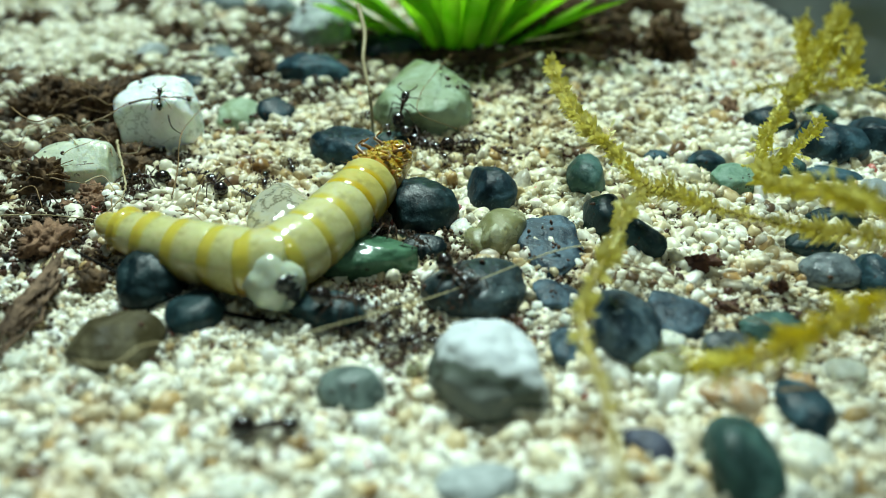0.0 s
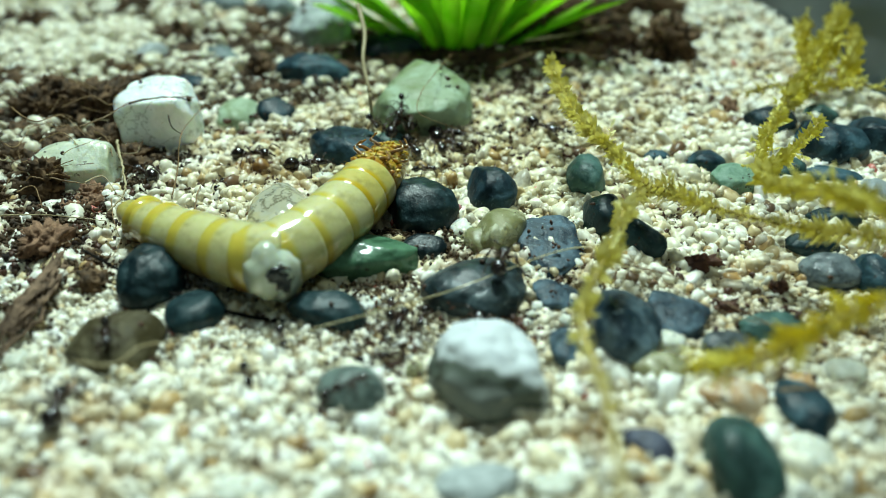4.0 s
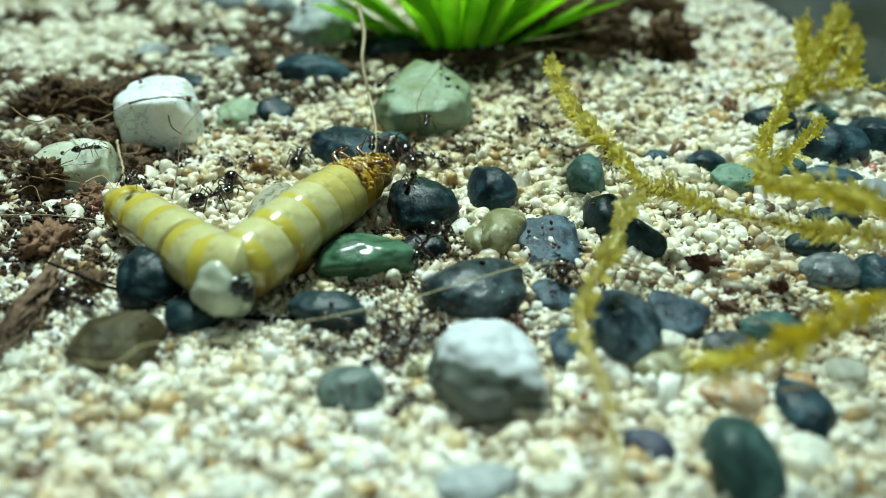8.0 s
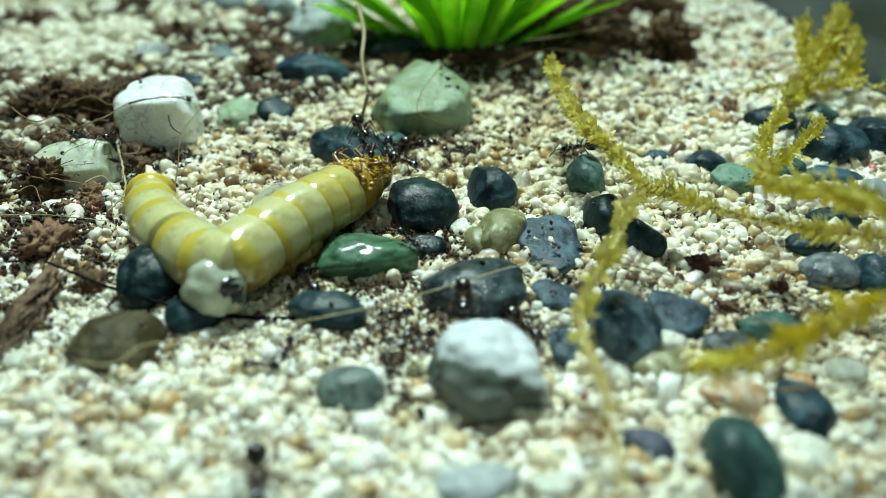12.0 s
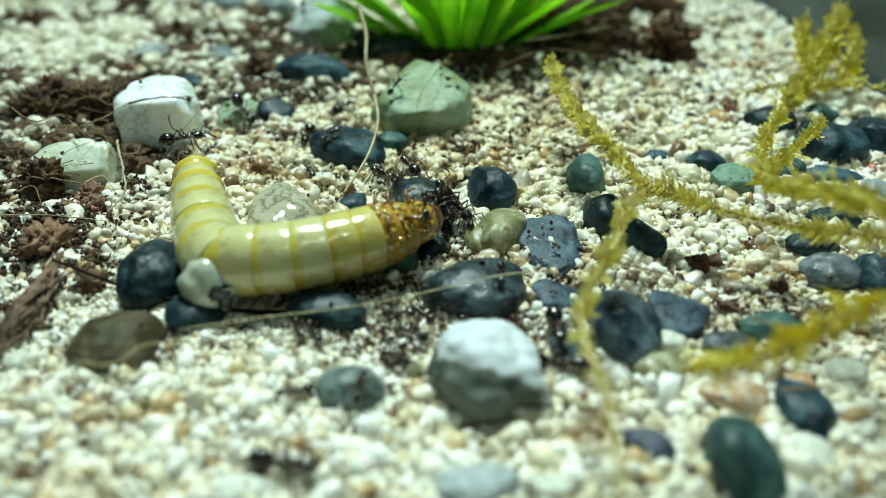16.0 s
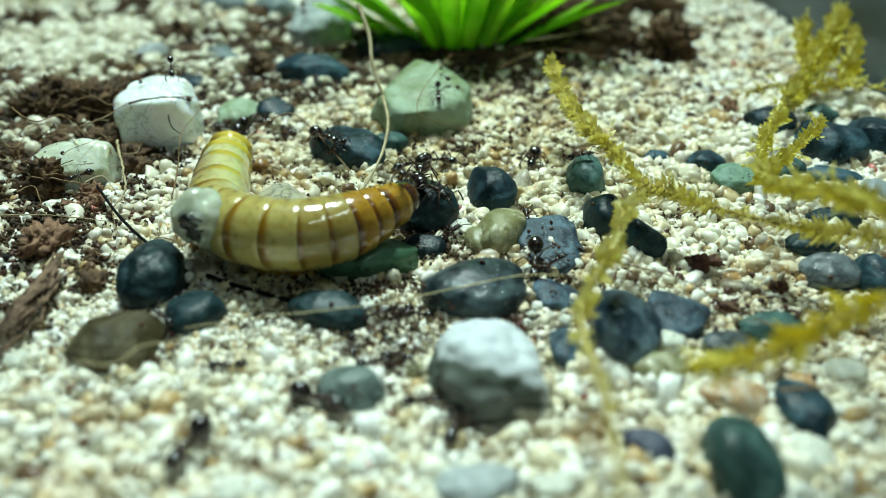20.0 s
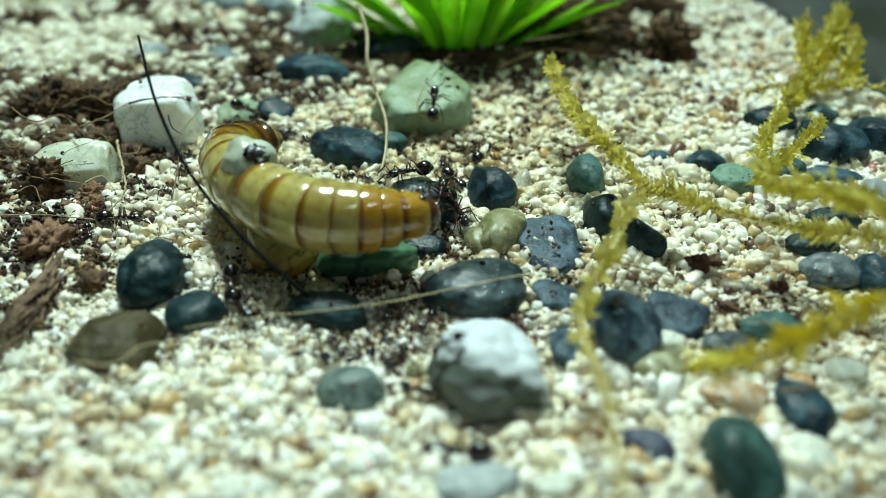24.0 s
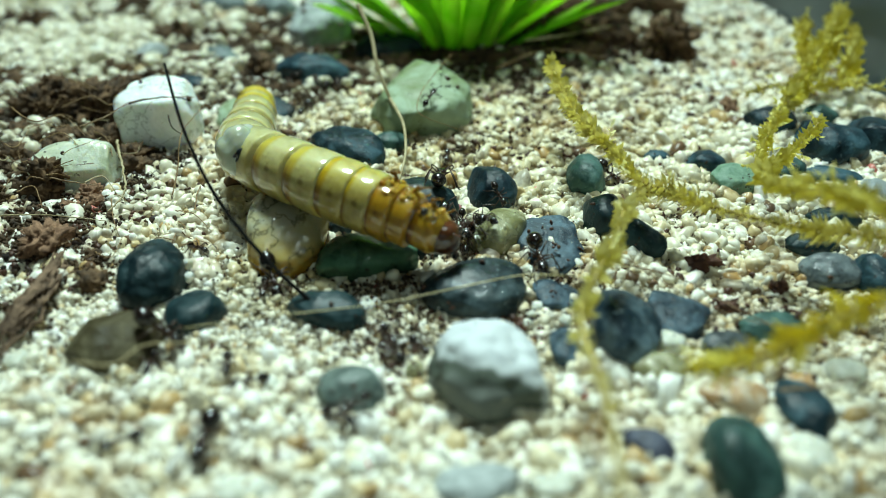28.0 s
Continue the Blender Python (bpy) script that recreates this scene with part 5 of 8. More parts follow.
soil_clump(-24.25, 33.33, 0.34, 1.05, 0.67, 0.57, "soil", 53)
soil_clump(-42.81, 51.83, 0.64, 1.89, 1.25, 1.06, "soil", 54)
soil_clump(-31.84, 54.3, 0.65, 1.94, 1.28, 1.08, "soil", 55)
soil_clump(-26.49, 15.21, 0.74, 1.18, 1.45, 1.23, "soil", 56)
soil_clump(-24.12, 11.7, 0.42, 1, 0.83, 0.7, "soil", 57)
soil_clump(-15.1, 33.54, 0.68, 1.32, 1.34, 1.14, "soil", 58)
soil_clump(-22.48, 24.66, 0.31, 0.95, 0.6, 0.51, "soil", 59)
soil_clump(-17.67, 27.73, 0.35, 1.14, 0.68, 0.58, "soil", 60)
soil_clump(-30.52, 10.27, 0.3, 0.73, 0.58, 0.49, "soil", 61)
soil_clump(-30.21, 25.67, 0.41, 0.99, 0.8, 0.68, "soil", 62)
soil_clump(-38.69, 22.45, 0.33, 0.79, 0.64, 0.54, "soil", 63)
soil_clump(-41.51, 30.76, 0.57, 1.37, 1.11, 0.94, "soil", 64)
soil_clump(-35.29, 19.16, 0.42, 1.03, 0.83, 0.71, "soil", 65)
soil_clump(-31.07, 29.65, 0.4, 0.98, 0.79, 0.67, "soil", 66)
soil_clump(-44.3, 31.6, 0.42, 1.02, 0.82, 0.7, "soil", 67)
soil_clump(-32.42, 22.91, 0.45, 1.09, 0.88, 0.74, "soil", 68)
soil_clump(-40.52, 27.01, 0.3, 0.72, 0.58, 0.49, "soil", 69)
soil_clump(-31.39, 15.82, 0.48, 1.18, 0.95, 0.81, "soil", 70)
soil_clump(-30.19, 30.18, 0.41, 0.98, 0.8, 0.68, "soil", 71)
soil_clump(-32.29, 26.92, 0.42, 1.01, 0.82, 0.69, "soil", 72)
soil_clump(-33.88, 21.34, 0.42, 1.03, 0.83, 0.71, "soil", 73)
soil_clump(-35.21, 18.51, 0.26, 0.64, 0.52, 0.44, "soil", 74)
soil_clump(-38.87, 33.4, 0.38, 0.91, 0.74, 0.63, "soil", 75)
soil_clump(-36.17, 24.41, 0.42, 1.01, 0.82, 0.69, "soil", 76)
soil_clump(-32.73, 26.95, 0.36, 0.87, 0.7, 0.6, "clay", 77)
soil_clump(-30.46, 17.5, 0.39, 0.96, 0.77, 0.65, "soil", 78)
soil_clump(-42.41, 31.56, 0.4, 0.97, 0.79, 0.67, "soil", 79)
soil_clump(-32.45, 27.05, 0.37, 0.89, 0.72, 0.61, "soil", 80)
soil_clump(-37.22, 23.35, 0.3, 0.74, 0.59, 0.5, "soil", 81)
soil_clump(-31.01, 28.7, 0.42, 1.02, 0.83, 0.7, "soil", 82)
soil_clump(-32.47, 17.79, 0.32, 0.79, 0.63, 0.54, "soil", 83)
soil_clump(-30.1, 24.11, 0.56, 1.36, 1.1, 0.93, "soil", 84)
soil_clump(-39.16, 21.09, 0.47, 1.14, 0.92, 0.78, "clay", 85)
soil_clump(-36.77, 34.64, 0.5, 1.2, 0.97, 0.83, "soil", 86)
soil_clump(-33.56, 13.62, 0.42, 1.04, 0.83, 0.71, "clay", 87)
soil_clump(-29.92, 16.45, 0.43, 1.06, 0.85, 0.72, "soil", 88)
soil_clump(-39.78, 32.5, 0.29, 0.7, 0.57, 0.48, "soil", 89)
soil_clump(-40.81, 37.27, 0.56, 1.34, 1.09, 0.93, "soil", 90)
soil_clump(-31.25, 14.55, 0.44, 1.08, 0.87, 0.74, "soil", 91)
soil_clump(-43.62, 30.62, 0.61, 1.48, 1.2, 1.02, "soil", 92)
soil_clump(-30.96, 25.9, 0.48, 1.16, 0.94, 0.8, "soil", 93)
soil_clump(-29.97, 23.37, 0.56, 1.36, 1.1, 0.93, "clay", 94)
soil_clump(-34.35, 17.67, 0.45, 1.09, 0.88, 0.74, "soil", 95)
soil_clump(-41, 28.74, 0.62, 1.5, 1.21, 1.03, "soil", 96)
soil_clump(-35.47, 21.57, 0.28, 0.69, 0.55, 0.47, "soil", 97)
soil_clump(-30.73, 24.32, 0.33, 0.79, 0.64, 0.54, "clay", 98)
soil_clump(-34.04, 16.73, 0.44, 1.07, 0.86, 0.73, "soil", 99)
soil_clump(-28.64, 2.23, 0.14, 0.36, 0.28, 0.24, "clay", 100)
soil_clump(-25.64, 3.06, 0.24, 0.6, 0.48, 0.41, "soil", 101)
soil_clump(-27.22, 5.33, 0.2, 0.5, 0.4, 0.34, "clay", 102)
soil_clump(-28.87, 3.62, 0.23, 0.58, 0.46, 0.39, "soil", 103)
soil_clump(-27.26, 3.26, 0.24, 0.6, 0.48, 0.4, "soil", 104)
soil_clump(-25.91, 3.29, 0.25, 0.63, 0.5, 0.42, "soil", 105)
soil_clump(-28.21, 4.88, 0.25, 0.63, 0.5, 0.42, "clay", 106)
soil_clump(-30.28, 5.6, 0.25, 0.61, 0.48, 0.41, "soil", 107)
soil_clump(-30.28, 5.56, 0.16, 0.39, 0.31, 0.26, "soil", 108)
soil_clump(-27.3, 1.89, 0.25, 0.61, 0.48, 0.41, "soil", 109)
soil_clump(17.97, 38.38, 0.4, 0.98, 0.79, 0.67, "soil", 110)
soil_clump(27.24, 59.16, 0.49, 1.18, 0.96, 0.82, "soil", 111)
soil_clump(21.57, 40.76, 0.48, 1.16, 0.94, 0.8, "soil", 112)
soil_clump(18.2, 40.4, 0.6, 1.44, 1.17, 0.99, "soil", 113)
soil_clump(22.65, 37.96, 0.33, 0.79, 0.64, 0.55, "soil", 114)
soil_clump(14.98, 40.34, 0.66, 1.59, 1.29, 1.1, "soil", 115)
soil_clump(26.93, 47.14, 0.67, 1.61, 1.3, 1.11, "soil", 116)
soil_clump(23.68, 56.14, 0.74, 1.79, 1.46, 1.24, "soil", 117)
soil_clump(20.6, 60.01, 0.47, 1.12, 0.91, 0.78, "soil", 118)
soil_clump(16.05, 57.24, 0.81, 1.94, 1.58, 1.34, "soil", 119)
soil_clump(18.28, 44.82, 0.57, 1.37, 1.11, 0.94, "soil", 120)
soil_clump(28.41, 45.46, 0.46, 1.12, 0.91, 0.77, "soil", 121)
soil_clump(19.49, 50.74, 0.67, 1.62, 1.31, 1.12, "soil", 122)
soil_clump(29.61, 55.45, 0.37, 0.88, 0.72, 0.61, "soil", 123)
soil_clump(-14.44, 32.62, 0.46, 1.11, 0.9, 0.76, "soil", 124)
soil_clump(-24.35, 45.33, 0.51, 1.24, 1.01, 0.86, "soil", 125)
soil_clump(-24.08, 29.47, 0.41, 1, 0.8, 0.68, "soil", 126)
soil_clump(-15.67, 38.04, 0.31, 0.75, 0.6, 0.51, "soil", 127)
soil_clump(-26.63, 37.22, 0.5, 1.2, 0.98, 0.83, "soil", 128)
soil_clump(-22.09, 36.09, 0.28, 0.68, 0.55, 0.47, "soil", 129)
soil_clump(-16.05, 28.55, 0.29, 0.72, 0.58, 0.49, "soil", 130)
soil_clump(-21.03, 43.49, 0.34, 0.83, 0.67, 0.57, "soil", 131)
soil_clump(-26.83, 38.97, 0.47, 1.13, 0.92, 0.78, "soil", 132)
soil_clump(-15.68, 31.67, 0.32, 0.79, 0.64, 0.54, "soil", 133)
soil_clump(-25.70, -0.49, 0.38, 1.11, 1.00, 0.75, "clay", 140)
soil_clump(-27.49, 1.39, 0.22, 0.61, 0.55, 0.44, "clay", 141)
soil_clump(-26.04, 2.37, 0.19, 0.54, 0.49, 0.39, "clay", 142)
soil_clump(-24.59, 5.30, 0.33, 0.90, 0.73, 0.66, "clay", 143)
soil_clump(-21.07, -4.48, 0.29, 0.52, 0.52, 0.58, "soil", 144)
soil_clump(-21.54, -2.29, 0.13, 0.51, 0.38, 0.27, "clay", 145)
soil_clump(-23.26, 10.89, 0.46, 1.07, 0.96, 0.91, "soil", 146)
soil_clump(-25.06, 14.35, 0.26, 0.65, 0.58, 0.52, "soil", 147)
soil_clump(-30.46, 9.98, 0.54, 1.51, 1.36, 1.08, "soil", 148)
soil_clump(-33.24, 13.35, 0.47, 1.55, 1.16, 0.93, "soil", 149)
soil_clump(-28.39, 16.05, 0.42, 1.74, 1.21, 0.84, "soil", 150)
soil_clump(-31.09, 16.73, 0.38, 1.27, 0.95, 0.76, "soil", 151)
soil_clump(-29.37, 43.08, 0.86, 1.44, 1.44, 1.73, "soil", 152)
soil_clump(-27.94, 38.67, 0.42, 0.84, 0.84, 0.84, "soil", 153)
soil_clump(-24.04, 33.05, 0.45, 1.00, 0.90, 0.90, "soil", 154)
soil_clump(-25.58, 36.62, 0.38, 0.85, 0.76, 0.76, "soil", 155)
soil_clump(-45.64, 53.27, 0.39, 1.40, 0.97, 0.77, "soil", 156)
soil_clump(-43.75, 33.47, 0.34, 1.13, 0.85, 0.68, "soil", 157)
soil_clump(-54.20, 53.96, 0.36, 1.21, 0.91, 0.72, "soil", 158)
soil_clump(-30.71, 25.30, 0.44, 1.83, 1.26, 0.88, "soil", 159)
soil_clump(-37.63, 24.99, 0.37, 1.53, 1.06, 0.74, "soil", 160)
soil_clump(-25.75, 6.63, 0.20, 0.49, 0.44, 0.40, "clay", 161)
soil_clump(-24.66, -6.79, 0.14, 0.39, 0.35, 0.28, "clay", 162)
soil_clump(-20.09, -2.94, 0.11, 0.32, 0.28, 0.23, "soil", 163)
soil_clump(-21.71, 4.85, 0.11, 0.35, 0.29, 0.23, "soil", 164)
soil_clump(-21.15, 5.56, 0.10, 0.31, 0.25, 0.20, "clay", 165)
soil_clump(-28.6, 6.5, 0.75, 1.45, 1.1, 1.05, "soil", 170)
soil_clump(-28.1, 7.0, 2.1, 1.2, 0.9, 1.0, "soil", 171)
soil_clump(-25.2, 6.6, 0.6, 0.75, 0.7, 0.7, "clay", 172)
GRAVEL_SPOTS = []
GRAVEL_SPOTS.append((-50.89, 54.14, 7, 5, 150, 0.7, 1.7))
GRAVEL_SPOTS.append((-39.28, 40.75, 6, 4, 170, 0.7, 1.6))
GRAVEL_SPOTS.append((-43.15, 36.97, 5, 3, 80, 0.5, 1.4))
GRAVEL_SPOTS.append((-36.48, 47.02, 6, 5, 110, 0.6, 1.5))
GRAVEL_SPOTS.append((-37.77, 32.62, 5, 2.5, 40, 0.5, 1.2))
GRAVEL_SPOTS.append((-40.87, 27.17, 3, 4, 26, 0.4, 1))
GRAVEL_SPOTS.append((-33.02, 36.97, 4, 3, 26, 0.5, 1.2))
GRAVEL_SPOTS.append((-31.73, 18, 3, 2, 20, 0.4, 0.9))
GRAVEL_SPOTS.append((37.03, 24.33, 3, 2, 20, 0.5, 1.2))
GRAVEL_SPOTS.append((-31.21, 51.66, 6, 5, 36, 0.4, 0.9))
GRAVEL_SPOTS.append((-33.03, 12.56, 2.5, 2, 14, 0.4, 0.8))
GRAVEL_SPOTS.append((-34.8, 22.98, 4, 2.5, 60, 0.3, 0.8))
GRAVEL_SPOTS.append((-35.55, 18, 3, 2, 40, 0.3, 0.8))
GRAVEL_SPOTS.append((-26.3, 13.59, 2, 1, 26, 0.25, 0.6))
GRAVEL_SPOTS.append((-28.93, 33.46, 5, 3, 60, 0.4, 1))
GRAVEL_SPOTS.append((-36.5, 24.5, 4, 3, 90, 0.3, 0.85))
GRAVEL_SPOTS.append((-32.5, 20.5, 3, 2.5, 60, 0.3, 0.7))
GRAVEL_SPOTS.append((-30.0, 12.5, 3, 1.5, 16, 0.25, 0.6))
GRAVEL_SPOTS.append((-20.5, 27.5, 4, 2.5, 50, 0.3, 0.7))
GRAVEL_SPOTS.append((-13.5, 31.0, 4, 3, 50, 0.3, 0.8))
PEAT_SPOTS = []
PEAT_SPOTS.append((-46.5, 50.0, 4, 3, 130, 0.4, 1.0))
PEAT_SPOTS.append((-39.0, 46.0, 3, 2.5, 110, 0.35, 0.9))
PEAT_SPOTS.append((-52.0, 45.0, 3, 3, 110, 0.35, 0.9))
PEAT_SPOTS.append((-41.5, 38.5, 3, 1.6, 120, 0.3, 0.8))
PEAT_SPOTS.append((-33.0, 40.0, 3, 2, 110, 0.3, 0.8))
PEAT_SPOTS.append((-30.5, 11.5, 2.4, 1.2, 180, 0.12, 0.45))
PEAT_SPOTS.append((-38.0, 30.5, 3, 1.8, 180, 0.2, 0.6))
# soil under the plant, heaped dense to darken it like the leaves' shade
PEAT_SPOTS.append((-8.66, 37.88, 3, 1.5, 420, 0.15, 0.6))
PEAT_SPOTS.append((-3.89, 38.82, 4, 2, 520, 0.15, 0.6))
PEAT_SPOTS.append((2.15, 37.33, 4, 2, 520, 0.15, 0.6))
PEAT_SPOTS.append((7.48, 36.6, 4, 2, 480, 0.15, 0.6))
PEAT_SPOTS.append((12.51, 38.82, 4, 2, 420, 0.15, 0.6))
PEAT_SPOTS.append((5.41, 31.8, 4, 2.4, 220, 0.1, 0.45))
PEAT_SPOTS.append((9.75, 30.2, 4, 3, 90, 0.1, 0.4))
PEAT_SPOTS.append((-9.33, 32.62, 3, 2, 220, 0.1, 0.45))
PEAT_SPOTS.append((-13.16, 27.9, 3, 1.8, 160, 0.1, 0.4))
PEAT_SPOTS.append((-19.96, 31.8, 5, 3, 320, 0.12, 0.5))
PEAT_SPOTS.append((-15.99, 25.72, 3, 1.8, 160, 0.1, 0.4))
PEAT_SPOTS.append((-34.86, 24.33, 4, 2.5, 520, 0.15, 0.6))
PEAT_SPOTS.append((-37.25, 21.68, 4, 2.5, 420, 0.15, 0.6))
PEAT_SPOTS.append((-32.33, 28.66, 3, 2, 260, 0.15, 0.5))
PEAT_SPOTS.append((-33.57, 15.73, 3, 2, 260, 0.12, 0.5))
PEAT_SPOTS.append((-28.47, 15.73, 2.6, 1.2, 200, 0.12, 0.4))
PEAT_SPOTS.append((-24.77, 13.07, 2, 1, 160, 0.1, 0.4))
PEAT_SPOTS.append((-21.64, 13.07, 2, 0.8, 80, 0.1, 0.35))
PEAT_SPOTS.append((-45.76, 42.76, 6, 4, 220, 0.15, 0.7))
PEAT_SPOTS.append((-35.09, 44.85, 6, 5, 240, 0.15, 0.6))
PEAT_SPOTS.append((-27.06, 36.97, 4, 3, 200, 0.15, 0.5))
# dense dark crumbs beside the larva, for soil and for the shadow there
PEAT_SPOTS.append((-0.88, 0.07, 1.6, 1, 800, 0.05, 0.2))
PEAT_SPOTS.append((-3.11, 0.76, 1.6, 0.8, 500, 0.05, 0.2))
PEAT_SPOTS.append((0.58, -0.94, 1, 0.6, 60, 0.06, 0.2))
PEAT_SPOTS.append((-7.28, -4.08, 2.4, 0.7, 30, 0.06, 0.22))
PEAT_SPOTS.append((-11.03, -4.08, 1.6, 0.8, 20, 0.05, 0.2))
PEAT_SPOTS.append((-5.89, 6.98, 2, 1, 50, 0.06, 0.25))
PEAT_SPOTS.append((-26.08, 0.76, 2, 1.6, 150, 0.08, 0.34))
PEAT_SPOTS.append((21.43, 40.75, 5, 4, 70, 0.15, 0.55))
PEAT_SPOTS.append((18.29, 51.66, 7, 4, 120, 0.15, 0.6))
PEAT_SPOTS.append((0.74, 15.18, 3, 1.4, 120, 0.06, 0.25))
PEAT_SPOTS.append((5.9, 22.98, 4, 2.5, 60, 0.06, 0.28))
PEAT_SPOTS.append((3.58, 16.85, 2.5, 1.6, 40, 0.08, 0.3))
PEAT_SPOTS.append((-0.64, 14.11, 2.4, 0.8, 90, 0.06, 0.28))
PEAT_SPOTS.append((-4.51, -4.67, 2.2, 0.8, 30, 0.06, 0.22))
# soil left of the plant's foot, partly in place of leaf shadow
PEAT_SPOTS.append((-11.18, 38.82, 3, 1.5, 320, 0.12, 0.5))
PEAT_SPOTS.append((-27.42, 2.95, 2, 1.6, 240, 0.08, 0.34))
PEAT_SPOTS.append((-25.12, 2.95, 1.6, 1.2, 150, 0.07, 0.3))
PEAT_SPOTS.append((-30.85, 6.98, 2, 1.5, 200, 0.1, 0.4))
PEAT_SPOTS.append((-24.54, 8.74, 1.8, 0.8, 110, 0.07, 0.28))
PEAT_SPOTS.append((-27.92, 47.02, 4, 3, 160, 0.15, 0.6))
PEAT_SPOTS.append((-20.02, 47.02, 3, 2.5, 120, 0.15, 0.5))
PEAT_SPOTS.append((-7.84, -2.56, 1.6, 0.6, 50, 0.05, 0.2))
PEAT_SPOTS.append((-6.16, -4.96, 2, 0.6, 25, 0.05, 0.2))
PEAT_SPOTS.append((-11.46, -1.92, 1.4, 1, 30, 0.05, 0.18))
PEAT_SPOTS.append((-27.19, 18, 1.6, 1.6, 260, 0.1, 0.45))
PEAT_SPOTS.append((-22.9, 25.02, 2.6, 1.5, 220, 0.08, 0.4))
PEAT_SPOTS.append((-18.02, 27.9, 3, 1.6, 200, 0.08, 0.4))
PEAT_SPOTS.append((-24.15, 12.56, 2, 0.8, 200, 0.08, 0.35))
PEAT_SPOTS.append((-2.19, -7.68, 1.8, 1.2, 80, 0.04, 0.2))
PEAT_SPOTS.append((-5.67, -3.18, 1.6, 0.5, 30, 0.06, 0.2))
PEAT_SPOTS.append((-2.82, -10.61, 1.3, 1, 60, 0.04, 0.15))
PEAT_SPOTS.append((-35.49, 16.85, 2.6, 1.6, 320, 0.12, 0.5))
PEAT_SPOTS.append((-30.76, 19.19, 2.4, 1.4, 320, 0.12, 0.5))
PEAT_SPOTS.append((-32.57, 11.57, 1.8, 1.2, 200, 0.1, 0.4))
PEAT_SPOTS.append((-34.86, 24.33, 2.6, 1.6, 320, 0.15, 0.55))
PEAT_SPOTS.append((-30.19, 25.72, 1.6, 1.4, 200, 0.12, 0.45))
PEAT_SPOTS.append((-29.28, 44.85, 2.2, 2.5, 240, 0.2, 0.6))
PEAT_SPOTS.append((-24.91, 36.06, 1.2, 1.5, 200, 0.2, 0.5))
PEAT_SPOTS.append((-19.45, 40.75, 2.5, 2, 160, 0.15, 0.5))
PEAT_SPOTS.append((-16.54, 28.66, 2, 1.2, 120, 0.1, 0.4))
PEAT_SPOTS.append((-25.54, 14.64, 1.6, 0.8, 160, 0.08, 0.34))
PEAT_SPOTS.append((-26.51, 0.07, 1.4, 1.2, 160, 0.06, 0.3))
PEAT_SPOTS.append((-21.48, -2.56, 1, 1.4, 160, 0.05, 0.26))
PEAT_SPOTS.append((-24.53, -7.16, 1.4, 1.4, 160, 0.05, 0.25))
PEAT_SPOTS.append((-25.28, 5.31, 1.4, 0.6, 120, 0.05, 0.26))
PEAT_SPOTS.append((-3.52, -4.38, 2.2, 0.8, 160, 0.05, 0.2))
PEAT_SPOTS.append((-1.37, -8.70, 1.6, 1.2, 50, 0.05, 0.17))
PEAT_SPOTS.append((-4.44, -9.19, 1.4, 0.8, 70, 0.05, 0.16))
PEAT_SPOTS.append((-1.90, -11.07, 1.2, 0.9, 60, 0.05, 0.15))
PEAT_SPOTS.append((-22.41, 7.41, 1.6, 0.8, 80, 0.05, 0.2))
PEAT_SPOTS.append((-20.68, 47.02, 3, 3, 160, 0.25, 0.7))
PEAT_SPOTS.append((-21.72, 39.78, 2, 2, 160, 0.2, 0.6))
PEAT_SPOTS.append((-15.88, 37.88, 3, 1.6, 160, 0.2, 0.55))
PEAT_SPOTS.append((-18.56, 27.90, 2, 1.2, 140, 0.12, 0.45))
PEAT_SPOTS.append((-45.70, 47.02, 3, 3, 160, 0.3, 0.9))
PEAT_SPOTS.append((-49.66, 47.02, 3, 3, 120, 0.3, 0.8))
PEAT_SPOTS.append((-38.09, 51.66, 3, 3, 120, 0.3, 0.8))
PEAT_SPOTS.append((-40.18, 25.72, 2, 2, 140, 0.15, 0.5))
PEAT_SPOTS.append((-31.25, 14.64, 1.4, 1, 120, 0.1, 0.4))
PEAT_SPOTS.append((-29.44, 36.97, 2, 2, 120, 0.15, 0.5))
PEAT_SPOTS.append((-8.58, 36.97, 3, 1.5, 160, 0.15, 0.5))
# loose soil behind the larva that also darkens the sand as shadow would
PEAT_SPOTS.append((-12.61, 18.00, 2.2, 1.2, 90, 0.05, 0.22))
PEAT_SPOTS.append((-7.78, 9.20, 1.4, 0.8, 60, 0.05, 0.2))
PEAT_SPOTS.append((-14.03, 8.74, 1.6, 1, 50, 0.05, 0.2))
PEAT_SPOTS.append((-16.63, 14.64, 1.4, 0.8, 50, 0.05, 0.2))
bark_strip()
peat()
gravel()
crumbs()

rosette_plant(1.93, 41.14)
moss_strand([(8.41, 16.38, 7), (8.61, 12.49, 6.5), (9.17, 8.79, 6), (10.26, 5.55, 5.5), (11.31, 3.78, 5), (12.27, 1.04, 4.5), (14.55, -0.05, 4), (16.75, -1.97, 4), (20.09, -3.83, 4), (22.19, -5.42, 4.5), (24.21, -6.73, 5)], 1, 0.76, 60.0)
moss_strand([(13.68, 0.7, 4), (11.85, -0.42, 4), (10.53, -3.06, 4.5), (9.14, -7.3, 5), (7.93, -9.74, 5), (6.75, -12.41, 5), (6.28, -14.57, 5), (6.16, -18.42, 6), (6.06, -21.19, 6.5), (5.85, -23.6, 7), (5.65, -25.95, 7)], 2, 0.62, 44.0, 1.1, 1.25, None, 0.12)
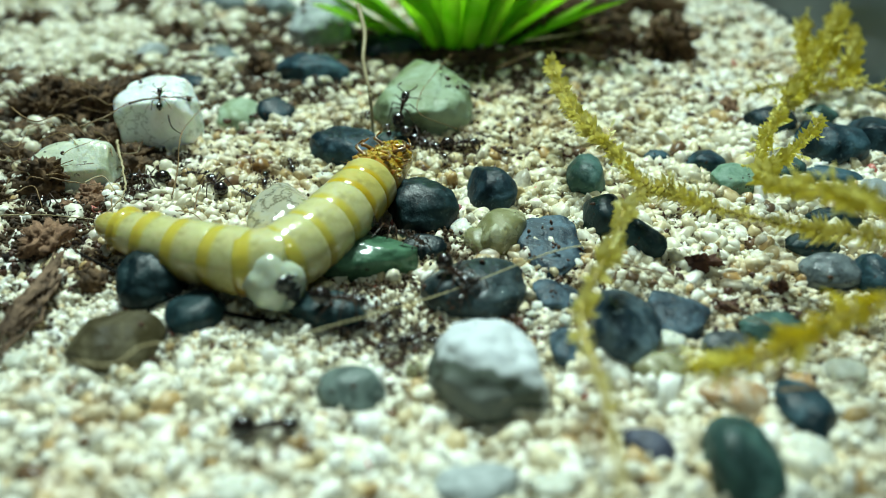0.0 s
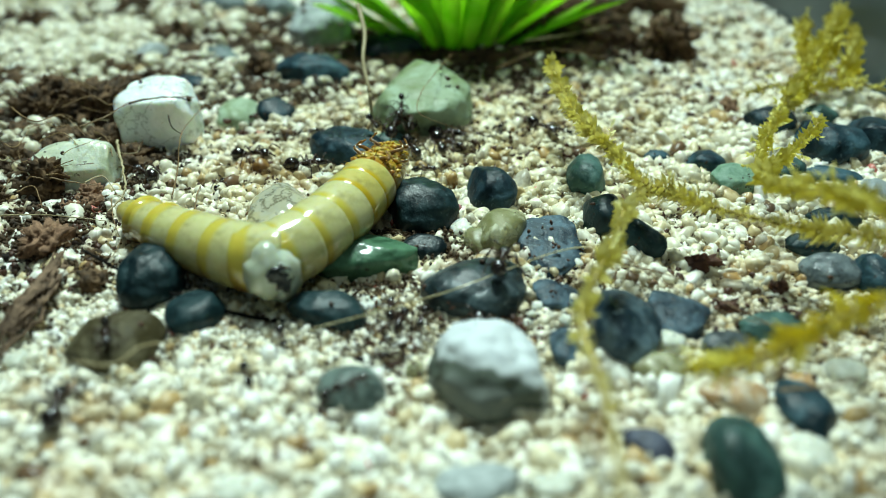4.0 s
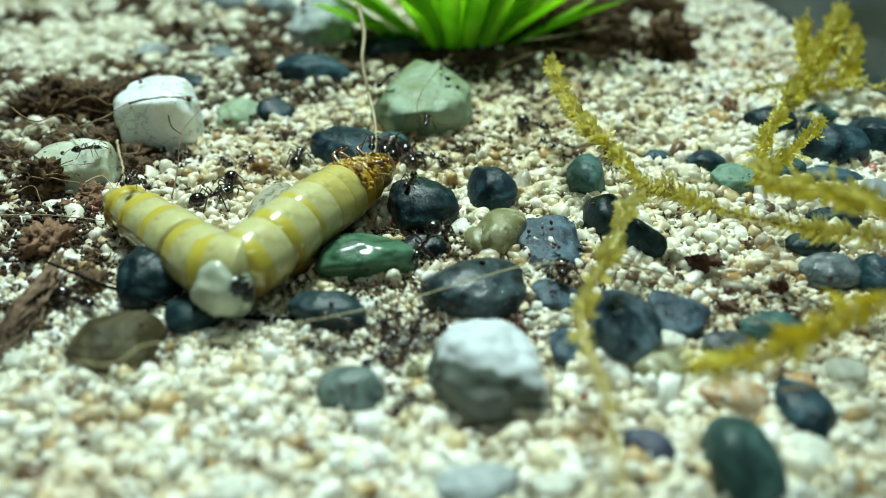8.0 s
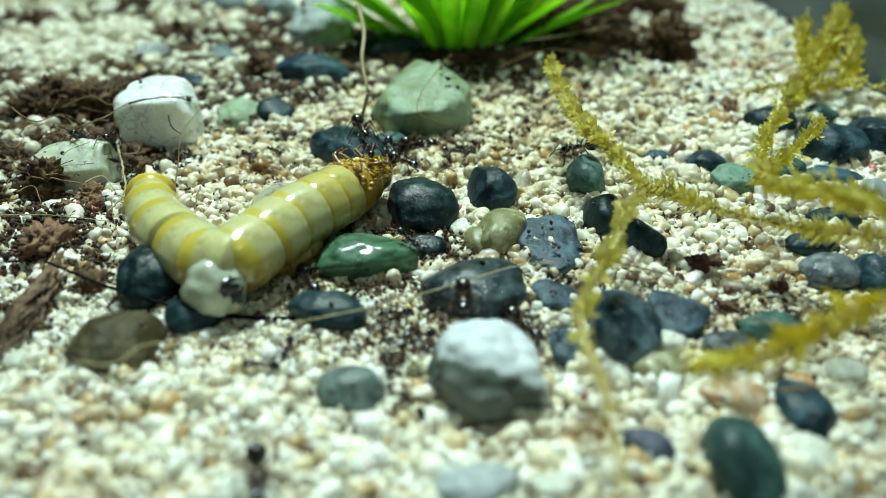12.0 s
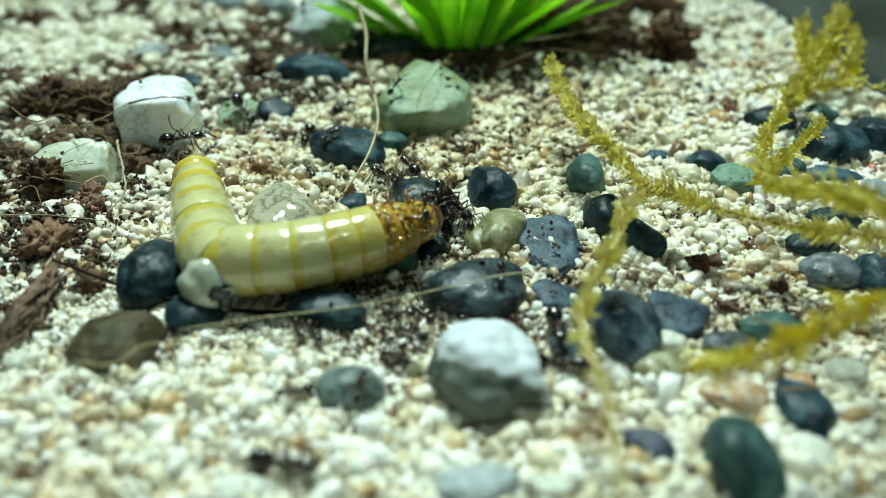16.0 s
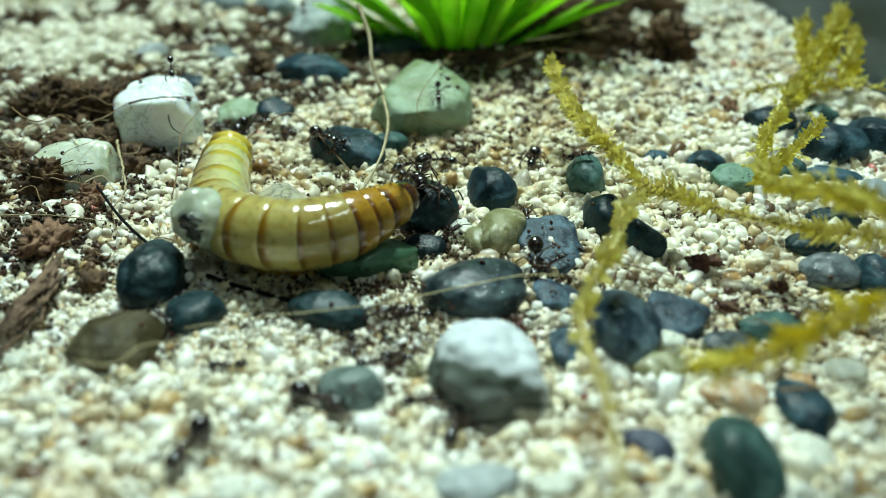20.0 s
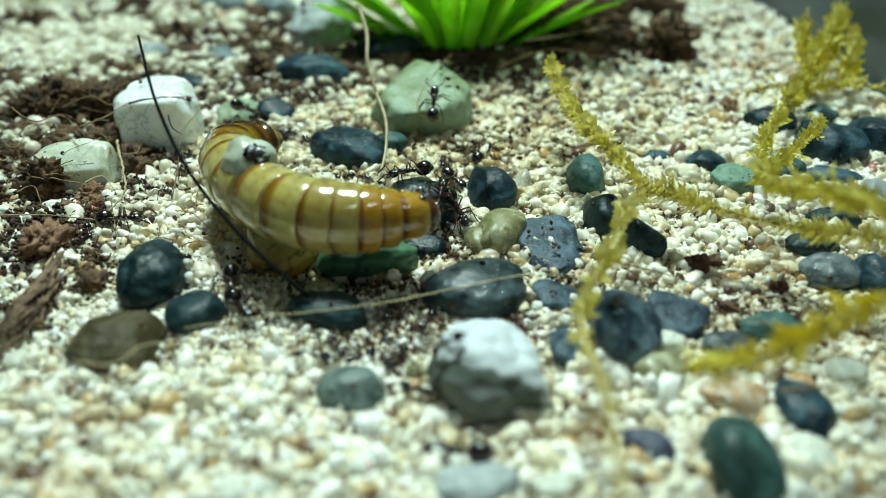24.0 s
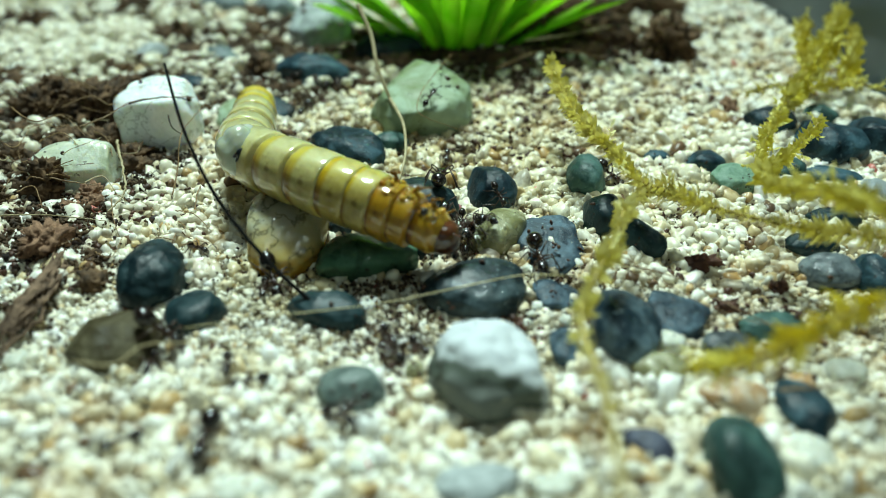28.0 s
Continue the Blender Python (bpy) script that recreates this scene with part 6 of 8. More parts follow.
moss_strand([(10.78, -17.19, 5), (11.85, -18.07, 6), (13.35, -18.03, 6.5), (15.11, -17.05, 6.5), (16.68, -16.36, 7), (19.11, -15.44, 7.5)], 3, 0.74, 44.0, 0.9, 0.0, MOSS_SUN, 0.4)
moss_strand([(45.6, 47.57, 5), (39.75, 35.51, 4), (36.17, 28.15, 3.5), (32.8, 23.45, 3), (28.03, 16.82, 3), (23.8, 10.07, 3.5), (20.21, 2.27, 5), (18.63, -3.57, 6.5), (18.82, -6.89, 8), (19.35, -9.66, 9), (19.12, -13.54, 10.5)], 4, 0.66, 34.0, 0.8, 0.55, MOSS_GOLD, 0.6)
moss_strand([(38.56, 19.99, 3), (35.53, 20.94, 3.4), (32.88, 20.94, 3.4), (29.95, 19.99, 3)], 5, 0.62, 32.0, 0.8, 0.0, MOSS_GOLD, 0.8)
moss_strand([(37.69, 38.35, 4), (34.13, 29.96, 4), (33.44, 25.28, 3.4)], 6, 0.78, 32.0, 0.8, 0.0, MOSS_GOLD, 0.8)
moss_strand([(27.17, 9.45, 5), (23.91, 5.29, 5), (21.62, 2.68, 5), (20.1, 1.46, 5)], 7, 0.56, 32.0, 0.8, 0.0, MOSS_GOLD, 0.6)
moss_strand([(26.74, 22.63, 2), (28.68, 21.75, 3), (31.23, 22.03, 3)], 8, 0.55, 26.0, 0.8, 0.0, MOSS_GOLD, 0.6)
moss_strand([(46.12, 47.57, 5), (39.98, 36.0, 5), (35.05, 28.04, 4.6), (31.25, 22.07, 4), (27.77, 16.52, 3.6)], 10, 0.8, 32.0, 0.9, 0.0, MOSS_GOLD, 0.8)
moss_strand([(42.06, 36.31, 4), (38.29, 28.26, 4), (34.94, 22.33, 3.4)], 9, 0.76, 30.0, 0.8, 0.0, MOSS_GOLD, 0.8)

fibre(0.05, "straw", [(-29.59, 2.24, 1.2), (-27.22, 2.4, 1.2), (-24.53, 2.19, 1.1), (-22.35, 2.19, 0.8)], 1)
fibre(0.05, "rootbrown", [(-26.74, 10.47, 4), (-25.46, 12.61, 4), (-24.08, 14.48, 4.4), (-20.93, 13.88, 5), (-19.69, 15.96, 4.2)], 2)
fibre(0.06, "black", [(-24.44, 14.52, 4.2), (-22.95, 14.7, 4.5), (-21.32, 14.92, 4.6), (-19.72, 14.97, 4.3)], 3)
fibre(0.05, "rootbrown", [(-18.98, 5.55, 1), (-19.02, 7.52, 2), (-19.16, 9.85, 3.6), (-19.38, 13.51, 3.4), (-19.52, 17.43, 3)], 4)
fibre(0.10, "straw", [(-24.7, 11.52, 2.4), (-23.56, 8.92, 2), (-22.34, 6.1, 1.6), (-22.05, 4.39, 1.4), (-22.47, 2.78, 1.2)], 5)
fibre(0.05, "rootbrown", [(-23.05, 4.96, 1), (-21.99, 2.37, 1), (-20.96, 0.49, 0.6)], 6)
fibre(0.05, "rootbrown", [(-29.49, 5.03, 1.5), (-28.58, 5.68, 1.6), (-26.78, 2.81, 1.4)], 7)
fibre(0.035, "rootbrown", [(0.83, 27.43, 4), (-0.65, 19.22, 5), (-1.74, 15.77, 4.6), (-1.78, 12.19, 4.4), (0.69, 12.8, 3), (3.03, 15.73, 1)], 8)
fibre(0.09, "rootbrown", [(5.19, 29.36, 2), (9.87, 32.94, 2.5), (13.19, 32.59, 2.5), (17.26, 33.99, 1)], 9)
fibre(0.1, "straw", [(8.32, 34.64, 3), (12.46, 35.88, 3.2), (17.69, 37.9, 3.6)], 10)
fibre(0.05, "rootbrown", [(10.39, -3.43, 1.2), (12.25, -4.22, 1.2), (14.35, -5.23, 1), (16.19, -7.7, 1), (18.47, -9.96, 1)], 11)
fibre(0.05, "rootbrown", [(9.07, -4.08, 3), (10.83, -5.41, 2.5), (12.84, -7.77, 2.2), (15.32, -9.79, 2), (18.89, -11.21, 2)], 12)
fibre(0.05, "rootbrown", [(21.93, 24.56, 1), (24.45, 23.32, 2), (26.05, 23.61, 2), (28.3, 24.18, 3)], 13)
fibre(0.05, "rootbrown", [(28.39, 25.05, 4), (29.84, 25.89, 4.5), (30.41, 24.35, 5)], 14)
fibre(0.07, "straw", [(23.44, 16.42, 1.2), (24.75, 18.08, 2), (25.21, 21.31, 2.5)], 15)
fibre(0.06, "straw", [(-11.62, -3.74, 1.2), (-11.16, -5.23, 1), (-10.71, -6.08, 0.6)], 16)
fibre(0.05, "black", [(-21.2, 13.58, 3.6), (-20.11, 10.93, 3.8), (-19.3, 10.5, 3.4)], 17)
fibre(0.05, "rootbrown", [(-29.6, 14.32, 4), (-27.71, 15.42, 4.5), (-25.86, 14.9, 4), (-26.72, 22.03, 3)], 18)
fibre(0.05, "rootbrown", [(-33.55, 14.32, 4), (-29.86, 10.33, 4.5), (-28.88, 12.61, 4), (-26.86, 11.21, 3)], 19)
fibre(0.05, "rootbrown", [(-29.8, 10.18, 3), (-28.17, 10.59, 3.5), (-26.48, 9.19, 3)], 20)
fibre(0.05, "rootbrown", [(-16.98, 3.88, 0.8), (-17.31, 5.97, 1), (-17.56, 8.49, 0.6)], 21)
fibre(0.06, "straw", [(-16.92, -15.04, 3.4), (-14.78, -15.46, 3.6), (-14.19, -13.33, 3), (-11.25, -10.91, 1.2), (-9.11, -9.96, 1)], 22)
fibre(0.08, "rootbrown", [(15.61, -15.39, 2), (17.24, -15.64, 2.4), (19.64, -14.62, 2)], 23)
fibre(0.06, "rootbrown", [(18.67, -13.75, 3), (19.63, -14.57, 3), (20.66, -15.16, 3)], 24)
fibre(0.05, "rootbrown", [(4.67, 29.02, 1), (4.8, 22.56, 1.5), (5.97, 21.02, 0.8)], 25)
fibre(0.04, "rootbrown", [(-26.58, 15.34, 3.31), (-25.46, 15.67, 2.25), (-24.31, 14.66, 2.26)], 26)
fibre(0.05, "straw", [(-24.68, 5.11, 2.16), (-23.91, 6.35, 2.03), (-22.5, 4.79, 1.49)], 27)
fibre(0.05, "straw", [(-25.74, 15.67, 3.35), (-25.72, 18.61, 2.49), (-22.07, 14.32, 2.68)], 28)
fibre(0.04, "straw", [(-36.17, 27.4, 2.14), (-36.36, 30.83, 2.02), (-35.08, 34.49, 1.4)], 29)
fibre(0.04, "rootbrown", [(-32.19, 24.61, 1.95), (-35.06, 28.44, 1.08), (-35.84, 31.69, 0.85)], 30)
fibre(0.03, "rootbrown", [(-24.92, 7.58, 2.48), (-25.31, 6.85, 2.72), (-25.9, 6.52, 2.82)], 31)
fibre(0.03, "rootbrown", [(-35.26, 21.79, 3.81), (-37.01, 22.06, 3.52), (-38.28, 21.37, 3.26)], 32)
fibre(0.04, "straw", [(-27.15, 16.32, 2.05), (-29.13, 18.05, 1.45), (-29.75, 19.86, 0.6)], 33)
fibre(0.03, "rootbrown", [(-29.95, 8.71, 2.26), (-30.65, 8.55, 2.12), (-32.84, 12.26, 1.32)], 34)
fibre(0.05, "rootbrown", [(-32.79, 14.3, 2.23), (-32.36, 16.92, 1.62), (-30.87, 17.43, 0.89)], 35)
fibre(0.03, "rootbrown", [(-25.54, 6.06, 3.42), (-27.33, 6.6, 2.61), (-25.36, 5.46, 3.39)], 36)
fibre(0.05, "rootbrown", [(-35.58, 23.53, 2.5), (-36.43, 26.99, 1.52), (-34.18, 23.21, 1.87)], 37)
fibre(0.03, "straw", [(-24.88, 11.01, 1.67), (-23.31, 11.17, 1.6), (-23.8, 13.16, 1.31)], 38)
fibre(0.05, "rootbrown", [(-34.4, 27.78, 2.27), (-35.49, 26.46, 2.76), (-37.47, 28.17, 2.57)], 39)
fibre(0.05, "straw", [(-31.47, 8.63, 2.4), (-31.71, 7.8, 2.73), (-37.19, 14.74, 1.84)], 40)
fibre(0.04, "rootbrown", [(-35.69, 27.92, 2.17), (-35.86, 23.79, 2.62), (-37.95, 23.51, 1.49)], 41)
fibre(0.05, "rootbrown", [(-29.39, 19.23, 3.61), (-32.55, 22.18, 3.54), (-37.65, 28.74, 2.55)], 42)
fibre(0.05, "rootbrown", [(-26.95, 12.93, 2.57), (-26.2, 13.12, 1.92), (-23.75, 8.22, 2.75)], 43)
fibre(0.04, "straw", [(-26.97, 7.62, 3.14), (-26.6, 8.36, 3.23), (-25.23, 10.32, 3.23)], 44)
fibre(0.03, "rootbrown", [(-29.82, 17.78, 2.68), (-28.13, 16.6, 2.75), (-27.2, 17.08, 2.41)], 45)
fibre(0.05, "rootbrown", [(-37.45, 23.17, 2.7), (-37.03, 24.41, 1.87), (-38.95, 29.7, 1.62)], 46)
fibre(0.05, "rootbrown", [(-29.81, 9.3, 1.85), (-31.79, 10.37, 1.06), (-33.13, 10.65, 1.68)], 47)
fibre(0.04, "rootbrown", [(-29.02, 13.52, 2.86), (-29.82, 12.65, 3.13), (-32.58, 16.34, 2.27)], 48)
fibre(0.04, "rootbrown", [(-31.62, 15.26, 2.67), (-29.82, 14.72, 3.22), (-28.55, 14.6, 2.44)], 49)
fibre(0.04, "rootbrown", [(-30.44, 16.65, 1.52), (-29.45, 16.11, 1.3), (-27.09, 12.7, 2.23)], 50)
fibre(0.05, "rootbrown", [(-27.82, 5.76, 2.1), (-28.65, 5.79, 2.26), (-29.35, 6.05, 1.72)], 51)
fibre(0.05, "rootbrown", [(-28.15, 17.73, 4.15), (-32.53, 22.96, 2.85), (-32.03, 16.77, 2.47)], 52)
fibre(0.04, "rootbrown", [(-29.61, 7.77, 1.83), (-30.96, 7.76, 1.43), (-30.98, 5.75, 1.2)], 53)
fibre(0.05, "rootbrown", [(-26.55, 14.19, 1.57), (-25.5, 13.87, 0.99), (-24.18, 12.93, 0.6)], 54)
fibre(0.05, "rootbrown", [(-31.32, 8.37, 3.59), (-30.63, 8.48, 3.33), (-31.52, 12.36, 2.99)], 55)
fibre(0.05, "straw", [(-30.3, 11.34, 1.54), (-29.37, 12.82, 1.32), (-26.71, 9.83, 0.82)], 56)
fibre(0.05, "rootbrown", [(-26.39, 4.13, 3.07), (-25.21, 4.05, 2.83), (-23.4, 4.18, 2.46)], 57)
fibre(0.05, "rootbrown", [(-26.61, 4.19, 3.23), (-27.1, 6.34, 2.24), (-26.77, 7.01, 1.65)], 58)
fibre(0.04, "rootbrown", [(-40.02, 26.12, 2.75), (-39.38, 27.47, 2.48), (-41.86, 35.01, 0.77)], 59)
fibre(0.04, "rootbrown", [(-17.22, 1.09, 0.87), (-16.46, 0.65, 0.41), (-14.26, -1.04, 0.99)], 60)
fibre(0.04, "rootbrown", [(-17.7, 2.4, 0.69), (-16.96, 1.33, 0.78), (-18.29, 0.63, 0.67)], 61)
fibre(0.04, "rootbrown", [(-20.17, 4.33, 0.64), (-19.73, 3.46, 0.95), (-20.77, 3.14, 1.04)], 62)
fibre(0.04, "rootbrown", [(-18.22, 3.65, 0.79), (-16.78, 2.93, 0.94), (-15.22, 1.26, 0.61)], 63)
fibre(0.04, "rootbrown", [(-17.17, -0.74, 0.85), (-17.09, -0.39, 1.07), (-17.38, 0.91, 0.79)], 64)
fibre(0.04, "rootbrown", [(-17.17, -0.18, 0.77), (-18.3, 0.09, 0.81), (-19.06, 0.04, 0.38)], 65)
fibre(0.04, "rootbrown", [(-17.1, -2.39, 0.79), (-18.48, -1.27, 0.65), (-18.5, -3.19, 0.74)], 66)
fibre(0.04, "rootbrown", [(-24.4, 6.73, 0.85), (-24.17, 7.86, 0.65), (-23.69, 9.89, 0.6)], 67)
fibre(0.04, "rootbrown", [(-24.25, -0.55, 0.36), (-24.05, -1.43, 1.11), (-23.31, -0.27, 0.95)], 68)
fibre(0.04, "rootbrown", [(-16.55, -0.76, 0.75), (-15.8, -0.51, 0.91), (-15.57, -0.64, 0.9)], 69)
fibre(0.04, "rootbrown", [(-23.96, 5.66, 0.8), (-23.06, 5.97, 0.76), (-21.85, 4.82, 0.81)], 70)
fibre(0.04, "rootbrown", [(-21.81, -1.42, 0.67), (-20.34, -2.52, 1.01), (-20.62, -0.03, 0.75)], 71)

def span(a, b):
    """The pose of a long thing (mm) that lies along its own x from a towards b."""
    x = (Vector(b) - Vector(a)).normalized()
    y = Vector((0, 0, 1)).cross(x).normalized()
    m = Matrix((x, y, x.cross(y))).transposed().to_4x4()
    m.translation = Vector(a) * MM
    return m


def long_fibre(name, points, radius, mat, label, category, taper=0.5):
    bm = bmesh.new()
    tube(bm, curve_points(points, 28), lambda u: radius * (1 - taper * u), 8)
    return tagged(new(name, finish(name, bm, mat)), label, category)


bristle = long_fibre("bristle", [(0, 0, 0), (5, 1.3, -0.2), (10, 1.8, -0.35), (15, 1.3, -0.2), (20, 0, 0)], 0.15, FIBRE["black"], "stiff curved black bristle leaning on the larva", "bristle", 0.45)
hair = long_fibre("golden_fibre", [(0, 0, 0), (1.6, -0.15, 0.2), (3.2, -0.25, 0.22), (6, -0.35, -0.1), (10, -0.4, -0.5), (14, -0.3, -0.4), (17, -0.1, -0.15), (20.5, 0.2, 0)], 0.036, FIBRE["gold"], "long golden fibre lying across the pebbles", "fibre", 0.3)
curled_root = long_fibre("curled_root", [(0, 0, 0), (0.8, 0.9, 2.2), (2.6, 2.0, 4.2), (4.9, 2.6, 5.0), (7.0, 1.7, 3.4), (9.0, 0.6, 1.2), (10.1, 0, 0)], 0.065, FIBRE["rootbrown"], "thin brown root bent into an arch behind the larva", "root", 0.3)
root_upper = long_fibre("root", [(0, 0, 0), (3, 0.25, 0), (6, -0.2, 0.2), (9, 0, 0)], 0.20, FIBRE["straw"], "pale dangling root hanging from the plant", "root", 0.3)
root_lower = long_fibre("root", [(0, 0, 0), (4, 0.9, 0.1), (8, 1.0, 0.1), (11, 0.6, 0.1), (13.5, 0, 0)], 0.15, FIBRE["straw"], "pale dangling root tip above the larva", "root", 0.5)

larva, rings, wound = make_larva()

big_ants = [make_ant(2.55, 1.16, 1.12, "large glossy black ant with long brown legs")]
small_ants = [make_ant(1.6, 0.9, 1.05, "small dark brown worker ant")]
big_ants += [copy_thing(big_ants[0], pose(0, 0, 0)) for _ in range(12 - 1)]
small_ants += [copy_thing(small_ants[0], pose(0, 0, 0)) for _ in range(20 - 1)]


def motions():
    # the larva's shapes: seconds, turn about its length, then tail, middle, bend, middle, chest and head in mm
    shapes = []
    shapes.append((0, -24, ((-20.97, -0.64, 2.2), (-15.51, -3.58, 2.3), (-9.87, -5.44, 2.4), (-7.2, -1.8, 2.6), (-5.06, 3.57, 2.7), (-2.99, 9.57, 2.6))))
    shapes.append((0.5, -24, ((-20.82, -0.08, 2.2), (-15.44, -3.27, 2.3), (-9.9, -5.26, 2.4), (-7.22, -1.6, 2.6), (-5.06, 3.65, 2.7), (-3.08, 9.67, 2.6))))
    shapes.append((1, -24, ((-20.52, 0.28, 2.2), (-15.36, -2.95, 2.3), (-9.93, -5.08, 2.4), (-7.24, -1.46, 2.6), (-5.07, 3.73, 2.7), (-3.17, 9.87, 2.6))))
    shapes.append((2, -24, ((-20.42, 0.28, 2.2), (-15.15, -3.08, 2.3), (-9.89, -4.96, 2.4), (-7.24, -1.46, 2.6), (-5.07, 3.73, 2.7), (-3.28, 9.57, 2.6))))
    shapes.append((3, -24, ((-20.13, 0.79, 2.2), (-15.28, -2.62, 2.3), (-10.11, -4.66, 2.4), (-7.24, -1.46, 2.6), (-5.06, 3.57, 2.7), (-3.28, 9.57, 2.6))))
    shapes.append((3.5, -24, ((-20.13, 0.79, 2.2), (-15.28, -2.62, 2.3), (-10.11, -4.66, 2.4), (-7.24, -1.46, 2.6), (-5.06, 3.57, 2.7), (-3.28, 9.57, 2.6))))
    shapes.append((5.5, -24, ((-20.24, 1.98, 2.2), (-15.54, -2.3, 2.3), (-10.44, -6.58, 2.4), (-7.84, -2.13, 2.6), (-5.73, 2.77, 2.7), (-3.82, 8.13, 2.6))))
    shapes.append((6, -24, ((-21.02, 2.29, 2.2), (-16.4, -2.3, 2.3), (-10.97, -6.58, 2.4), (-8.4, -1.8, 2.6), (-6.11, 2.77, 2.7), (-3.79, 7.67, 2.6))))
    shapes.append((7, -24, ((-21.84, 2.91, 2.2), (-17.5, -0.95, 2.3), (-11.92, -6.3, 2.4), (-9.09, -1.8, 2.6), (-6.44, 2.38, 2.7), (-3.58, 7.48, 2.6))))
    shapes.append((8, -24, ((-21.58, 2.52, 2.2), (-17.12, -1.63, 2.3), (-11.92, -6.3, 2.4), (-9.15, -1.46, 2.6), (-6.81, 2.38, 2.7), (-3.96, 7.21, 2.6))))
    shapes.append((9, -24, ((-21.24, 2.91, 2.2), (-17.29, -1.63, 2.3), (-11.99, -6.01, 2.4), (-9.49, -1.46, 2.6), (-6.81, 2.38, 2.7), (-4.36, 7.21, 2.6))))
    shapes.append((10, -24, ((-20.57, 4.53, 2.2), (-17.85, -0.95, 2.3), (-11.99, -6.01, 2.4), (-9.49, -1.46, 2.6), (-6.81, 2.38, 2.7), (-4.48, 7.21, 2.6))))
    shapes.append((11, -24, ((-19.73, 4.53, 2.2), (-17.5, -0.95, 2.3), (-12.38, -5.73, 2.4), (-9.49, -1.46, 2.6), (-6.81, 2.38, 2.7), (-4.56, 7.21, 2.6))))
    shapes.append((12, -24, ((-20.06, 4.86, 2.2), (-17.79, -0.6, 2.3), (-12.54, -5.73, 2.4), (-9.84, -1.46, 2.6), (-6.81, 2.38, 2.7), (-4.13, 6.76, 2.6))))
    shapes.append((12.5, -24, ((-20.06, 4.86, 2.2), (-17.72, -0.6, 2.3), (-12.54, -5.73, 2.4), (-9.84, -1.46, 2.6), (-6.81, 2.38, 2.7), (-4.13, 6.76, 2.6))))
    shapes.append((14.5, -30, ((-19.54, 7.48, 2.2), (-16.5, 0.47, 2.3), (-13.16, -5.55, 2.4), (-9.16, -5.27, 2.6), (-4.79, -3.59, 2.7), (-0.85, -0.42, 2.6))))
    shapes.append((15, -30, ((-18.08, 8.03, 2.2), (-15.8, 1.2, 2.3), (-13.15, -4.96, 2.4), (-8.89, -4.97, 2.6), (-4.49, -3.28, 2.7), (-0.32, -0.2, 2.6))))
    shapes.append((16, -30, ((-17.87, 8.03, 2.2), (-15.62, 1.2, 2.3), (-12.98, -4.96, 2.4), (-8.89, -4.97, 2.6), (-4.49, -3.28, 2.7), (-0.43, -0.2, 2.6))))
    shapes.append((17, -20, ((-17.71, 8.5, 2.2), (-15.64, 1.95, 2.3), (-13.13, -4.36, 2.4), (-8.89, -4.97, 2.6), (-4.88, -2.63, 2.7), (-0.88, 2.02, 2.6))))
    shapes.append((18, 2, ((-17.35, 8.76, 2.3), (-15.41, 2.54, 2.4), (-13.08, -4.52, 2.5), (-9.02, -6.01, 2.7), (-5.47, -3.44, 2.8), (-1.47, 3.41, 2.7))))
    shapes.append((18.3, 40, ((-16.84, 8.74, 2.4), (-15.07, 2.75, 2.5), (-13.22, -3.75, 2.6), (-9.3, -5.28, 2.8), (-5.7, -2.76, 2.9), (-1.57, 3.06, 2.8))))
    shapes.append((18.6, 78, ((-16.03, 9.08, 2.6), (-14.54, 3.17, 2.7), (-13.29, -2.79, 2.8), (-9.6, -4.39, 3), (-5.89, -2.44, 3.1), (-1.63, 2.52, 3))))
    shapes.append((19, 92, ((-15.6, 10.02, 2.8), (-14.76, 4.84, 2.9), (-13.41, -1.46, 3), (-9.69, -3.77, 3.2), (-5.85, -2.65, 3.3), (-1.59, 1.44, 3.2))))
    shapes.append((20, 94, ((-15.52, 10.02, 2.8), (-14.96, 4.84, 2.9), (-13.84, -1.11, 3), (-10.08, -3.46, 3.2), (-6.15, -2.98, 3.3), (-1.88, 1.44, 3.2))))
    shapes.append((20.5, 96, ((-14.48, 8.28, 3.51), (-15.52, 4.33, 4.08), (-13.42, -1.52, 4.41), (-9.63, -4.97, 4.6), (-5.22, -4.74, 4.46), (-0.54, -1.51, 3.9))))
    shapes.append((21, 98, ((-14.04, 7.89, 3.51), (-15.07, 4.33, 4.08), (-13.52, -0.3, 4.41), (-9.78, -4.53, 4.6), (-5.14, -4.93, 4.46), (-0.41, -1.93, 3.9))))
    shapes.append((21.5, 98, ((-13.83, 8.08, 3.51), (-14.92, 4.68, 4.08), (-13.48, 0.15, 4.41), (-9.75, -4.34, 4.6), (-5.15, -4.86, 4.46), (-0.41, -2.0, 3.9))))
    shapes.append((23.5, 98, ((-12.8, 8.63, 3.61), (-14.55, 5.72, 4.18), (-13.25, 1.34, 4.5), (-9.48, -2.93, 4.69), (-5.22, -4.14, 4.55), (-0.4, -2.51, 4.0))))
    shapes.append((24, 98, ((-12.6, 8.84, 3.61), (-14.42, 5.8, 4.18), (-13.11, 1.66, 4.5), (-9.37, -2.8, 4.69), (-5.22, -4.01, 4.55), (-0.4, -2.51, 4.0))))
    shapes.append((25, 98, ((-12.41, 10.86, 3.61), (-14.08, 7.77, 4.18), (-12.93, 3.12, 4.5), (-9.3, -1.69, 4.69), (-4.94, -3.62, 4.55), (-0.4, -2.51, 4.0))))
    shapes.append((26, 66, ((-12.42, 14.63, 3.03), (-13.5, 12.24, 3.75), (-12.93, 5.55, 4.5), (-8.85, 0.13, 4.69), (-4.43, -2.82, 4.55), (-0.29, -3.5, 4.0))))
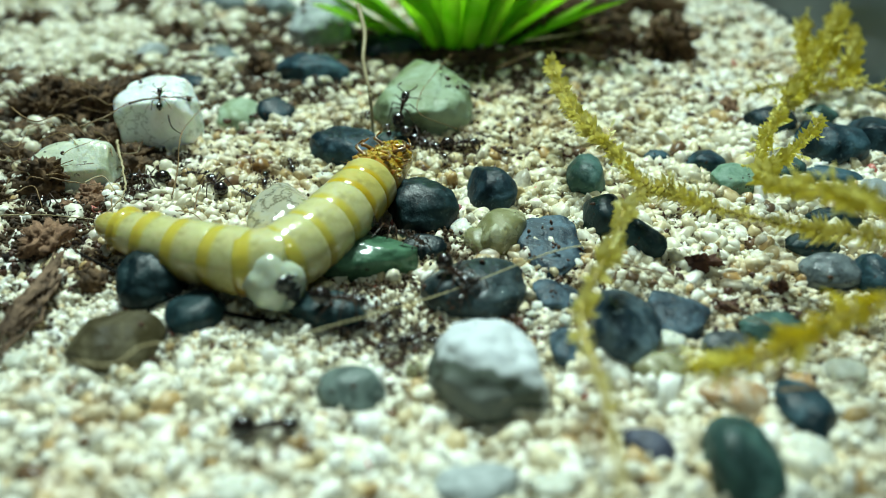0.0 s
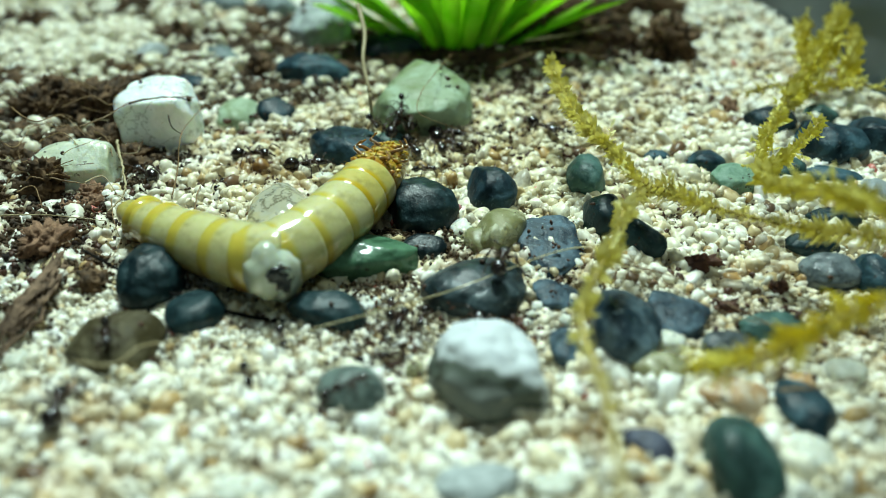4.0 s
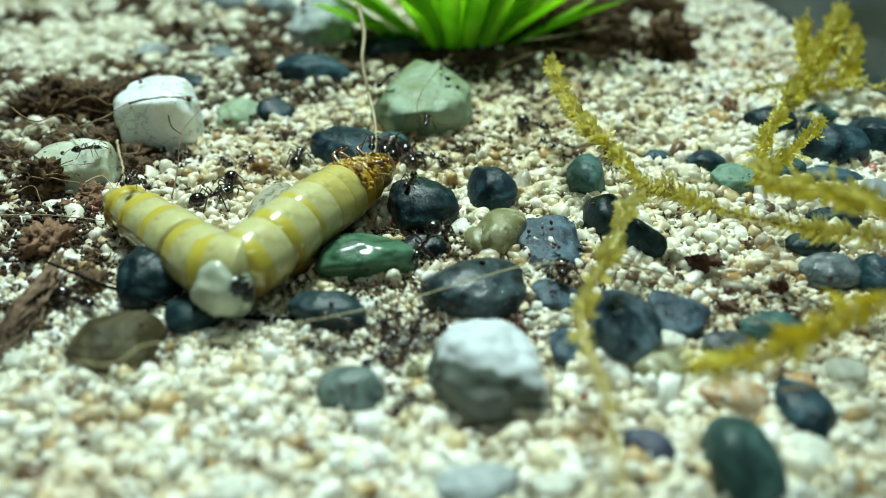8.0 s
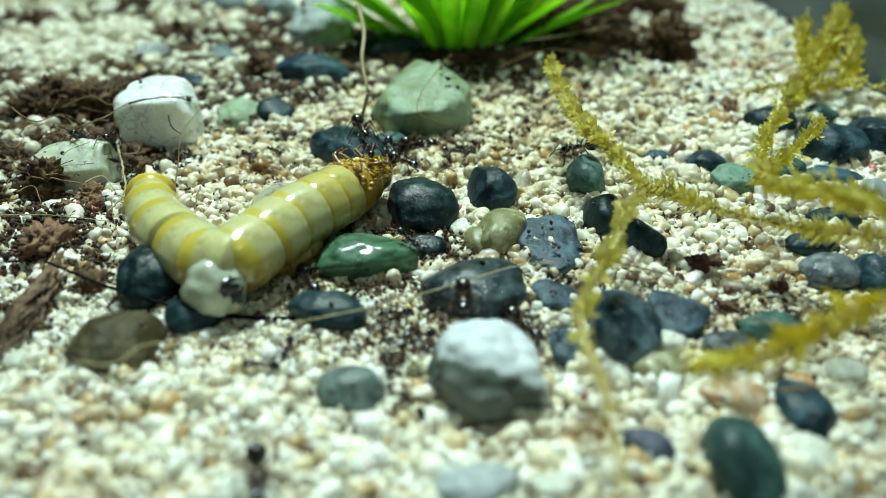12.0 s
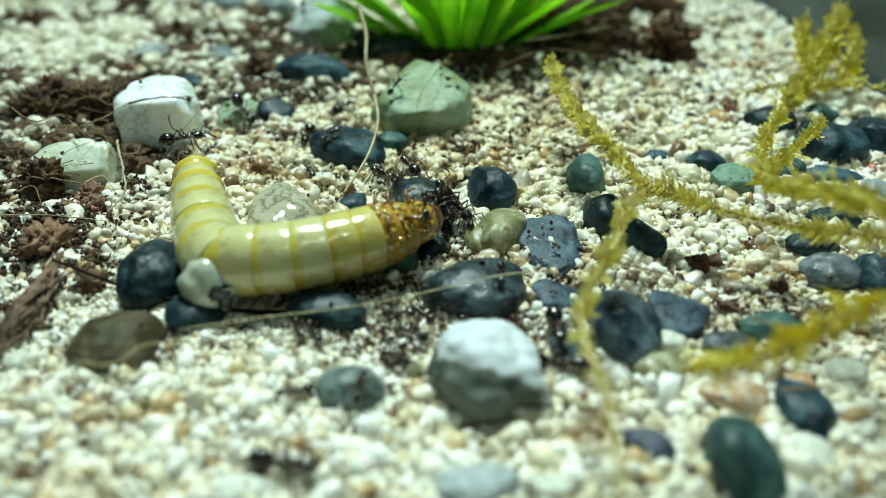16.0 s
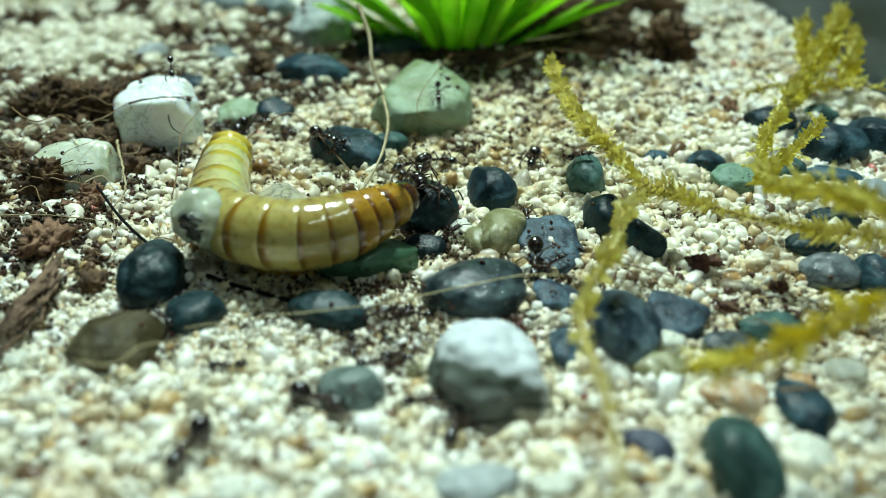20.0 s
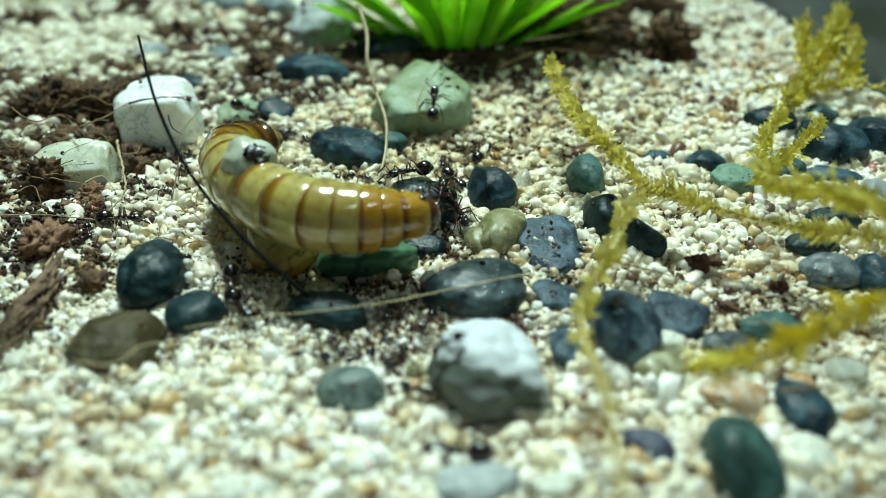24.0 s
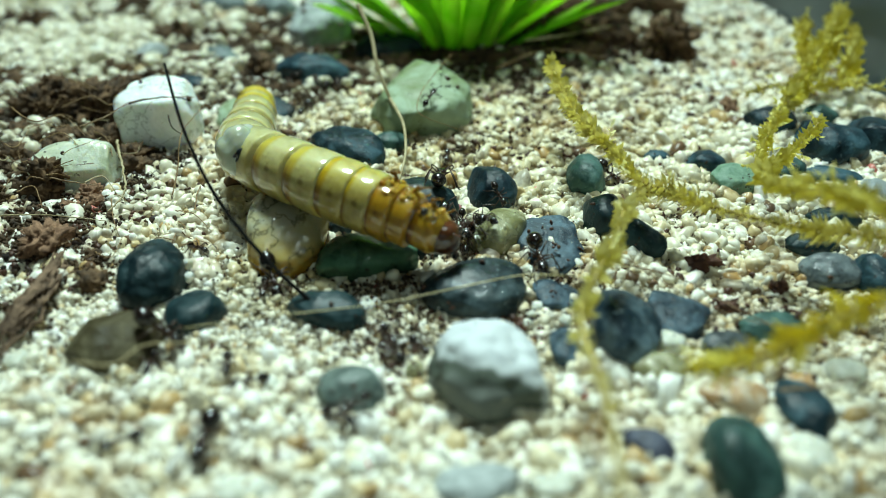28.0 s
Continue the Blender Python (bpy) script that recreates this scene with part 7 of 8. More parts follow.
    shapes.append((27, 32, ((-15.26, 21.91, 1.7), (-14.44, 14.19, 2.83), (-13.42, 5.38, 4.5), (-8.65, 0.89, 4.88), (-4.03, -1.49, 4.32), (0.99, -3.98, 3.14))))
    shapes.append((28, 26, ((-16.42, 22.73, 1.7), (-14.88, 14.19, 2.83), (-13.31, 5.2, 4.5), (-8.74, 0.89, 4.88), (-4.13, -1.78, 4.32), (0.79, -4.28, 3.14))))
    tracks = [[] for _ in rings]
    full = []
    for (t0, r0, p0), (t1, r1, p1) in zip(shapes, shapes[1:]):
        n = 4 if t0 in (20, 25) else 1
        for j in range(n):
            u = j / n
            full.append((t0 + (t1 - t0) * u, r0 + (r1 - r0) * u, [Vector(a).lerp(Vector(b), u) for a, b in zip(p0, p1)]))
    full.append(shapes[-1])
    for t, turn, points in full:
        for row, m in zip(tracks, larva_poses(points, turn, tail_roll(t))):
            row.append((t, m))
    for ring, rows in zip(rings, tracks):
        walk(ring, rows)
    walk(wound, [(0, pose(-9.37 * MM, -6.61 * MM, 2.03 * MM, -18, 0, 40)), (3, pose(-9.6 * MM, -5.68 * MM, 2.33 * MM, -20, 0, 39)), (3.5, pose(-9.6 * MM, -5.68 * MM, 2.33 * MM, -16, 0, 28)), (5.5, pose(-10.4 * MM, -7.57 * MM, 2.39 * MM, -28, 0, 39)), (6, pose(-10.87 * MM, -7.69 * MM, 2.17 * MM, -27, 0, 49)), (7, pose(-11.87 * MM, -7.46 * MM, 2.08 * MM, -23, 0, 62)), (9, pose(-12.1 * MM, -7.2 * MM, 2.01 * MM, -24, 0, 51)), (12, pose(-12.68 * MM, -6.98 * MM, 1.86 * MM, -21, 0, 54)), (14.5, pose(-12.85 * MM, -6.72 * MM, 2.03 * MM, -7, 0, 47)), (16, pose(-13.05 * MM, -6.45 * MM, 1.75 * MM, -6, 0, 36)), (17, pose(-13.25 * MM, -5.67 * MM, 1.58 * MM, -1, 0, 34)), (18, pose(-13.3 * MM, -5.76 * MM, 1.76 * MM, 3, 0, 38)), (18.6, pose(-13.9 * MM, -4.2 * MM, 3.8 * MM, -19, 0, 5)), (19, pose(-13.9 * MM, -3.1 * MM, 4.1 * MM, -15, 0, -11)), (20, pose(-14.2 * MM, -2.8 * MM, 4.0 * MM, -14, 0, -8)), (20.5, pose(-12.24 * MM, -3.18 * MM, 5.86 * MM, -27, 0, 17)), (21, pose(-12.06 * MM, -1.74 * MM, 6.0 * MM, -22, 0, 27)), (21.5, pose(-12.01 * MM, -1.38 * MM, 5.96 * MM, -27, 0, 29)), (23.5, pose(-11.67 * MM, -0.12 * MM, 6.01 * MM, -46, 0, 39)), (24, pose(-11.62 * MM, 0.07 * MM, 5.99 * MM, -47, 0, 35)), (25, pose(-11.64 * MM, 1.32 * MM, 5.92 * MM, -46, 0, 25)), (26, pose(-12.47 * MM, 4.01 * MM, 5.54 * MM, -19, 0, 6)), (27, pose(-12.87 * MM, 3.66 * MM, 5.3 * MM, -13, 0, 17)), (28, pose(-12.91 * MM, 3.48 * MM, 5.3 * MM, -10, 0, 19))])
    walk(bristle, [(0, span((-2.15, -7.66, -0.45), (-20.13, -4.01, 1.9))), (2, span((-2.09, -7.58, -0.46), (-20.13, -4.19, 1.9))), (3.5, span((-1.95, -7.68, -0.49), (-19.94, -4.07, 1.9))), (5.5, span((-2.95, -7.78, -0.42), (-20.6, -2.76, 1.9))), (7, span((-3.38, -6.76, -0.31), (-21.64, -4.8, 1.9))), (12.5, span((-3.38, -6.76, -0.31), (-21.64, -4.8, 1.9))), (15, span((-2.41, -6.11, -0.44), (-20.7, -4.68, 1.9))), (17, span((-3.71, -5.98, -0.19), (-22.04, -4.62, 1.9))), (18, span((-4.47, -5.73, -0.08), (-22.86, -5.38, 1.9))), (19, span((-8.71, -4.14, 0.23), (-26.4, 1.02, 1.9))), (20, span((-8.3, -6.3, 0.3), (-22.7, 4.6, 1.5))), (20.3, span((-8.1, -6.7, 0.9), (-21.6, 3.2, 4.6))), (20.5, span((-8.0, -7.2, 1.3), (-16.85, -1.85, 7.4))), (21, span((-7.88, -7.87, 1.7), (-20.09, 4.44, 8.14))), (21.5, span((-7.81, -7.87, 1.7), (-19.65, 4.38, 8.92))), (23.5, span((-7.45, -7.6, 1.7), (-18.11, 3.98, 11.42))), (24, span((-7.45, -7.6, 1.7), (-17.92, 4.02, 11.59))), (25, span((-7.29, -7.6, 1.7), (-17.07, 4.81, 11.33))), (26, span((-6.86, -7.33, 1.7), (-15.05, 7.21, 9.68))), (26.8, span((-5.94, -8.05, 0.2), (-17.7, 5.2, 11.15))), (28, span((-5.62, -8.46, 0.2), (-17.5, 4.3, 11.4)))])
    walk(hair, [(0, span((9.1, -3.3, 2.4), (-10.01, -13.13, 2.3))), (3.5, span((9.27, -3.3, 2.4), (-10.51, -13.34, 2.3))), (5.5, span((8.59, -4.36, 2.4), (-12.54, -12.91, 2.3))), (7, span((7.72, -4.66, 2.4), (-11.83, -12.48, 2.3))), (8, span((6.99, -5.26, 2.4), (-11.38, -12.04, 2.3))), (9, span((6.44, -5.73, 2.4), (-11.61, -12.26, 2.3))), (11, span((7, -5.14, 2.4), (-11.55, -11.36, 2.3))), (12.5, span((6.66, -5.26, 2.4), (-8.74, -11.13, 2.3))), (14.5, span((5.82, -5.55, 2.4), (-7.78, -9.94, 2.3))), (17, span((6.81, -6.58, 2.4), (-7.53, -9.7, 2.3))), (28, span((6.81, -6.58, 2.4), (-7.53, -9.7, 2.3)))])
    tilt = Matrix.Rotation
    walk(curled_root, [(t, span(a, b) @ tilt(radians(lean), 4, "X")) for t, a, b, lean in (
        (0, (-15.5, 12.3, 0.4), (-5.5, 11.6, 0.9), -84), (16.1, (-15.5, 12.3, 0.4), (-5.5, 11.6, 0.9), -84), (16.5, (-15.5, 11.9, 0.3), (-5.5, 10.9, 1.5), -6), (17.5, (-15.3, 11.9, 0.3), (-5.5, 10.9, 1.5), 0),
        (18.5, (-15.5, 11.9, 0.3), (-5.6, 10.9, 1.5), 2), (19, (-16.0, 11.4, -0.2), (-6.3, 10.6, 1.0), -14), (20, (-16.8, 10.8, -0.8), (-7.0, 9.8, 0.6), -25), (20.5, (-16.6, 10.8, -0.8), (-6.9, 9.8, 0.6), -28),
        (21.5, (-16.0, 11.0, -0.4), (-6.6, 10.2, 0.8), -58), (23, (-15.5, 11.6, 0.3), (-5.8, 10.6, 0.9), -84), (28, (-15.5, 11.6, 0.3), (-5.8, 10.6, 0.9), -84))])
    walk(root_upper, [(0, span((-7.22, 24, 9.35), (-5.85, 16.72, 4.24))), (3.5, span((-7.22, 24, 9.35), (-5.85, 16.72, 4.24))), (5.5, span((-7.22, 24, 9.35), (-5.98, 16.69, 4.25))), (8, span((-7.22, 24, 9.35), (-5.98, 16.69, 4.25))), (10, span((-7.22, 24, 9.35), (-6.07, 16.67, 4.26))), (11, span((-7.22, 24, 9.35), (-6.21, 16.43, 4.58))), (12.5, span((-7.22, 24, 9.35), (-5.85, 16.72, 4.24))), (14.5, span((-7.22, 24, 9.35), (-5.63, 16.79, 4.22))), (15, span((-7.22, 24, 9.35), (-5.54, 16.81, 4.2))), (18, span((-7.22, 24, 9.35), (-5.52, 17.37, 3.51))), (19, span((-7.22, 24, 9.35), (-4.95, 17.31, 3.78))), (21, span((-7.22, 24, 9.35), (-4.88, 17.47, 3.62))), (23.5, span((-7.22, 24, 9.35), (-5.27, 16.91, 4.17))), (24, span((-7.22, 24, 9.35), (-5.36, 16.87, 4.18))), (25, span((-7.22, 24, 9.35), (-4.37, 18.02, 3.26))), (28, span((-7.22, 24, 9.35), (-4.37, 18.02, 3.26)))])
    walk(root_lower, [(0, span((-5.85, 16.72, 4.24), (-6.15, 16.28, 2))), (3.5, span((-5.85, 16.72, 4.24), (-6.15, 16.28, 2))), (5.5, span((-5.98, 16.69, 4.25), (-6.24, 15.13, 2))), (8, span((-5.98, 16.69, 4.25), (-6.13, 10.87, 2))), (10, span((-6.07, 16.67, 4.26), (-6.15, 15.13, 2))), (11, span((-6.21, 16.43, 4.58), (-6.85, 22.22, 2))), (12.5, span((-5.85, 16.72, 4.24), (-5.88, 16.28, 2))), (14.5, span((-5.63, 16.79, 4.22), (-6.68, 2.5, 2))), (15, span((-5.54, 16.81, 4.2), (-6.83, 2.11, 2))), (18, span((-5.52, 17.37, 3.51), (-6.44, 2.65, 2))), (19, span((-4.95, 17.31, 3.78), (-5.51, 6.19, 2))), (21, span((-4.88, 17.47, 3.62), (-5.79, 5.33, 2))), (23.5, span((-5.27, 16.91, 4.17), (-5.25, 6.45, 2))), (24, span((-5.36, 16.87, 4.18), (-5.15, 6.63, 2))), (25, span((-4.37, 18.02, 3.26), (-3.4, 5.33, 2))), (28, span((-4.37, 18.02, 3.26), (-3.56, 7.52, 2)))])
    # the ants: x, y, lift over the surface (mm) and heading at each stop of the clock
    ant_route(big_ants[0], (-16.5, 7.6, 0, 123), (-9.4, 23.4, 0, -125), (-15.6, 15.4, 0, 47), (-15.7, 12.8, 0, 0), (-11.6, 12.3, 0, 159), (-18.2, 9.9, 0, 180), (-15.4, 7.4, 0, -81), (-15.3, 9, 0, 88), (-15.7, 10.1, 0, 0), (-15.1, 10.5, 0, 17), (-6.3, 13.1, 0, -122), (-15.1, 16.6, 0, 180), (-11.1, 16, 0, 180), (-11.8, 11.1, 0, -80), (-8.4, 11.7, 0, 0), (-9.4, 11.8, 0, -43), (-9, 12.4, 0, -43), (-8, 11.7, 0, -145), (-21.4, 2.4, 0, 0), (-17.6, -6.5, 0, -71), (-19.4, -6.2, 0, -70), (-18.6, -7.1, 0, 21), (-10.3, -4, 0, -79))
    ant_route(big_ants[1], (-3.1, 16.7, 0.7, 70), (-3.1, 16.7, 1, 70), (-3.6, 17.2, 1.1, 71), (-3.6, 15.6, 0, 80), (-4.1, 13.9, 0, 79), (-3.6, 14, 0, 79), (-4.2, 13, 0.6, 79), (-4.6, 13, 0, 80), (-4.7, 12.5, 0, 80), (-4.7, 12.4, 0, 80), (-4.2, 12.3, 0, 79), (-0.3, 1.2, 1.8, 74), (-0.4, 2, 0, 75), (-1, 0.5, 3, 69), (2.8, 4.6, 0, -93), (-7.6, -4.2, 0, -82), (-5.9, -14.5, 0, -26), (-10.8, -6.5, 0, 180), (-12.4, -5.1, 0, -77), (-17.5, -7.5, 1.3, 180), (-15, -15.7, 0, -165), (-12, -18.5, 0, -22), (-10.7, -17.5, 0, -91))
    ant_route(big_ants[2], (1.6, 14.5, 0, 0), (8.6, 16, 0, -97), (9.5, 18.6, 0, -101), (8.5, 17.7, 0, -45), (8.3, 17.3, 0, -39), (7.7, 17.1, 0, -47), (7.7, 18, 0, -40), (7.6, 18.3, 0, 152), (5.4, 19.5, 0, -86), (10.1, 9.6, 0, -99), (10.2, 10, 0, 158), (3.3, 12.8, 0, -41), (-2.6, 10.8, 0, 40), (10.1, 14.6, 0, 74), (9.9, 14.1, 0, -128), (8.2, 11.8, 0, -97), (6.9, 11.5, 0, -103), (7.7, 11.3, 0, 0), (3.2, 12.8, 0, 64), (3.6, 13.5, 0, 85), (3.8, 13.1, 0, -22), (12.6, 9.6, 0, 46), (12.3, 9.4, 0, -22))
    ant_route(big_ants[3], (0.7, -6.1, 0, -56), (0.8, -6.3, 0, 71), (1.8, -3.3, 0, -18), (3.4, -6.5, 0, -47), (1.6, -1.3, 0.8, -35), (20.5, -4, 0, -111), (7.1, -4.1, 0, -97), (6.3, -6.7, 0, -97), (7.5, -6.8, 0, -94), (7.6, -6.4, 0, -141), (4.5, -8.9, 0, -45), (5.5, -14.8, 0, 0), (6.1, -11.9, 0, -97), (5.5, -4, 0, -96), (3, -7.4, 0, -93), (0.7, -11.7, 0, 8), (0.6, -16.1, 0, -106), (0.8, -16.7, 0, -108), (0.5, -17.8, 0, 173), (-15.9, -15.6, 0, -148), (-16.6, -16.6, 0, 168), (-17, -16.8, 0, 73), (-15, -10.3, 0, -73))
    ant_route(big_ants[4], (-5.6, -8.1, 0, 0), (-6.6, -8.1, 0, 180), (-4.9, -4.5, 0, 0), (0.9, -12.8, 0, 8), (0.4, 1.9, 0, 0), (-0.7, -0.8, 0, -89), (-1, -1.3, 0, -132), (-2.2, 0.7, 0.8, 0), (-7, -8, 0, 180), (-9, -3.9, 0, 180), (-7.9, -4.5, 0, -64), (-7, -7.9, 0, 180), (-4.4, 9.2, 0, 143), (1.8, 11.1, 0, 0), (-2.2, 10.2, 0, 67), (-1.8, 11.3, 0, 0), (-2.6, 10.8, 0, 180), (-2.2, 12.3, 0, 180), (0.9, 8.3, 0, -62), (1.1, 8.1, 0, -52), (-4.8, 11, 0.6, 0), (-0.5, 3.9, 0, 86), (-0.2, 4.4, 0, 85))
    ant_route(big_ants[5], (-21.8, 8.5, 0, 180), (-22.1, 8.5, 0, 180), (-21.7, 9.2, 0, 161), (-22, 9.4, 0, 138), (-23.3, 9.4, 0, 180), (-21.4, 10.8, 0, 147), (-16.1, 5.5, 0, 113), (-15.8, 6.7, 0, 147), (-25.2, 10.6, 0, 180), (-26.9, 11.2, 0, -116), (-27.2, 10.5, 0, -79), (-27.2, 10.5, 0, 42), (-17.1, 19.5, 0, -66), (-17.2, 19, 0, -29), (-17.1, 17.5, 0, -80), (-15.5, 18.3, 0, 0), (-15.7, 18.9, 0, 0), (-14.8, 18.2, 0, 0), (-13.8, 16.6, 0, 0), (-12.6, 17.7, 0, 0), (-13, 17.3, 0, -162), (-12.4, 22.5, 0, -91), (-12.2, 21.8, 0, -99))
    ant_route(big_ants[6], (-4.3, -0.1, 0, 34), (7.9, 8, 0, -97), (1, 20.4, 0, 0), (0, 17.9, 0, 90), (3.4, 13.3, 0, -93), (7.4, 11.3, 0, 0), (13.1, 11.5, 0, -103), (-0.3, 1.7, 0, 0), (-0.5, 2.3, 0, -52), (1, 0.5, 0, -74), (1.1, -8.2, 1.4, -91), (-5.3, -9.3, 1, -84), (6.1, -9.8, 0, -97), (5.7, -1.6, 0, -96), (5.8, 1.9, 0, 69), (5.2, 2.4, 0, -86), (5.6, -2.8, 0, -96), (1.8, 5.8, 0, -92), (-2.3, 4.8, 0, 180), (-2.1, 4.6, 0, 180), (-1.3, 3.6, 0, 62), (0.2, 3.2, 0, 0), (2.1, -0.2, 0, 0))
    ant_route(big_ants[7], (-1.3, 14.4, 0, -34), (-0.4, 15.1, 0.4, -23), (-0.6, 15.1, 0.6, 0), (-0.2, 15.2, 0, 0), (0.3, 12.8, 0, 0), (-2.6, 11.5, 0, 54), (-2.7, 12.3, 0, 0), (-3.2, 12.8, 0, 0), (-3.7, 12.6, 0, 29), (-3.1, 12.8, 0, 0), (-1.8, 14.5, 0, 0), (1.7, 16, 0, 89), (-8.7, 22, 0, 0), (1.4, 17.7, 0, 0), (1.9, 17.9, 0, 27), (0.6, 17.4, 0, -98), (-0.2, 11.5, 0, 0), (2.7, 18.9, 0, 80), (-0.7, 17.2, 0, 85), (1.4, 17.9, 0, 180), (9.3, 28.3, 0, 0), (-3.6, 18.5, 0, 180), (-10, 28.3, 0, 0))
    ant_route(big_ants[8], (-8, -16.6, 0, 7), (-5, -16.2, 0, -87), (-0.5, -0.8, 0, -145), (-11.2, 10.8, 0, -47), (-8, 11.6, 0, 0), (-7.7, 11.5, 0, 175), (-11.1, 11.8, 0, 0), (-21, 15, 1.3, -62), (-21.9, 11.8, 0, -73), (-22.5, 10.8, 0, -165), (-24.7, 10.2, 0, -70), (-21.8, 14.3, 1.1, 107), (-18.5, 8.7, 3.0, 95), (-18.2, 9.0, 3.0, 85), (-17.9, 9.2, 3.0, 92), (-18.4, 18.3, 0, 180), (-18.2, 17.9, 0, 156), (-17.9, 19, 0, 180), (-16.9, 19.5, 0, 32), (-14, 21.3, 0, 88), (-11.4, 21.1, 0, 0), (-14.2, 27.5, 0, 0), (-14.4, 29.1, 0, 0))
    ant_route(big_ants[9], (-28, 5.5, 0, -75), (-26.7, 0.5, 0, -66), (-21.8, -10.3, 0, 114), (-18.5, -18.8, 0, 159), (-21.7, -6.3, 0, -68), (-21.1, -6.4, 0, -66), (-20.8, -6.7, 0, -27), (-4.2, -15.1, 0, -85), (-3.8, -19.8, 0, -84), (-4.8, -14.9, 0, -84), (-7.8, -19.9, 0, -79), (-6.9, -19.5, 0, -63), (-6.8, -18.8, 0, -11), (-6.4, -18.5, 0, 136), (-15.6, -9.6, 0, 180), (-4.3, -19.4, 0, -84), (-11.4, -17.9, 0, -74), (-10.6, -17.9, 0, 94), (-11.3, -7.3, 0, -78), (-7.9, -8.8, 0.8, -28), (-10.4, -5.7, 0, 180), (-10.4, -3.9, 0, -79), (5.8, -2.7, 0, -96))
    ant_route(big_ants[10], (-2.9, 15.5, 0, 89), (-2.4, 16.1, 0.5, 92), (-3, 17.2, 0, 93), (-2.9, 16.5, 0.5, 114), (-3.5, 13.3, 0.9, 75), (-3.6, 14.1, 0, 74), (-4.1, 13.1, 0.6, 76), (-4.3, 13.1, 0.7, 88), (-4.3, 13.8, 0, 84), (-4.5, 13.6, 0, 92), (-4.3, 13.7, 0, 92), (0.2, 2.8, 0, 74), (-0.1, 2.6, 0, 109), (-0.6, 3.5, 0, 92), (-1.3, 10.8, 0, 82), (-1.2, 4.9, 0, 81), (-1.5, 3.9, 0, 92), (0.3, 3.1, 0, 86), (-0.1, 2.7, 0, 77), (0, 2.5, 0, 80), (0.3, 2.5, 0, 85), (0.1, -4.6, 3, 77), (0.1, 1.3, 1, 89))
    ant_route(big_ants[11], (-1.8, 15.3, 0, -66), (-1.9, 15.4, 0, 9), (-2.1, 14.3, 0, -51), (-2.2, 14.3, 0, -66), (-2.5, 12.5, 0, -62), (-2.3, 12.3, 0, -13), (-2.6, 12.2, 0, -72), (-3.7, 12, 0, -58), (-3.5, 12.1, 0, -54), (-3.4, 12.6, 0, -35), (-2.9, 11.3, 0, -41), (1, 4.1, 0, -59), (0.7, 2.2, 0.7, -40), (0.2, 3.3, 0, -40), (-0.1, 4.8, 0, -56), (-0.6, 2.8, 0, 17), (-0.9, 2.7, 0, -25), (0.7, 2.4, 0.9, -48), (0.8, 2.6, 0.4, -59), (0.7, 2.3, 0.6, -21), (1.1, 1.4, 0, -62), (1.2, 1, 0, -55), (0.9, 0.2, 0.7, -52))
    ant_route(small_ants[0], (-11.6, 10.9, 0, 108), (-11.5, 10.3, 0, 3), (-1.7, 10.9, 0, 3), (-1.2, 10.3, 0, 1), (-1.7, 10.9, 0, -90), (-1.7, 3.6, 0, -90), (-2.2, 3.7, 0, -110), (-1.7, 3.6, 0, -101), (-0.7, 1.9, 0, 85), (-0.5, 3.9, 0, 77), (1.6, 13.5, 0, -79), (5.2, -5, 0, -90), (1.5, 1.5, 0, 112), (-2.4, 11.3, 0, 178), (-7.5, 11.5, 0, -3), (-4.1, 11.3, 0, 177), (-7.9, 11.5, 0, -170), (-11.6, 10.8, 0, -19), (-6.1, 9, 0, -19), (-5.2, 8.9, 0, -52), (0.6, 1.4, 0, -91), (0.5, -3.3, 0, -91), (0.5, -3.3, 0, -105))
    ant_route(small_ants[1], (-22.1, 15.1, 0, 97), (-21.5, 14.5, 1.6, 15), (-14, 16.5, 0, 15), (-13.7, 17, 0, 23), (-4.8, 20.8, 0, 23), (-4.7, 20.3, 0, 24), (-4.5, 20, 0, 21), (-4, 20.4, 0, -77), (-1.7, 9.9, 0, 171), (-17, 12.3, 0, 171), (-15.1, 12.8, 0, -36), (-11.3, 10, 0, -36), (-10, 10, 0, 128), (-11.9, 12.5, 0, 162), (-17.5, 14.3, 0, 175), (-25, 15, 0, 10), (-21, 15.7, 2.6, -131), (-26.4, 9.6, 0, -24), (-20.1, 6.8, 0, -24), (-19.5, 6.9, 0, -29), (-19.3, 7, 0, -143), (-22.9, 4.3, 0, -34), (-15.5, -0.8, 0, -34))
    ant_route(small_ants[2], (-22.1, 6.9, 0, 0), (-22.6, 7.8, 0, -140), (-26.8, 4.3, 0, -140), (-26.8, 4.5, 0, 80), (-25.9, 9.3, 0, 80), (-26.2, 8.8, 0, 76), (-25.6, 8.6, 0, 28), (-22.3, 10.3, 0, 137), (-30.1, 17.7, 0, -58), (-24.8, 9.3, 0, -58), (-23.8, 8.8, 1.2, -147), (-27, 6.8, 1.1, 68), (-25.4, 10.6, 0, 68), (-25.6, 10.7, 0, 14), (-24.5, 9.6, 0, -126), (-26.4, 7, 1.4, -126), (-25.7, 6.6, 1.4, -130), (-26.8, 8.2, 0, -63), (-23.1, 0.9, 0, -63), (-22.8, 1.9, 0, -48), (-12.3, -9.8, 0, -76), (-11, -12.1, 0, -77), (-11, -12.1, 0, -77))
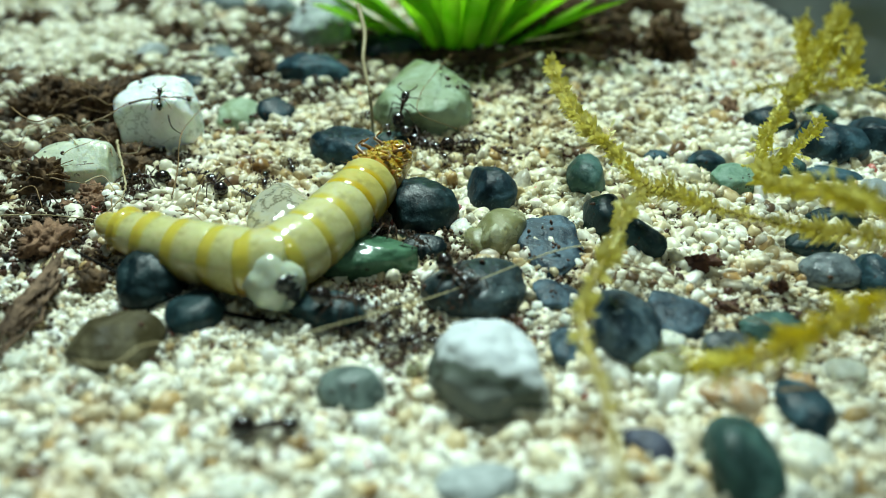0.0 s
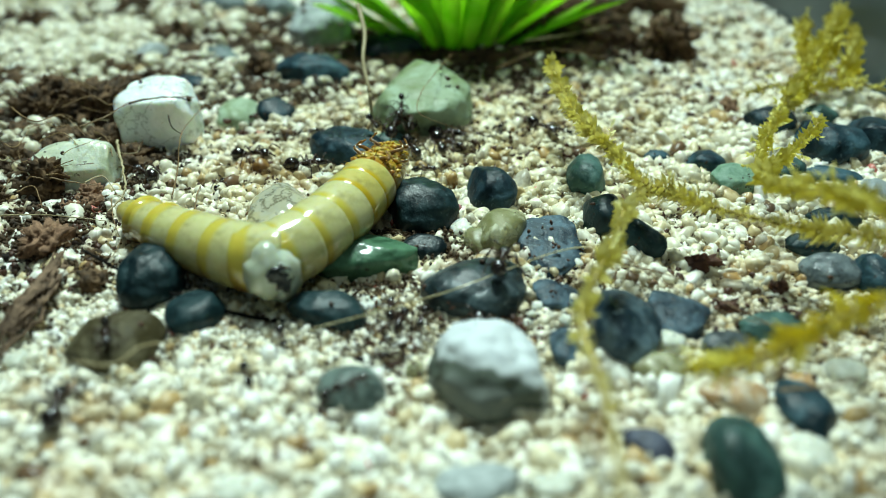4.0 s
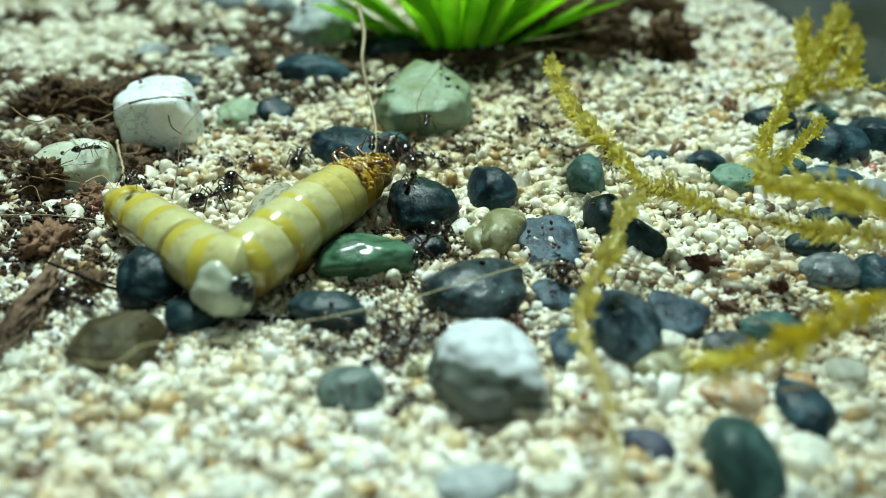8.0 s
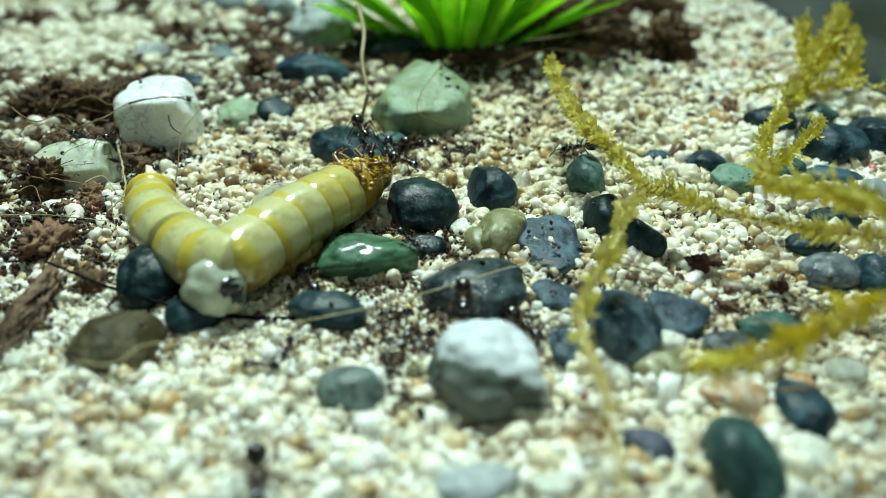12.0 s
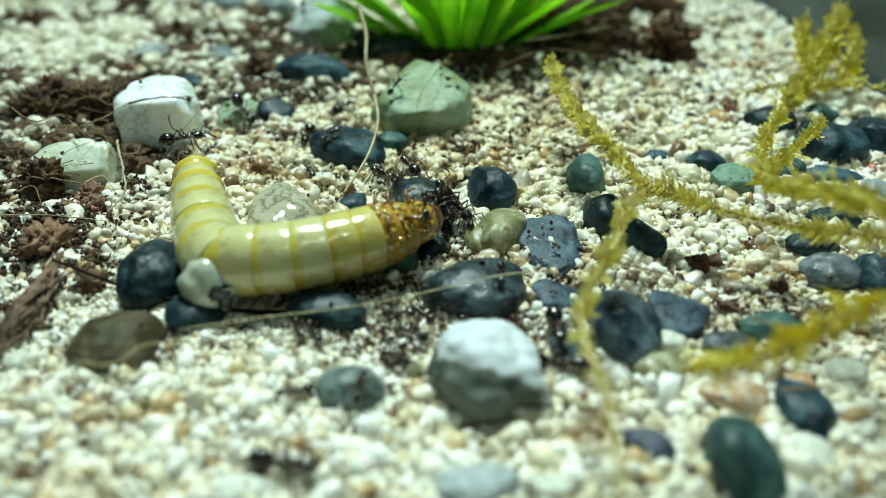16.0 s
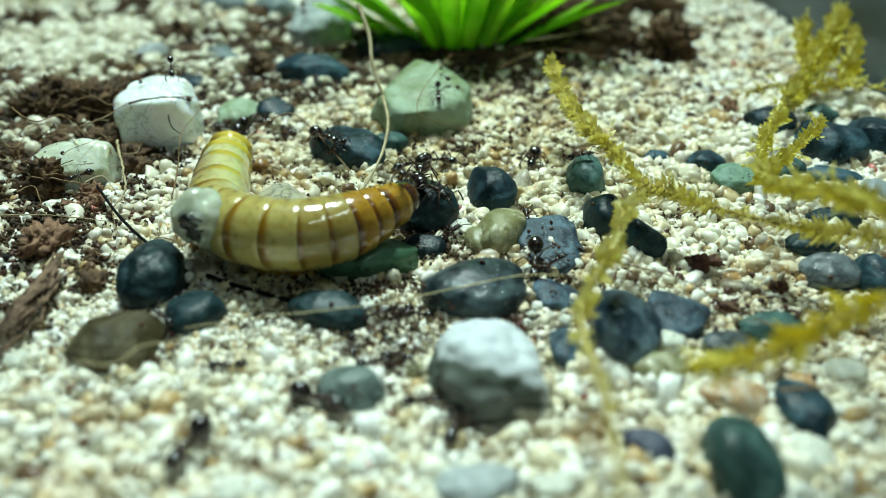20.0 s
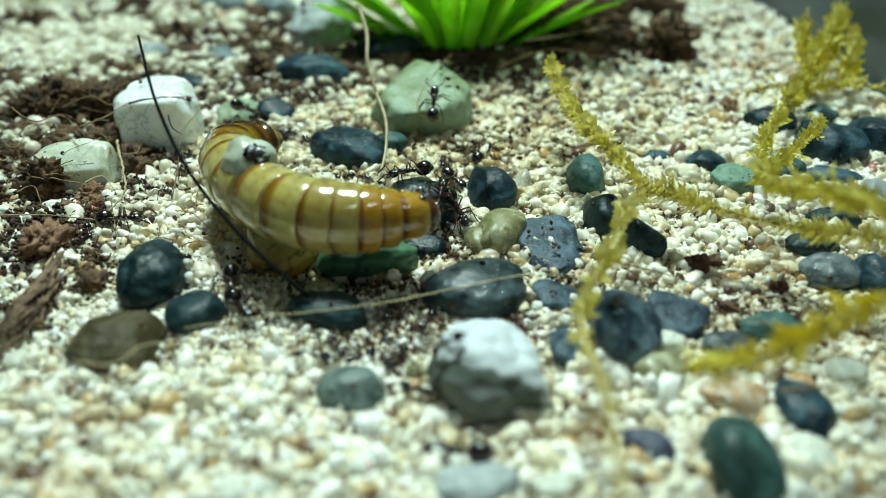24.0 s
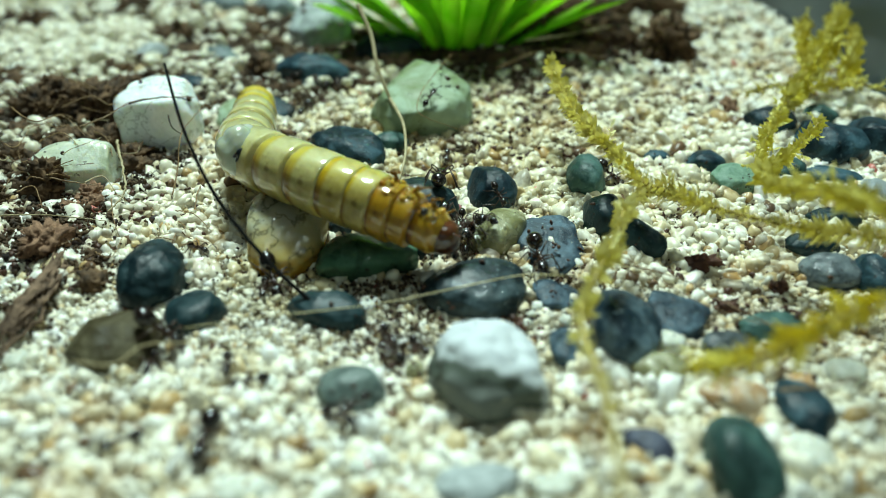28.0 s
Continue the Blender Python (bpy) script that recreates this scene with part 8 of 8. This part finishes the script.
    ant_route(small_ants[3], (4.3, 13.1, 0, 0), (4.7, 12.9, 0, 33), (13.5, 18.6, 0, -146), (9.6, 16, 0, -101), (8.8, 22, 0, -91), (8.7, 14.3, 0, -91), (8.5, 14.8, 0, -63), (9.5, 13.6, 0, -177), (4.3, 13.3, 0, 96), (3, 26.1, 0, -144), (-6, 19.5, 0, -89), (-5.7, 5, 0, -10), (-3.2, 4.6, 0, -164), (-8.6, 3.1, 0, -164), (-8.4, 3.1, 0, -119), (-15.8, -10.1, 0, -119), (-15.3, -8.6, 0, 134), (-22.2, -1.5, 0, -10), (-15.3, -2.7, 0, -10), (-15.6, -2.1, 0, 21), (-15.5, -2.7, 0, -37), (-10.4, -6.5, 0, -37), (-10.5, -5.2, 0, -86))
    ant_route(small_ants[4], (-13.1, 8.5, 0, -82), (-13.4, 8.8, 0, 51), (-12, 10.5, 0, 51), (-12, 10.6, 0, 19), (-8.4, 11.8, 0, 19), (-8.3, 10.6, 1, 175), (-15, 11.3, 0, -52), (-13.5, 9.4, 0, 3), (-3.6, 9.9, 0, 173), (-22.7, 12.3, 0, 173), (-21.7, 11.3, 0, 73), (-20.5, 15.4, 0, -30), (-18.6, 14.3, 0, 164), (-22.7, 15.5, 0, 164), (-22.1, 16.5, 0, 138), (-21.9, 17.6, 0, 0), (-16.4, 17.7, 0, -174), (-21.4, 17.2, 0, -74), (-19.4, 9.8, 0, 119), (-22, 14.6, 2.6, 119), (-22.2, 13.6, 2.6, 133), (-21.7, 12.6, 2.6, 121), (-22.4, 9.4, 0, 77))
    ant_route(small_ants[5], (-13.9, 6.3, 0, 141), (-14.3, 5.8, 0, 144), (-14.5, 5.4, 0, -71), (-9, -10.1, 0, -71), (-7.9, -8.8, 0, -101), (-9.5, -8.4, 0, -15), (-5.6, -9.4, 1, -15), (-6, -9.3, 0, 179), (-8.1, -9.3, 0, 179), (-8, -8.3, 0, -94), (-8.2, -10.8, 0, -94), (-7.1, -9.8, 0, -78), (-6.9, -9.4, 0, -60), (-8.5, -10.3, 0, -80), (-4.8, -11.4, 0, -16), (-5.3, -9.9, 0, -45), (-4.8, -10.3, 0, -78), (-3.9, -14.3, 0, 134), (-6.9, -11.2, 0, 177), (-14.9, -10.8, 0, -88), (-14.8, -15.5, 0, 89), (-14.7, -12.3, 0, -72), (-14.9, -12.1, 0, -89))
    ant_route(small_ants[6], (-2.1, -1.4, 0, 11), (1.7, -0.6, 0, -114), (-1.2, -7.3, 0, -114), (-0.8, -7, 0, -101), (-1.3, -9.8, 0, -101), (-0.4, -9.6, 0, -116), (-0.4, -9.3, 0, -122), (-3.8, -14.6, 0, -85), (2.9, -19.7, 0, -94), (1.4, -13.1, 0, -92), (-0.4, -10.3, 0, -78), (0.2, -13.1, 0, 75), (1.6, -7.8, 0, -167), (-0.4, -8.3, 0, -167), (-0.4, -9.8, 0, 149), (-3.8, -7.9, 0, 149), (-2.7, -7, 0, -167), (-1.8, -8.3, 0, -153), (-5.7, -10.3, 0, 121), (-9.5, -3.9, 0, -67), (-6.7, -10.3, 0, -32), (-5, -11.4, 0, -148), (-14.6, -17.4, 0, -148))
    ant_route(small_ants[7], (-2.8, -10.1, 0, -156), (-6.4, -11.7, 0, -82), (-5.4, -15.5, 0, -83), (-6.1, -14.9, 0, -108), (-5.3, -14, 0, -128), (-6.6, -14.3, 0, 44), (-3.4, -11.2, 0, 44), (-3, -11.8, 0, 43), (-2.8, -11.7, 0, 100), (-2.8, -11.7, 0, 96), (-2.8, -11.7, 0, 99), (-2.6, -11.9, 0, 112), (-2.5, -11.2, 0, 142), (-5, -9.3, 0.7, 142), (-5.6, -9.4, 1, 141), (-6.8, -9.8, 0, 39), (-3.8, -7.4, 0, 39), (-2.8, -7.5, 0, 96), (-3, -7, 0, 83), (-3, -7, 0, -87), (-2.9, -9.3, 0, -87), (-2.6, -9.1, 0, -68), (-2.9, -9.3, 0, -64))
    ant_route(small_ants[8], (-1.2, -9.3, 0, -138), (-1.5, -8.8, 0, -128), (-2.8, -10.5, 0, 93), (-3.1, -6.5, 0, 93), (-2.4, -7.1, 0, -105), (-2.9, -9.1, 0, -105), (-2.9, -8.8, 0, -61), (-3.6, -9.8, 0, 167), (-5.7, -9.3, 0, 88), (-5.5, -4.7, 0.5, 45), (-2.2, -1.5, 0, -38), (3.3, -5.8, 0, -38), (3.3, -5.8, 0, -94), (2.6, -16, 2.4, 174), (-2.5, -15.5, 0, 157), (-9.9, -12.3, 0, 6), (-3.5, -11.6, 0, 6), (-2.8, -11.7, 0, 3), (-4.4, -11.2, 0, -142), (-7.9, -14, 0, -7), (-4.5, -14.4, 0, -7), (-6.2, -15.3, 0, -6), (-4.9, -15.5, 0, -30))
    ant_route(small_ants[9], (1.5, -7, 0, -135), (-0.4, -8.8, 0, -105), (-1.4, -12.4, 0, -151), (-5, -14.4, 0, 23), (-2.6, -13.4, 0, 23), (-1.8, -14.3, 0, 37), (-1.8, -14.6, 0, 61), (-1.8, -14.3, 0, 80), (-1.8, -14.3, 0, 111), (-1.8, -14.6, 0, 128), (-1.6, -14.6, 0, 129), (0.2, -15.4, 0.8, 166), (-3.9, -14.3, 0, 1), (-1.8, -14.3, 0, 1), (-2.8, -13.7, 0, 125), (-4.7, -11, 0, -5), (-2.2, -11.2, 0, -26), (0.4, -12.5, 0, -144), (-1.2, -13.7, 0, -19), (2.3, -14.9, 0, 171), (-1.1, -14.4, 0, 118), (-2.8, -11.2, 0, 118), (-2.8, -10.7, 0, 139))
    ant_route(small_ants[10], (-18.4, 9.6, 0, -175), (-20.5, 9.4, 0, -73), (-21.2, 8.6, 0, -17), (-16.6, 7.2, 0, 85), (-16.3, 10.3, 0, 85), (-16.7, 12.3, 0, 82), (-16.8, 11.8, 0, 130), (-19.1, 14.4, 0, -21), (-13.4, 12.3, 0, 166), (-21.7, 14.3, 0.5, -6), (-13.2, 13.3, 0, -42), (-9.8, 10.3, 0, 61), (-8.5, 12.8, 0, 32), (3.2, 20.1, 0, -28), (11.8, 15.4, 0, 92), (11.5, 26.8, 0, -94), (10.2, 9, 0, 56), (14.6, 15.5, 0, 56), (13.9, 15.6, 0, 143), (3.6, 23.3, 0, 0), (-3, 12.3, 0, 52), (0.5, 16.9, 0, -93), (0.3, 12.8, 0, -93))
    ant_route(small_ants[11], (-5.7, -8.9, 0, -172), (-8.7, -9.3, 0, 179), (-17.7, -9.2, 0, 110), (-16.9, -11.2, 0, -69), (-17.8, -11.5, 0, -14), (-13.6, -12.5, 0, -74), (-19.7, 1.5, 3.8, 94), (-20.3, 9.4, 0, -168), (-27, 8, 0, 0), (-26.8, 4.3, 0, -87), (-26.3, 3.9, 0, -40), (-12.1, -8.1, 0, 5), (-2.4, -7.3, 0, 5), (-2.2, -7.6, 0, 37), (-2.2, -6.8, 0, 43), (-2.9, -6.8, 0, 21), (6.9, -3.1, 0, 21), (6.3, -3.5, 0, -148), (-0.9, -8.1, 0, -115), (-1.9, -10.3, 0, -115), (-1.7, -9.4, 0, -124), (-1.4, -8.6, 0, -106), (-1.2, -10.3, 0, -58))
    ant_route(small_ants[12], (-0.2, 13.3, 0, -53), (1.4, 11.3, 0, 107), (0.7, 13.3, 0, 107), (1.2, 14.3, 0, 134), (-1.1, 16.7, 0, -89), (-1.1, 15.2, 1.8, -91), (-1.3, 15.2, 1.8, -95), (-3.2, 15.6, 0, -64), (-3.2, 15.6, 0, -110), (-3.4, 14.8, 0, -101), (-2.2, 14.9, 0, -53), (-0.6, 12.8, 0, 117), (-3.7, 18.8, 0, 46), (4.6, 27.5, 0, -99), (3.8, 22.6, 0, -131), (0.3, 18.5, 0, -131), (-0.4, 18, 0, -87), (0, 9, 0, 90), (0, 11.8, 0, 90), (0, 11.8, 0, -77), (1.8, 4.3, 0, 109), (-0.4, 10.5, 0, -57), (3.7, 4.3, 0, -57))
    ant_route(small_ants[13], (-3, -7.3, 0, -124), (-3, -7.3, 0, -87), (-2.2, -8.1, 0, -73), (-2, -7.3, 0, -103), (-2.6, -9.6, 0, -103), (-1.8, -9.6, 0, -117), (-1.8, -9.6, 0, -112), (-2.1, -9.4, 0, -150), (-2, -8.9, 0, -81), (-1.4, -12.4, 0, 178), (-9.4, -12.1, 0, 178), (-8.2, -11.2, 0, -71), (-7.4, -13.8, 0, 175), (-12.4, -13.3, 0, -75), (-10.9, -12, 0, 0), (-14.6, -11, 0.5, 37), (0.6, 0.5, 0.4, 37), (1.3, -0.1, 0, -117), (-2.1, -6.8, 0, -117), (-1.4, -7.3, 0, -131), (-2, -7.3, 0, 56), (-0.6, -5.2, 2.2, 63), (1.8, -0.5, 0, 63))
    ant_route(small_ants[14], (-6.6, 20.8, 0, 95), (-6, 19.5, 0, -32), (-2.9, 17.6, 0, -32), (-3.2, 17.8, 0, -88), (-3.2, 15.6, 0, -37), (0.5, 12.8, 0, -37), (-0.4, 12.3, 0, -60), (-0.4, 12.3, 0, -13), (-0.2, 12.3, 0, -15), (-0.4, 12.3, 0, 9), (0.3, 13.3, 0, -77), (1.3, 9, 0, -77), (1.5, 8.5, 0, 106), (0.3, 12.8, 0, 106), (-0.4, 13.3, 0, 67), (2.4, -0.3, 0, 49), (5.7, 3.5, 0, 88), (5.8, 7.2, 0, -128), (1.1, 1.2, 0, -18), (3.8, 0.4, 0, -18), (2.8, 1.4, 0, -17), (2.8, 0.8, 0, -73), (1.3, 1.4, 0, -87))
    ant_route(small_ants[15], (-25.1, 3.9, 0, -65), (-24.8, 5.4, 0, -99), (-25.4, 4.7, 0, -56), (-15.5, -10.2, 0, 104), (-20.8, 10.4, 0, 118), (-23.3, 15, 0, 107), (-29.1, 34, 0, 107), (-28.6, 33.7, 0, 116), (-28.5, 34.2, 0, 100), (-28.6, 34.1, 0, -123), (-33.5, 26.8, 0, 10), (-24.8, 28.3, 0, -50), (-18.9, 21.3, 0, -50), (-18.5, 21, 0, -93), (-17.5, 20.6, 0, -30), (-12.6, 17.7, 0, -30), (-13, 17.7, 0, -47), (-12.6, 17.7, 0, -56), (-11, 15.5, 0, -63), (-9.6, 12.7, 0, -63), (-8.4, 14, 0, 33), (-2, 18.2, 0, 33), (-0.9, 17.5, 0, 54))
    ant_route(small_ants[16], (0, -9.9, 0, -179), (-1.2, -10.1, 0, -131), (-2.7, -11.9, 0, -131), (-4.3, -11.2, 0, 15), (-1.8, -10.5, 0, 15), (-3, -12.1, 0, 68), (-1.4, -8.1, 0, 68), (-1.1, -7.8, 0, 152), (-3, -6.8, 0, 152), (-3.6, -7.3, 0, -170), (-2.8, -7.3, 0, -169), (-3, -7.3, 0, 163), (-1.2, -7.3, 0, 130), (-0.9, -7.3, 0, 130), (-1.4, -7.8, 0, 152), (-1.6, -7.3, 0, 159), (-1.6, -7.3, 0, 172), (-1, -9.1, 0, -124), (-2.5, -11.2, 0, -124), (-1.7, -12.9, 0, -135), (-2.6, -14.2, 0, -145), (-4.4, -15.5, 0, -145), (-4.2, -15.6, 0.9, -137))
    ant_route(small_ants[17], (2, 20.5, 0, -157), (-0.7, 19.4, 0, 46), (3.1, 23.3, 0, -69), (5.1, 18.3, 0, -90), (5.1, 14.9, 0, -70), (8.3, 5.9, 0, 0), (0, 1.2, 0.4, -88), (0.3, -8.3, 0, -88), (1, -7.7, 0, -11), (4.3, -8.3, 0, -170), (-1.4, -9.3, 0, -170), (-2.1, -9.4, 0, -178), (-1.7, -9.1, 0, 150), (-2.9, -9.3, 0, -74), (-2, -12.5, 0, -74), (-1.7, -12.5, 0, -68), (-0.9, -14.4, 0, 9), (5.5, -13.4, 0, 179), (0.4, -13.3, 0, 179), (1.8, -13.9, 0, -92), (9.1, -0.1, 0, 175), (3.8, 0.4, 0, 175), (2.7, 0.1, 0, 135))
    ant_route(small_ants[18], (-3.8, -8.4, 0, -173), (-7.4, -8.9, 0, -139), (-12.5, -13.4, 0, 33), (-9.9, -11.7, 0, -67), (-8.1, -16, 0, 110), (-10.7, -8.6, 0, -26), (-6.4, -10.7, 0, -26), (-6.7, -11, 0, -177), (-10.8, -11.2, 0, -71), (-19.9, -7.3, 0, 157), (-18.6, -6.7, 0, -21), (-10.6, -9.9, 0, 15), (-7.8, -9.1, 0, -132), (-10.1, -11.6, 0, -132), (-10, -12, 0, 0), (-10.8, -12.1, 0, -28), (-11.1, -12.1, 0, 154), (-21.5, -7, 0, 15), (-10.6, -4.2, 0.5, 15), (-10.7, -4.2, 1.1, -67), (-7.9, -10.8, 0, -67), (-6.3, -11.6, 0, -153), (-9.7, -13.4, 0, -153))
    ant_route(small_ants[19], (-4.4, 15.1, 0, 98), (-4.1, 14.5, 0, 98), (-4.9, 18.9, 0, 96), (-4.6, 15.5, 0, 92), (-4.8, 7, 3.9, 97), (-4.5, 6, 4.1, 90), (-4.9, 6.7, 4, 94), (-5.7, 12, 0, 101), (-5.2, 6.4, 4, 93), (-5.2, 6.1, 3.8, 88), (-4.8, 5.7, 3.9, 88), (-1, -0.9, 3.2, 88), (-1.1, -1.7, 4.1, 95), (-1.6, 1.1, 4, 82), (-2.2, 2.6, 1.8, 94), (-2.4, 0.1, 4.4, 97), (-2.5, -0.2, 4.3, 101), (-1.1, -1.9, 4.7, 90), (-1.3, -2.3, 4.8, 97), (-1.1, -2.4, 4.8, 100), (-1.1, -3.2, 4.6, 83), (-0.7, -4.2, 3.4, 92), (-1.1, -4.1, 4.4, 99))


motions()
